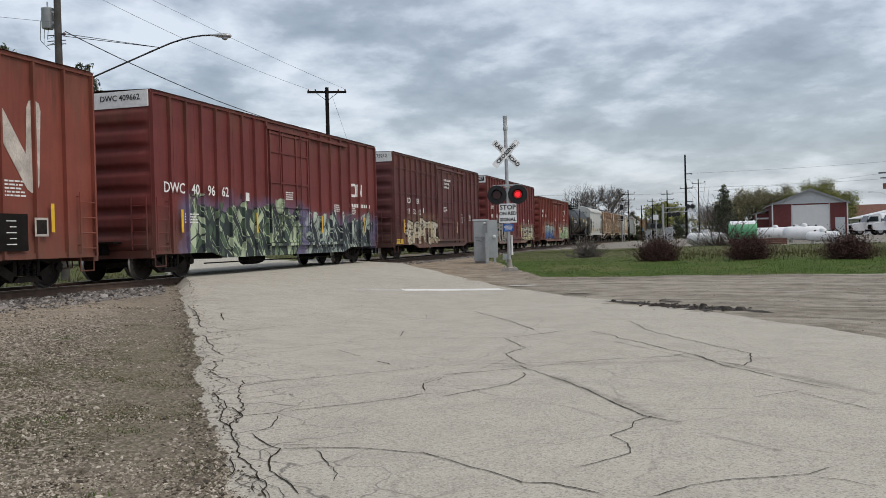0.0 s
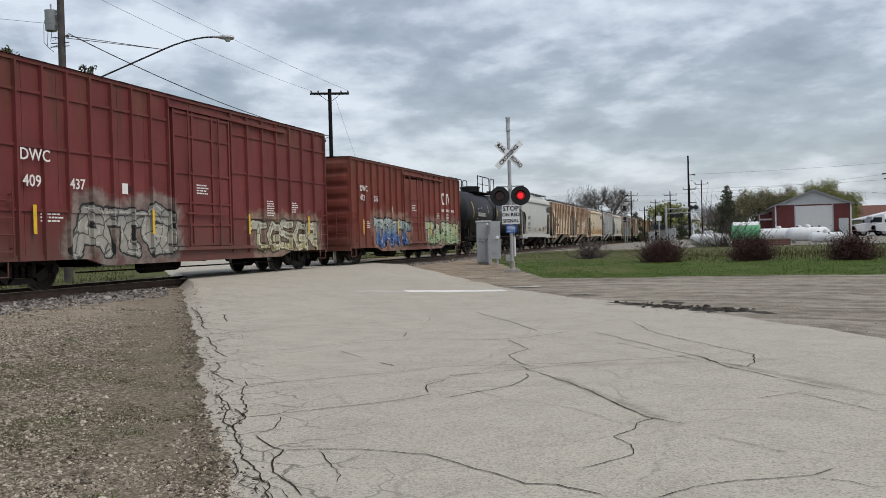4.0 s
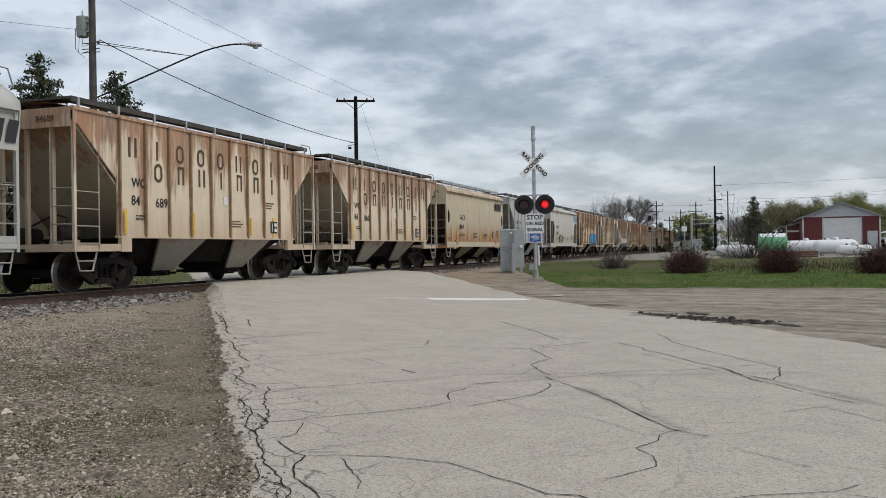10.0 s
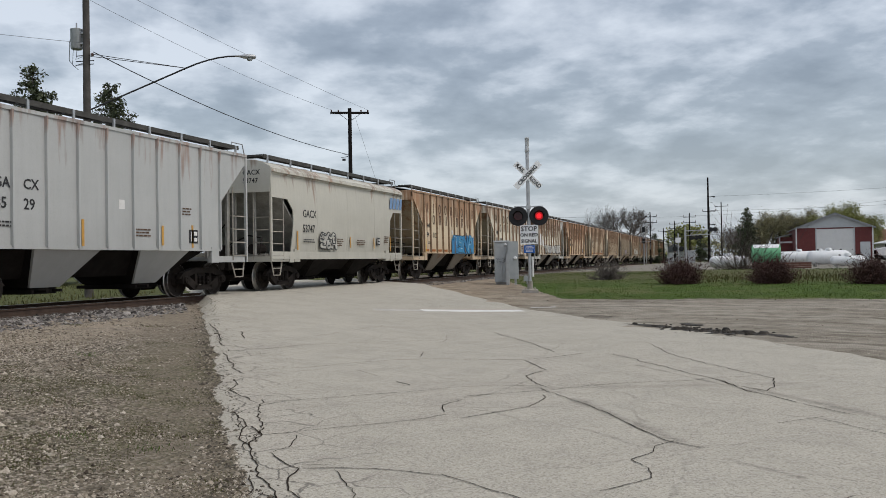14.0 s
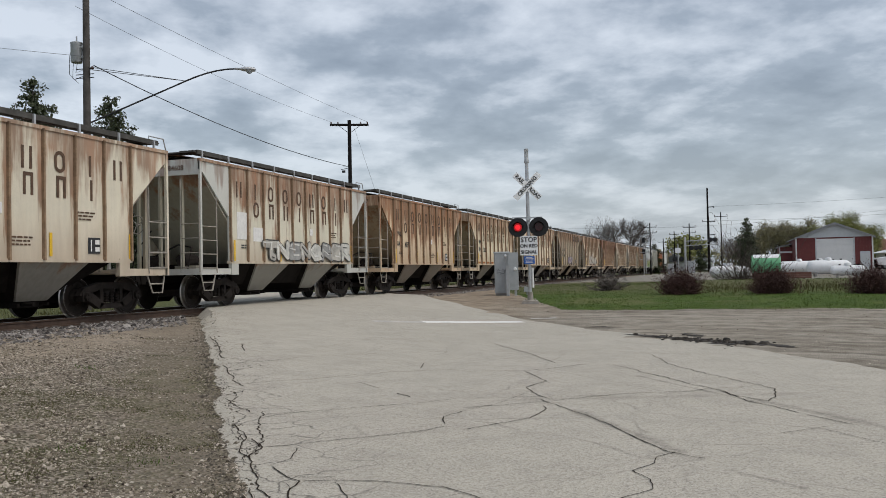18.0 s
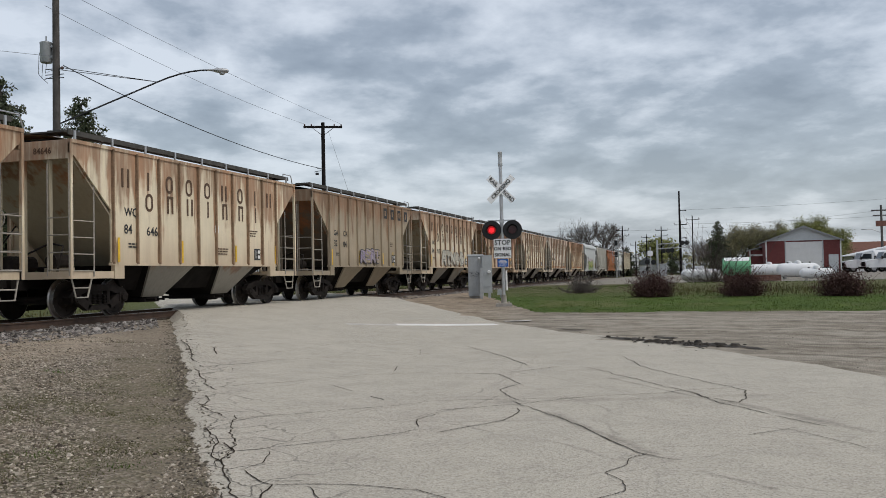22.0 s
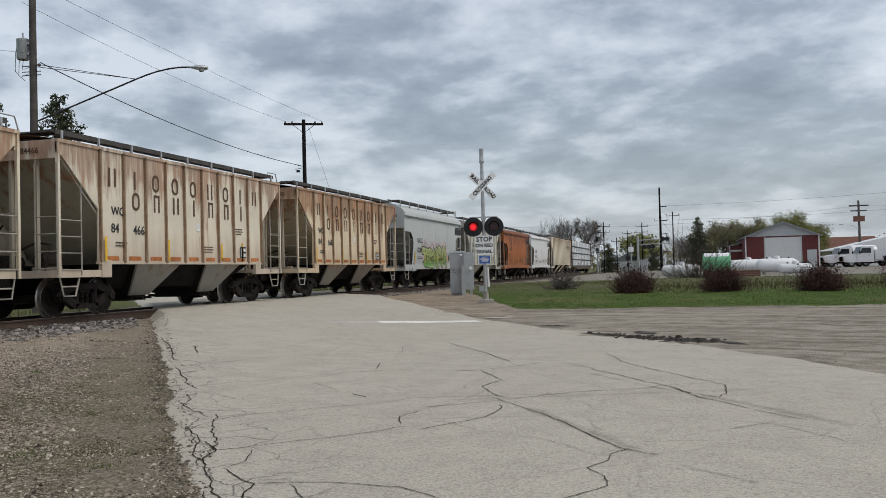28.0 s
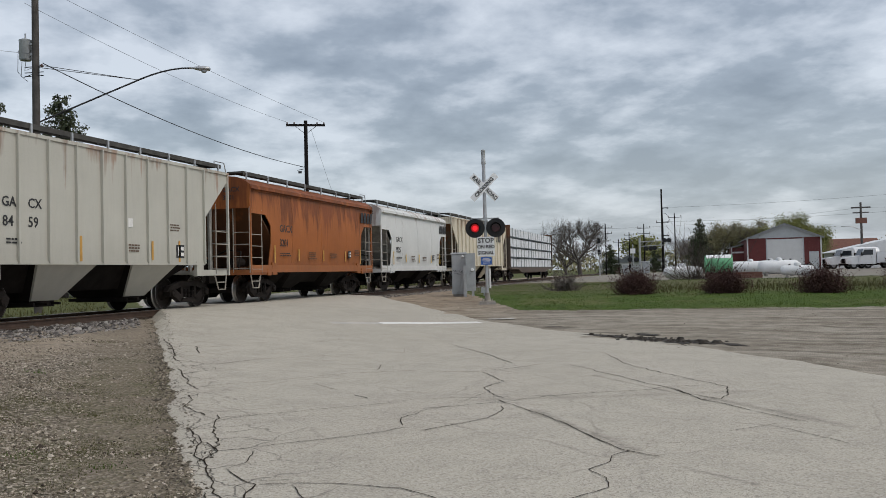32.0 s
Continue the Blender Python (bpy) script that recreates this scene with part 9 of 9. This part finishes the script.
def service_truck(x, y, turn, label, body="utility", scale=1.0):
    """A white truck whose nose points along -x."""
    z = terrain(x, y)
    t = thing("service_truck", label, "truck", pose(x, y, z, 0, 0, turn), "white service trucks")
    w = 1.05
    cab = part("cab", Geo().plate([(-1.0, 0.55), (0.9, 0.55), (0.9, 2.35), (-0.35, 2.35), (-0.75, 1.55), (-1.0, 1.5)], "y", -w, w), M["truckwhite"], t, "white truck cab")
    part("hood", Geo().plate([(-2.35, 0.6), (-1.0, 0.55), (-1.0, 1.52), (-2.2, 1.35), (-2.38, 1.1)], "y", -w * 0.92, w * 0.92), M["truckwhite"], t)
    part("grille", Geo().box(-2.42, -2.36, -0.55, 0.55, 0.72, 1.22), M["under"], t)
    part("bumper", Geo().box(-2.62, -2.4, -w, w, 0.42, 0.66), M["under"], t)
    for s in (-1, 1):
        part("headlight", Geo().box(-2.43, -2.34, s * 0.8 - 0.13, s * 0.8 + 0.13, 0.85, 1.08), M["galv"], t)
        part("side_window", Geo().plate([(-0.62, 1.60), (0.6, 1.60), (0.6, 2.2), (-0.35, 2.2)], "y", *sorted((s * (w - 0.01), s * (w + 0.012)))), M["glassdark"], cab)
        part("mirror", Geo().box(-0.75, -0.62, *sorted((s * (w + 0.08), s * (w + 0.22))), 1.5, 1.9), M["under"], t)
        part("door_handle", Geo().box(0.35, 0.5, *sorted((s * w, s * (w + 0.03))), 1.32, 1.37), M["under"], cab)
        part("fender", Geo().plate([(-2.1, 0.55), (-2.0, 0.98), (-1.2, 0.98), (-1.05, 0.55)], "y", *sorted((s * (w * 0.9), s * (w + 0.04)))), M["truckwhite"], t)
        for wx, dual in ((-1.55, 0), (2.5, 1)):
            wh = part("wheel", Geo().lathe([(0.15, -0.14), (0.42, -0.14), (0.48, -0.09), (0.48, 0.09), (0.42, 0.14), (0.15, 0.14)], 20, None, "y"), M["tyre"], t, at=pose(wx, s * (w - 0.12), 0.48))
            part("rim", Geo().lathe([(0.05, -0.16), (0.26, -0.15), (0.28, 0.15), (0.05, 0.16)], 14, None, "y"), M["rim"], wh)
    part("windscreen", Geo().plate([(-0.765, 1.60), (-0.40, 2.28), (-0.38, 2.26), (-0.74, 1.58)], "y", -0.9, 0.9), M["glassdark"], cab)
    part("chassis", Geo().box(-2.3, 4.0, -0.45, 0.45, 0.42, 0.62), M["under"], t)
    if body == "utility":
        b = part("utility_body", Geo().box(1.0, 4.0, -w, w, 0.7, 1.95, 0.02), M["truckwhite"], t, "white utility body")
        for s in (-1, 1):
            for k in range(3):
                part("locker_door", Geo().box(1.1 + k * 0.97, 1.98 + k * 0.97, *sorted((s * w, s * (w + 0.02))), 0.8 if k != 1 else 1.1, 1.85), M["truckwhite"], b)
    else:
        b = part("tank_body", Geo().lathe([(0.2, 1.0), (0.95, 1.1), (1.0, 1.4), (1.0, 3.8), (0.95, 4.0), (0.2, 4.1)], 24, Matrix.Translation((0, 0, 1.62)), "x"), M["truckwhite"], t, "white tank body", shade=True)
    part("mud_flap", Geo().box(3.1, 3.13, -w, -w + 0.3, 0.3, 0.7).box(3.1, 3.13, w - 0.3, w, 0.3, 0.7), M["tyre"], t)
    return t


def make_vehicles():
    service_truck(18.4, 117, 12, "white tank truck parked beside the garage", "tank")
    service_truck(20.0, 112.5, 8, "white medium service truck parked in the yard")
    service_truck(24.2, 109.5, 4, "white utility truck with lockers parked outside")
    service_truck(29.0, 114, 4, "white tank truck parked in the yard", "tank")


def make_far_crossing():
    """The next crossing down the line: signals on a gantry and masts."""
    z = terrain(-4.5, 120)
    g0 = thing("signal_gantry", "grey cantilever signal gantry with black flashers", "signal gantry", pose(-5.85, 120, z))
    part("post", Geo().tube((0, 0, -0.2), (0, 0, 4.7), 0.14, 10), M["galv"], g0)
    for dz in (3.55, 4.15):
        part("boom", Geo().tube((0, 0, dz), (4.0, 0, dz + 0.12), 0.06, 6), M["galv"], g0)
    for k in range(6):
        part("boom_brace", Geo().tube((0.6 * k, 0, 3.58), (0.6 * k + 0.6, 0, 4.2), 0.03, 5), M["galv"], g0)
    for x, zz in ((0.8, 3.25), (1.4, 3.25), (1.9, 3.3), (3.2, 4.25), (3.75, 4.25)):
        f = part("flasher", Geo().lathe([(0.05, -0.12), (0.30, -0.10), (0.30, -0.07), (0.12, 0.1)], 14, pose(x, 0, zz), "y"), M["lampblack"], g0)
    m = thing("far_signal_mast", "distant crossing signal mast with two black flashers", "crossing signal", pose(-6.2, 110, terrain(-6.2, 110)))
    part("mast", Geo().tube((0, 0, -0.2), (0, 0, 3.6), 0.07, 8), M["galv"], m)
    for x in (-0.38, 0.38):
        part("flasher", Geo().lathe([(0.05, -0.12), (0.30, -0.10), (0.30, -0.07), (0.12, 0.1)], 14, pose(x, 0, 1.75), "y"), M["lampblack"], m)
    part("sign", Geo().box(-0.3, 0.3, -0.1, -0.08, 2.5, 3.1), M["signwhite"], m)
    for x, y, w, h in ((-7.6, 118, 0.7, 1.2), (-5.1, 119, 0.9, 1.5)):
        c = thing("relay_cabinet", "small pale grey relay cabinet at the far crossing", "cabinet", pose(x, y, terrain(x, y)), "far cabinets")
        part("body", Geo().box(-w / 2, w / 2, -0.4, 0.4, -0.05, h), M["galvpaint"], c)
        part("roof_cap", Geo().box(-w / 2 - 0.06, w / 2 + 0.06, -0.46, 0.46, h, h + 0.08), M["whitewall"], c)
    s = thing("far_signal_bridge", "silver trackside signal mast with ladder platforms", "railway signal", pose(-11.9, 128, terrain(-11.9, 128)))
    part("mast", Geo().tube((0, 0, -0.2), (0, 0, 5.2), 0.10, 8), M["galv"], s)
    g = Geo()
    ladder(g, 0.3, -0.2, 0.2, 0.2, 4.4, 12, 0.03)
    part("ladder", g, M["galv"], s)
    for k in (2.2, 3.2, 4.4):
        part("platform", Geo().box(-0.5, 0.9, -0.4, 0.4, k, k + 0.06).tube((-0.5, -0.4, k), (-0.5, -0.4, k + 0.8), 0.03, 5).tube((0.9, -0.4, k), (0.9, -0.4, k + 0.8), 0.03, 5), M["galv"], s)
    for k in (3.0, 4.6):
        part("signal_head", Geo().box(-0.2, 0.2, -0.3, -0.1, k, k + 0.7), M["lampblack"], s)
    # a paved far cross street
    g = Geo()
    g.sheet([[(x, y, terrain(x, y) + 0.02) for x in np.linspace(-40, 60, 30)] for y in (122.5, 127.5)])
    tagged(new("far_street", g.mesh("far_street", M["road"])), "distant paved cross street", "road", kind="structure")


make_signal()
make_cabinets()
make_poles()
make_plants()
make_yard()
make_vehicles()
make_far_crossing()

motions()
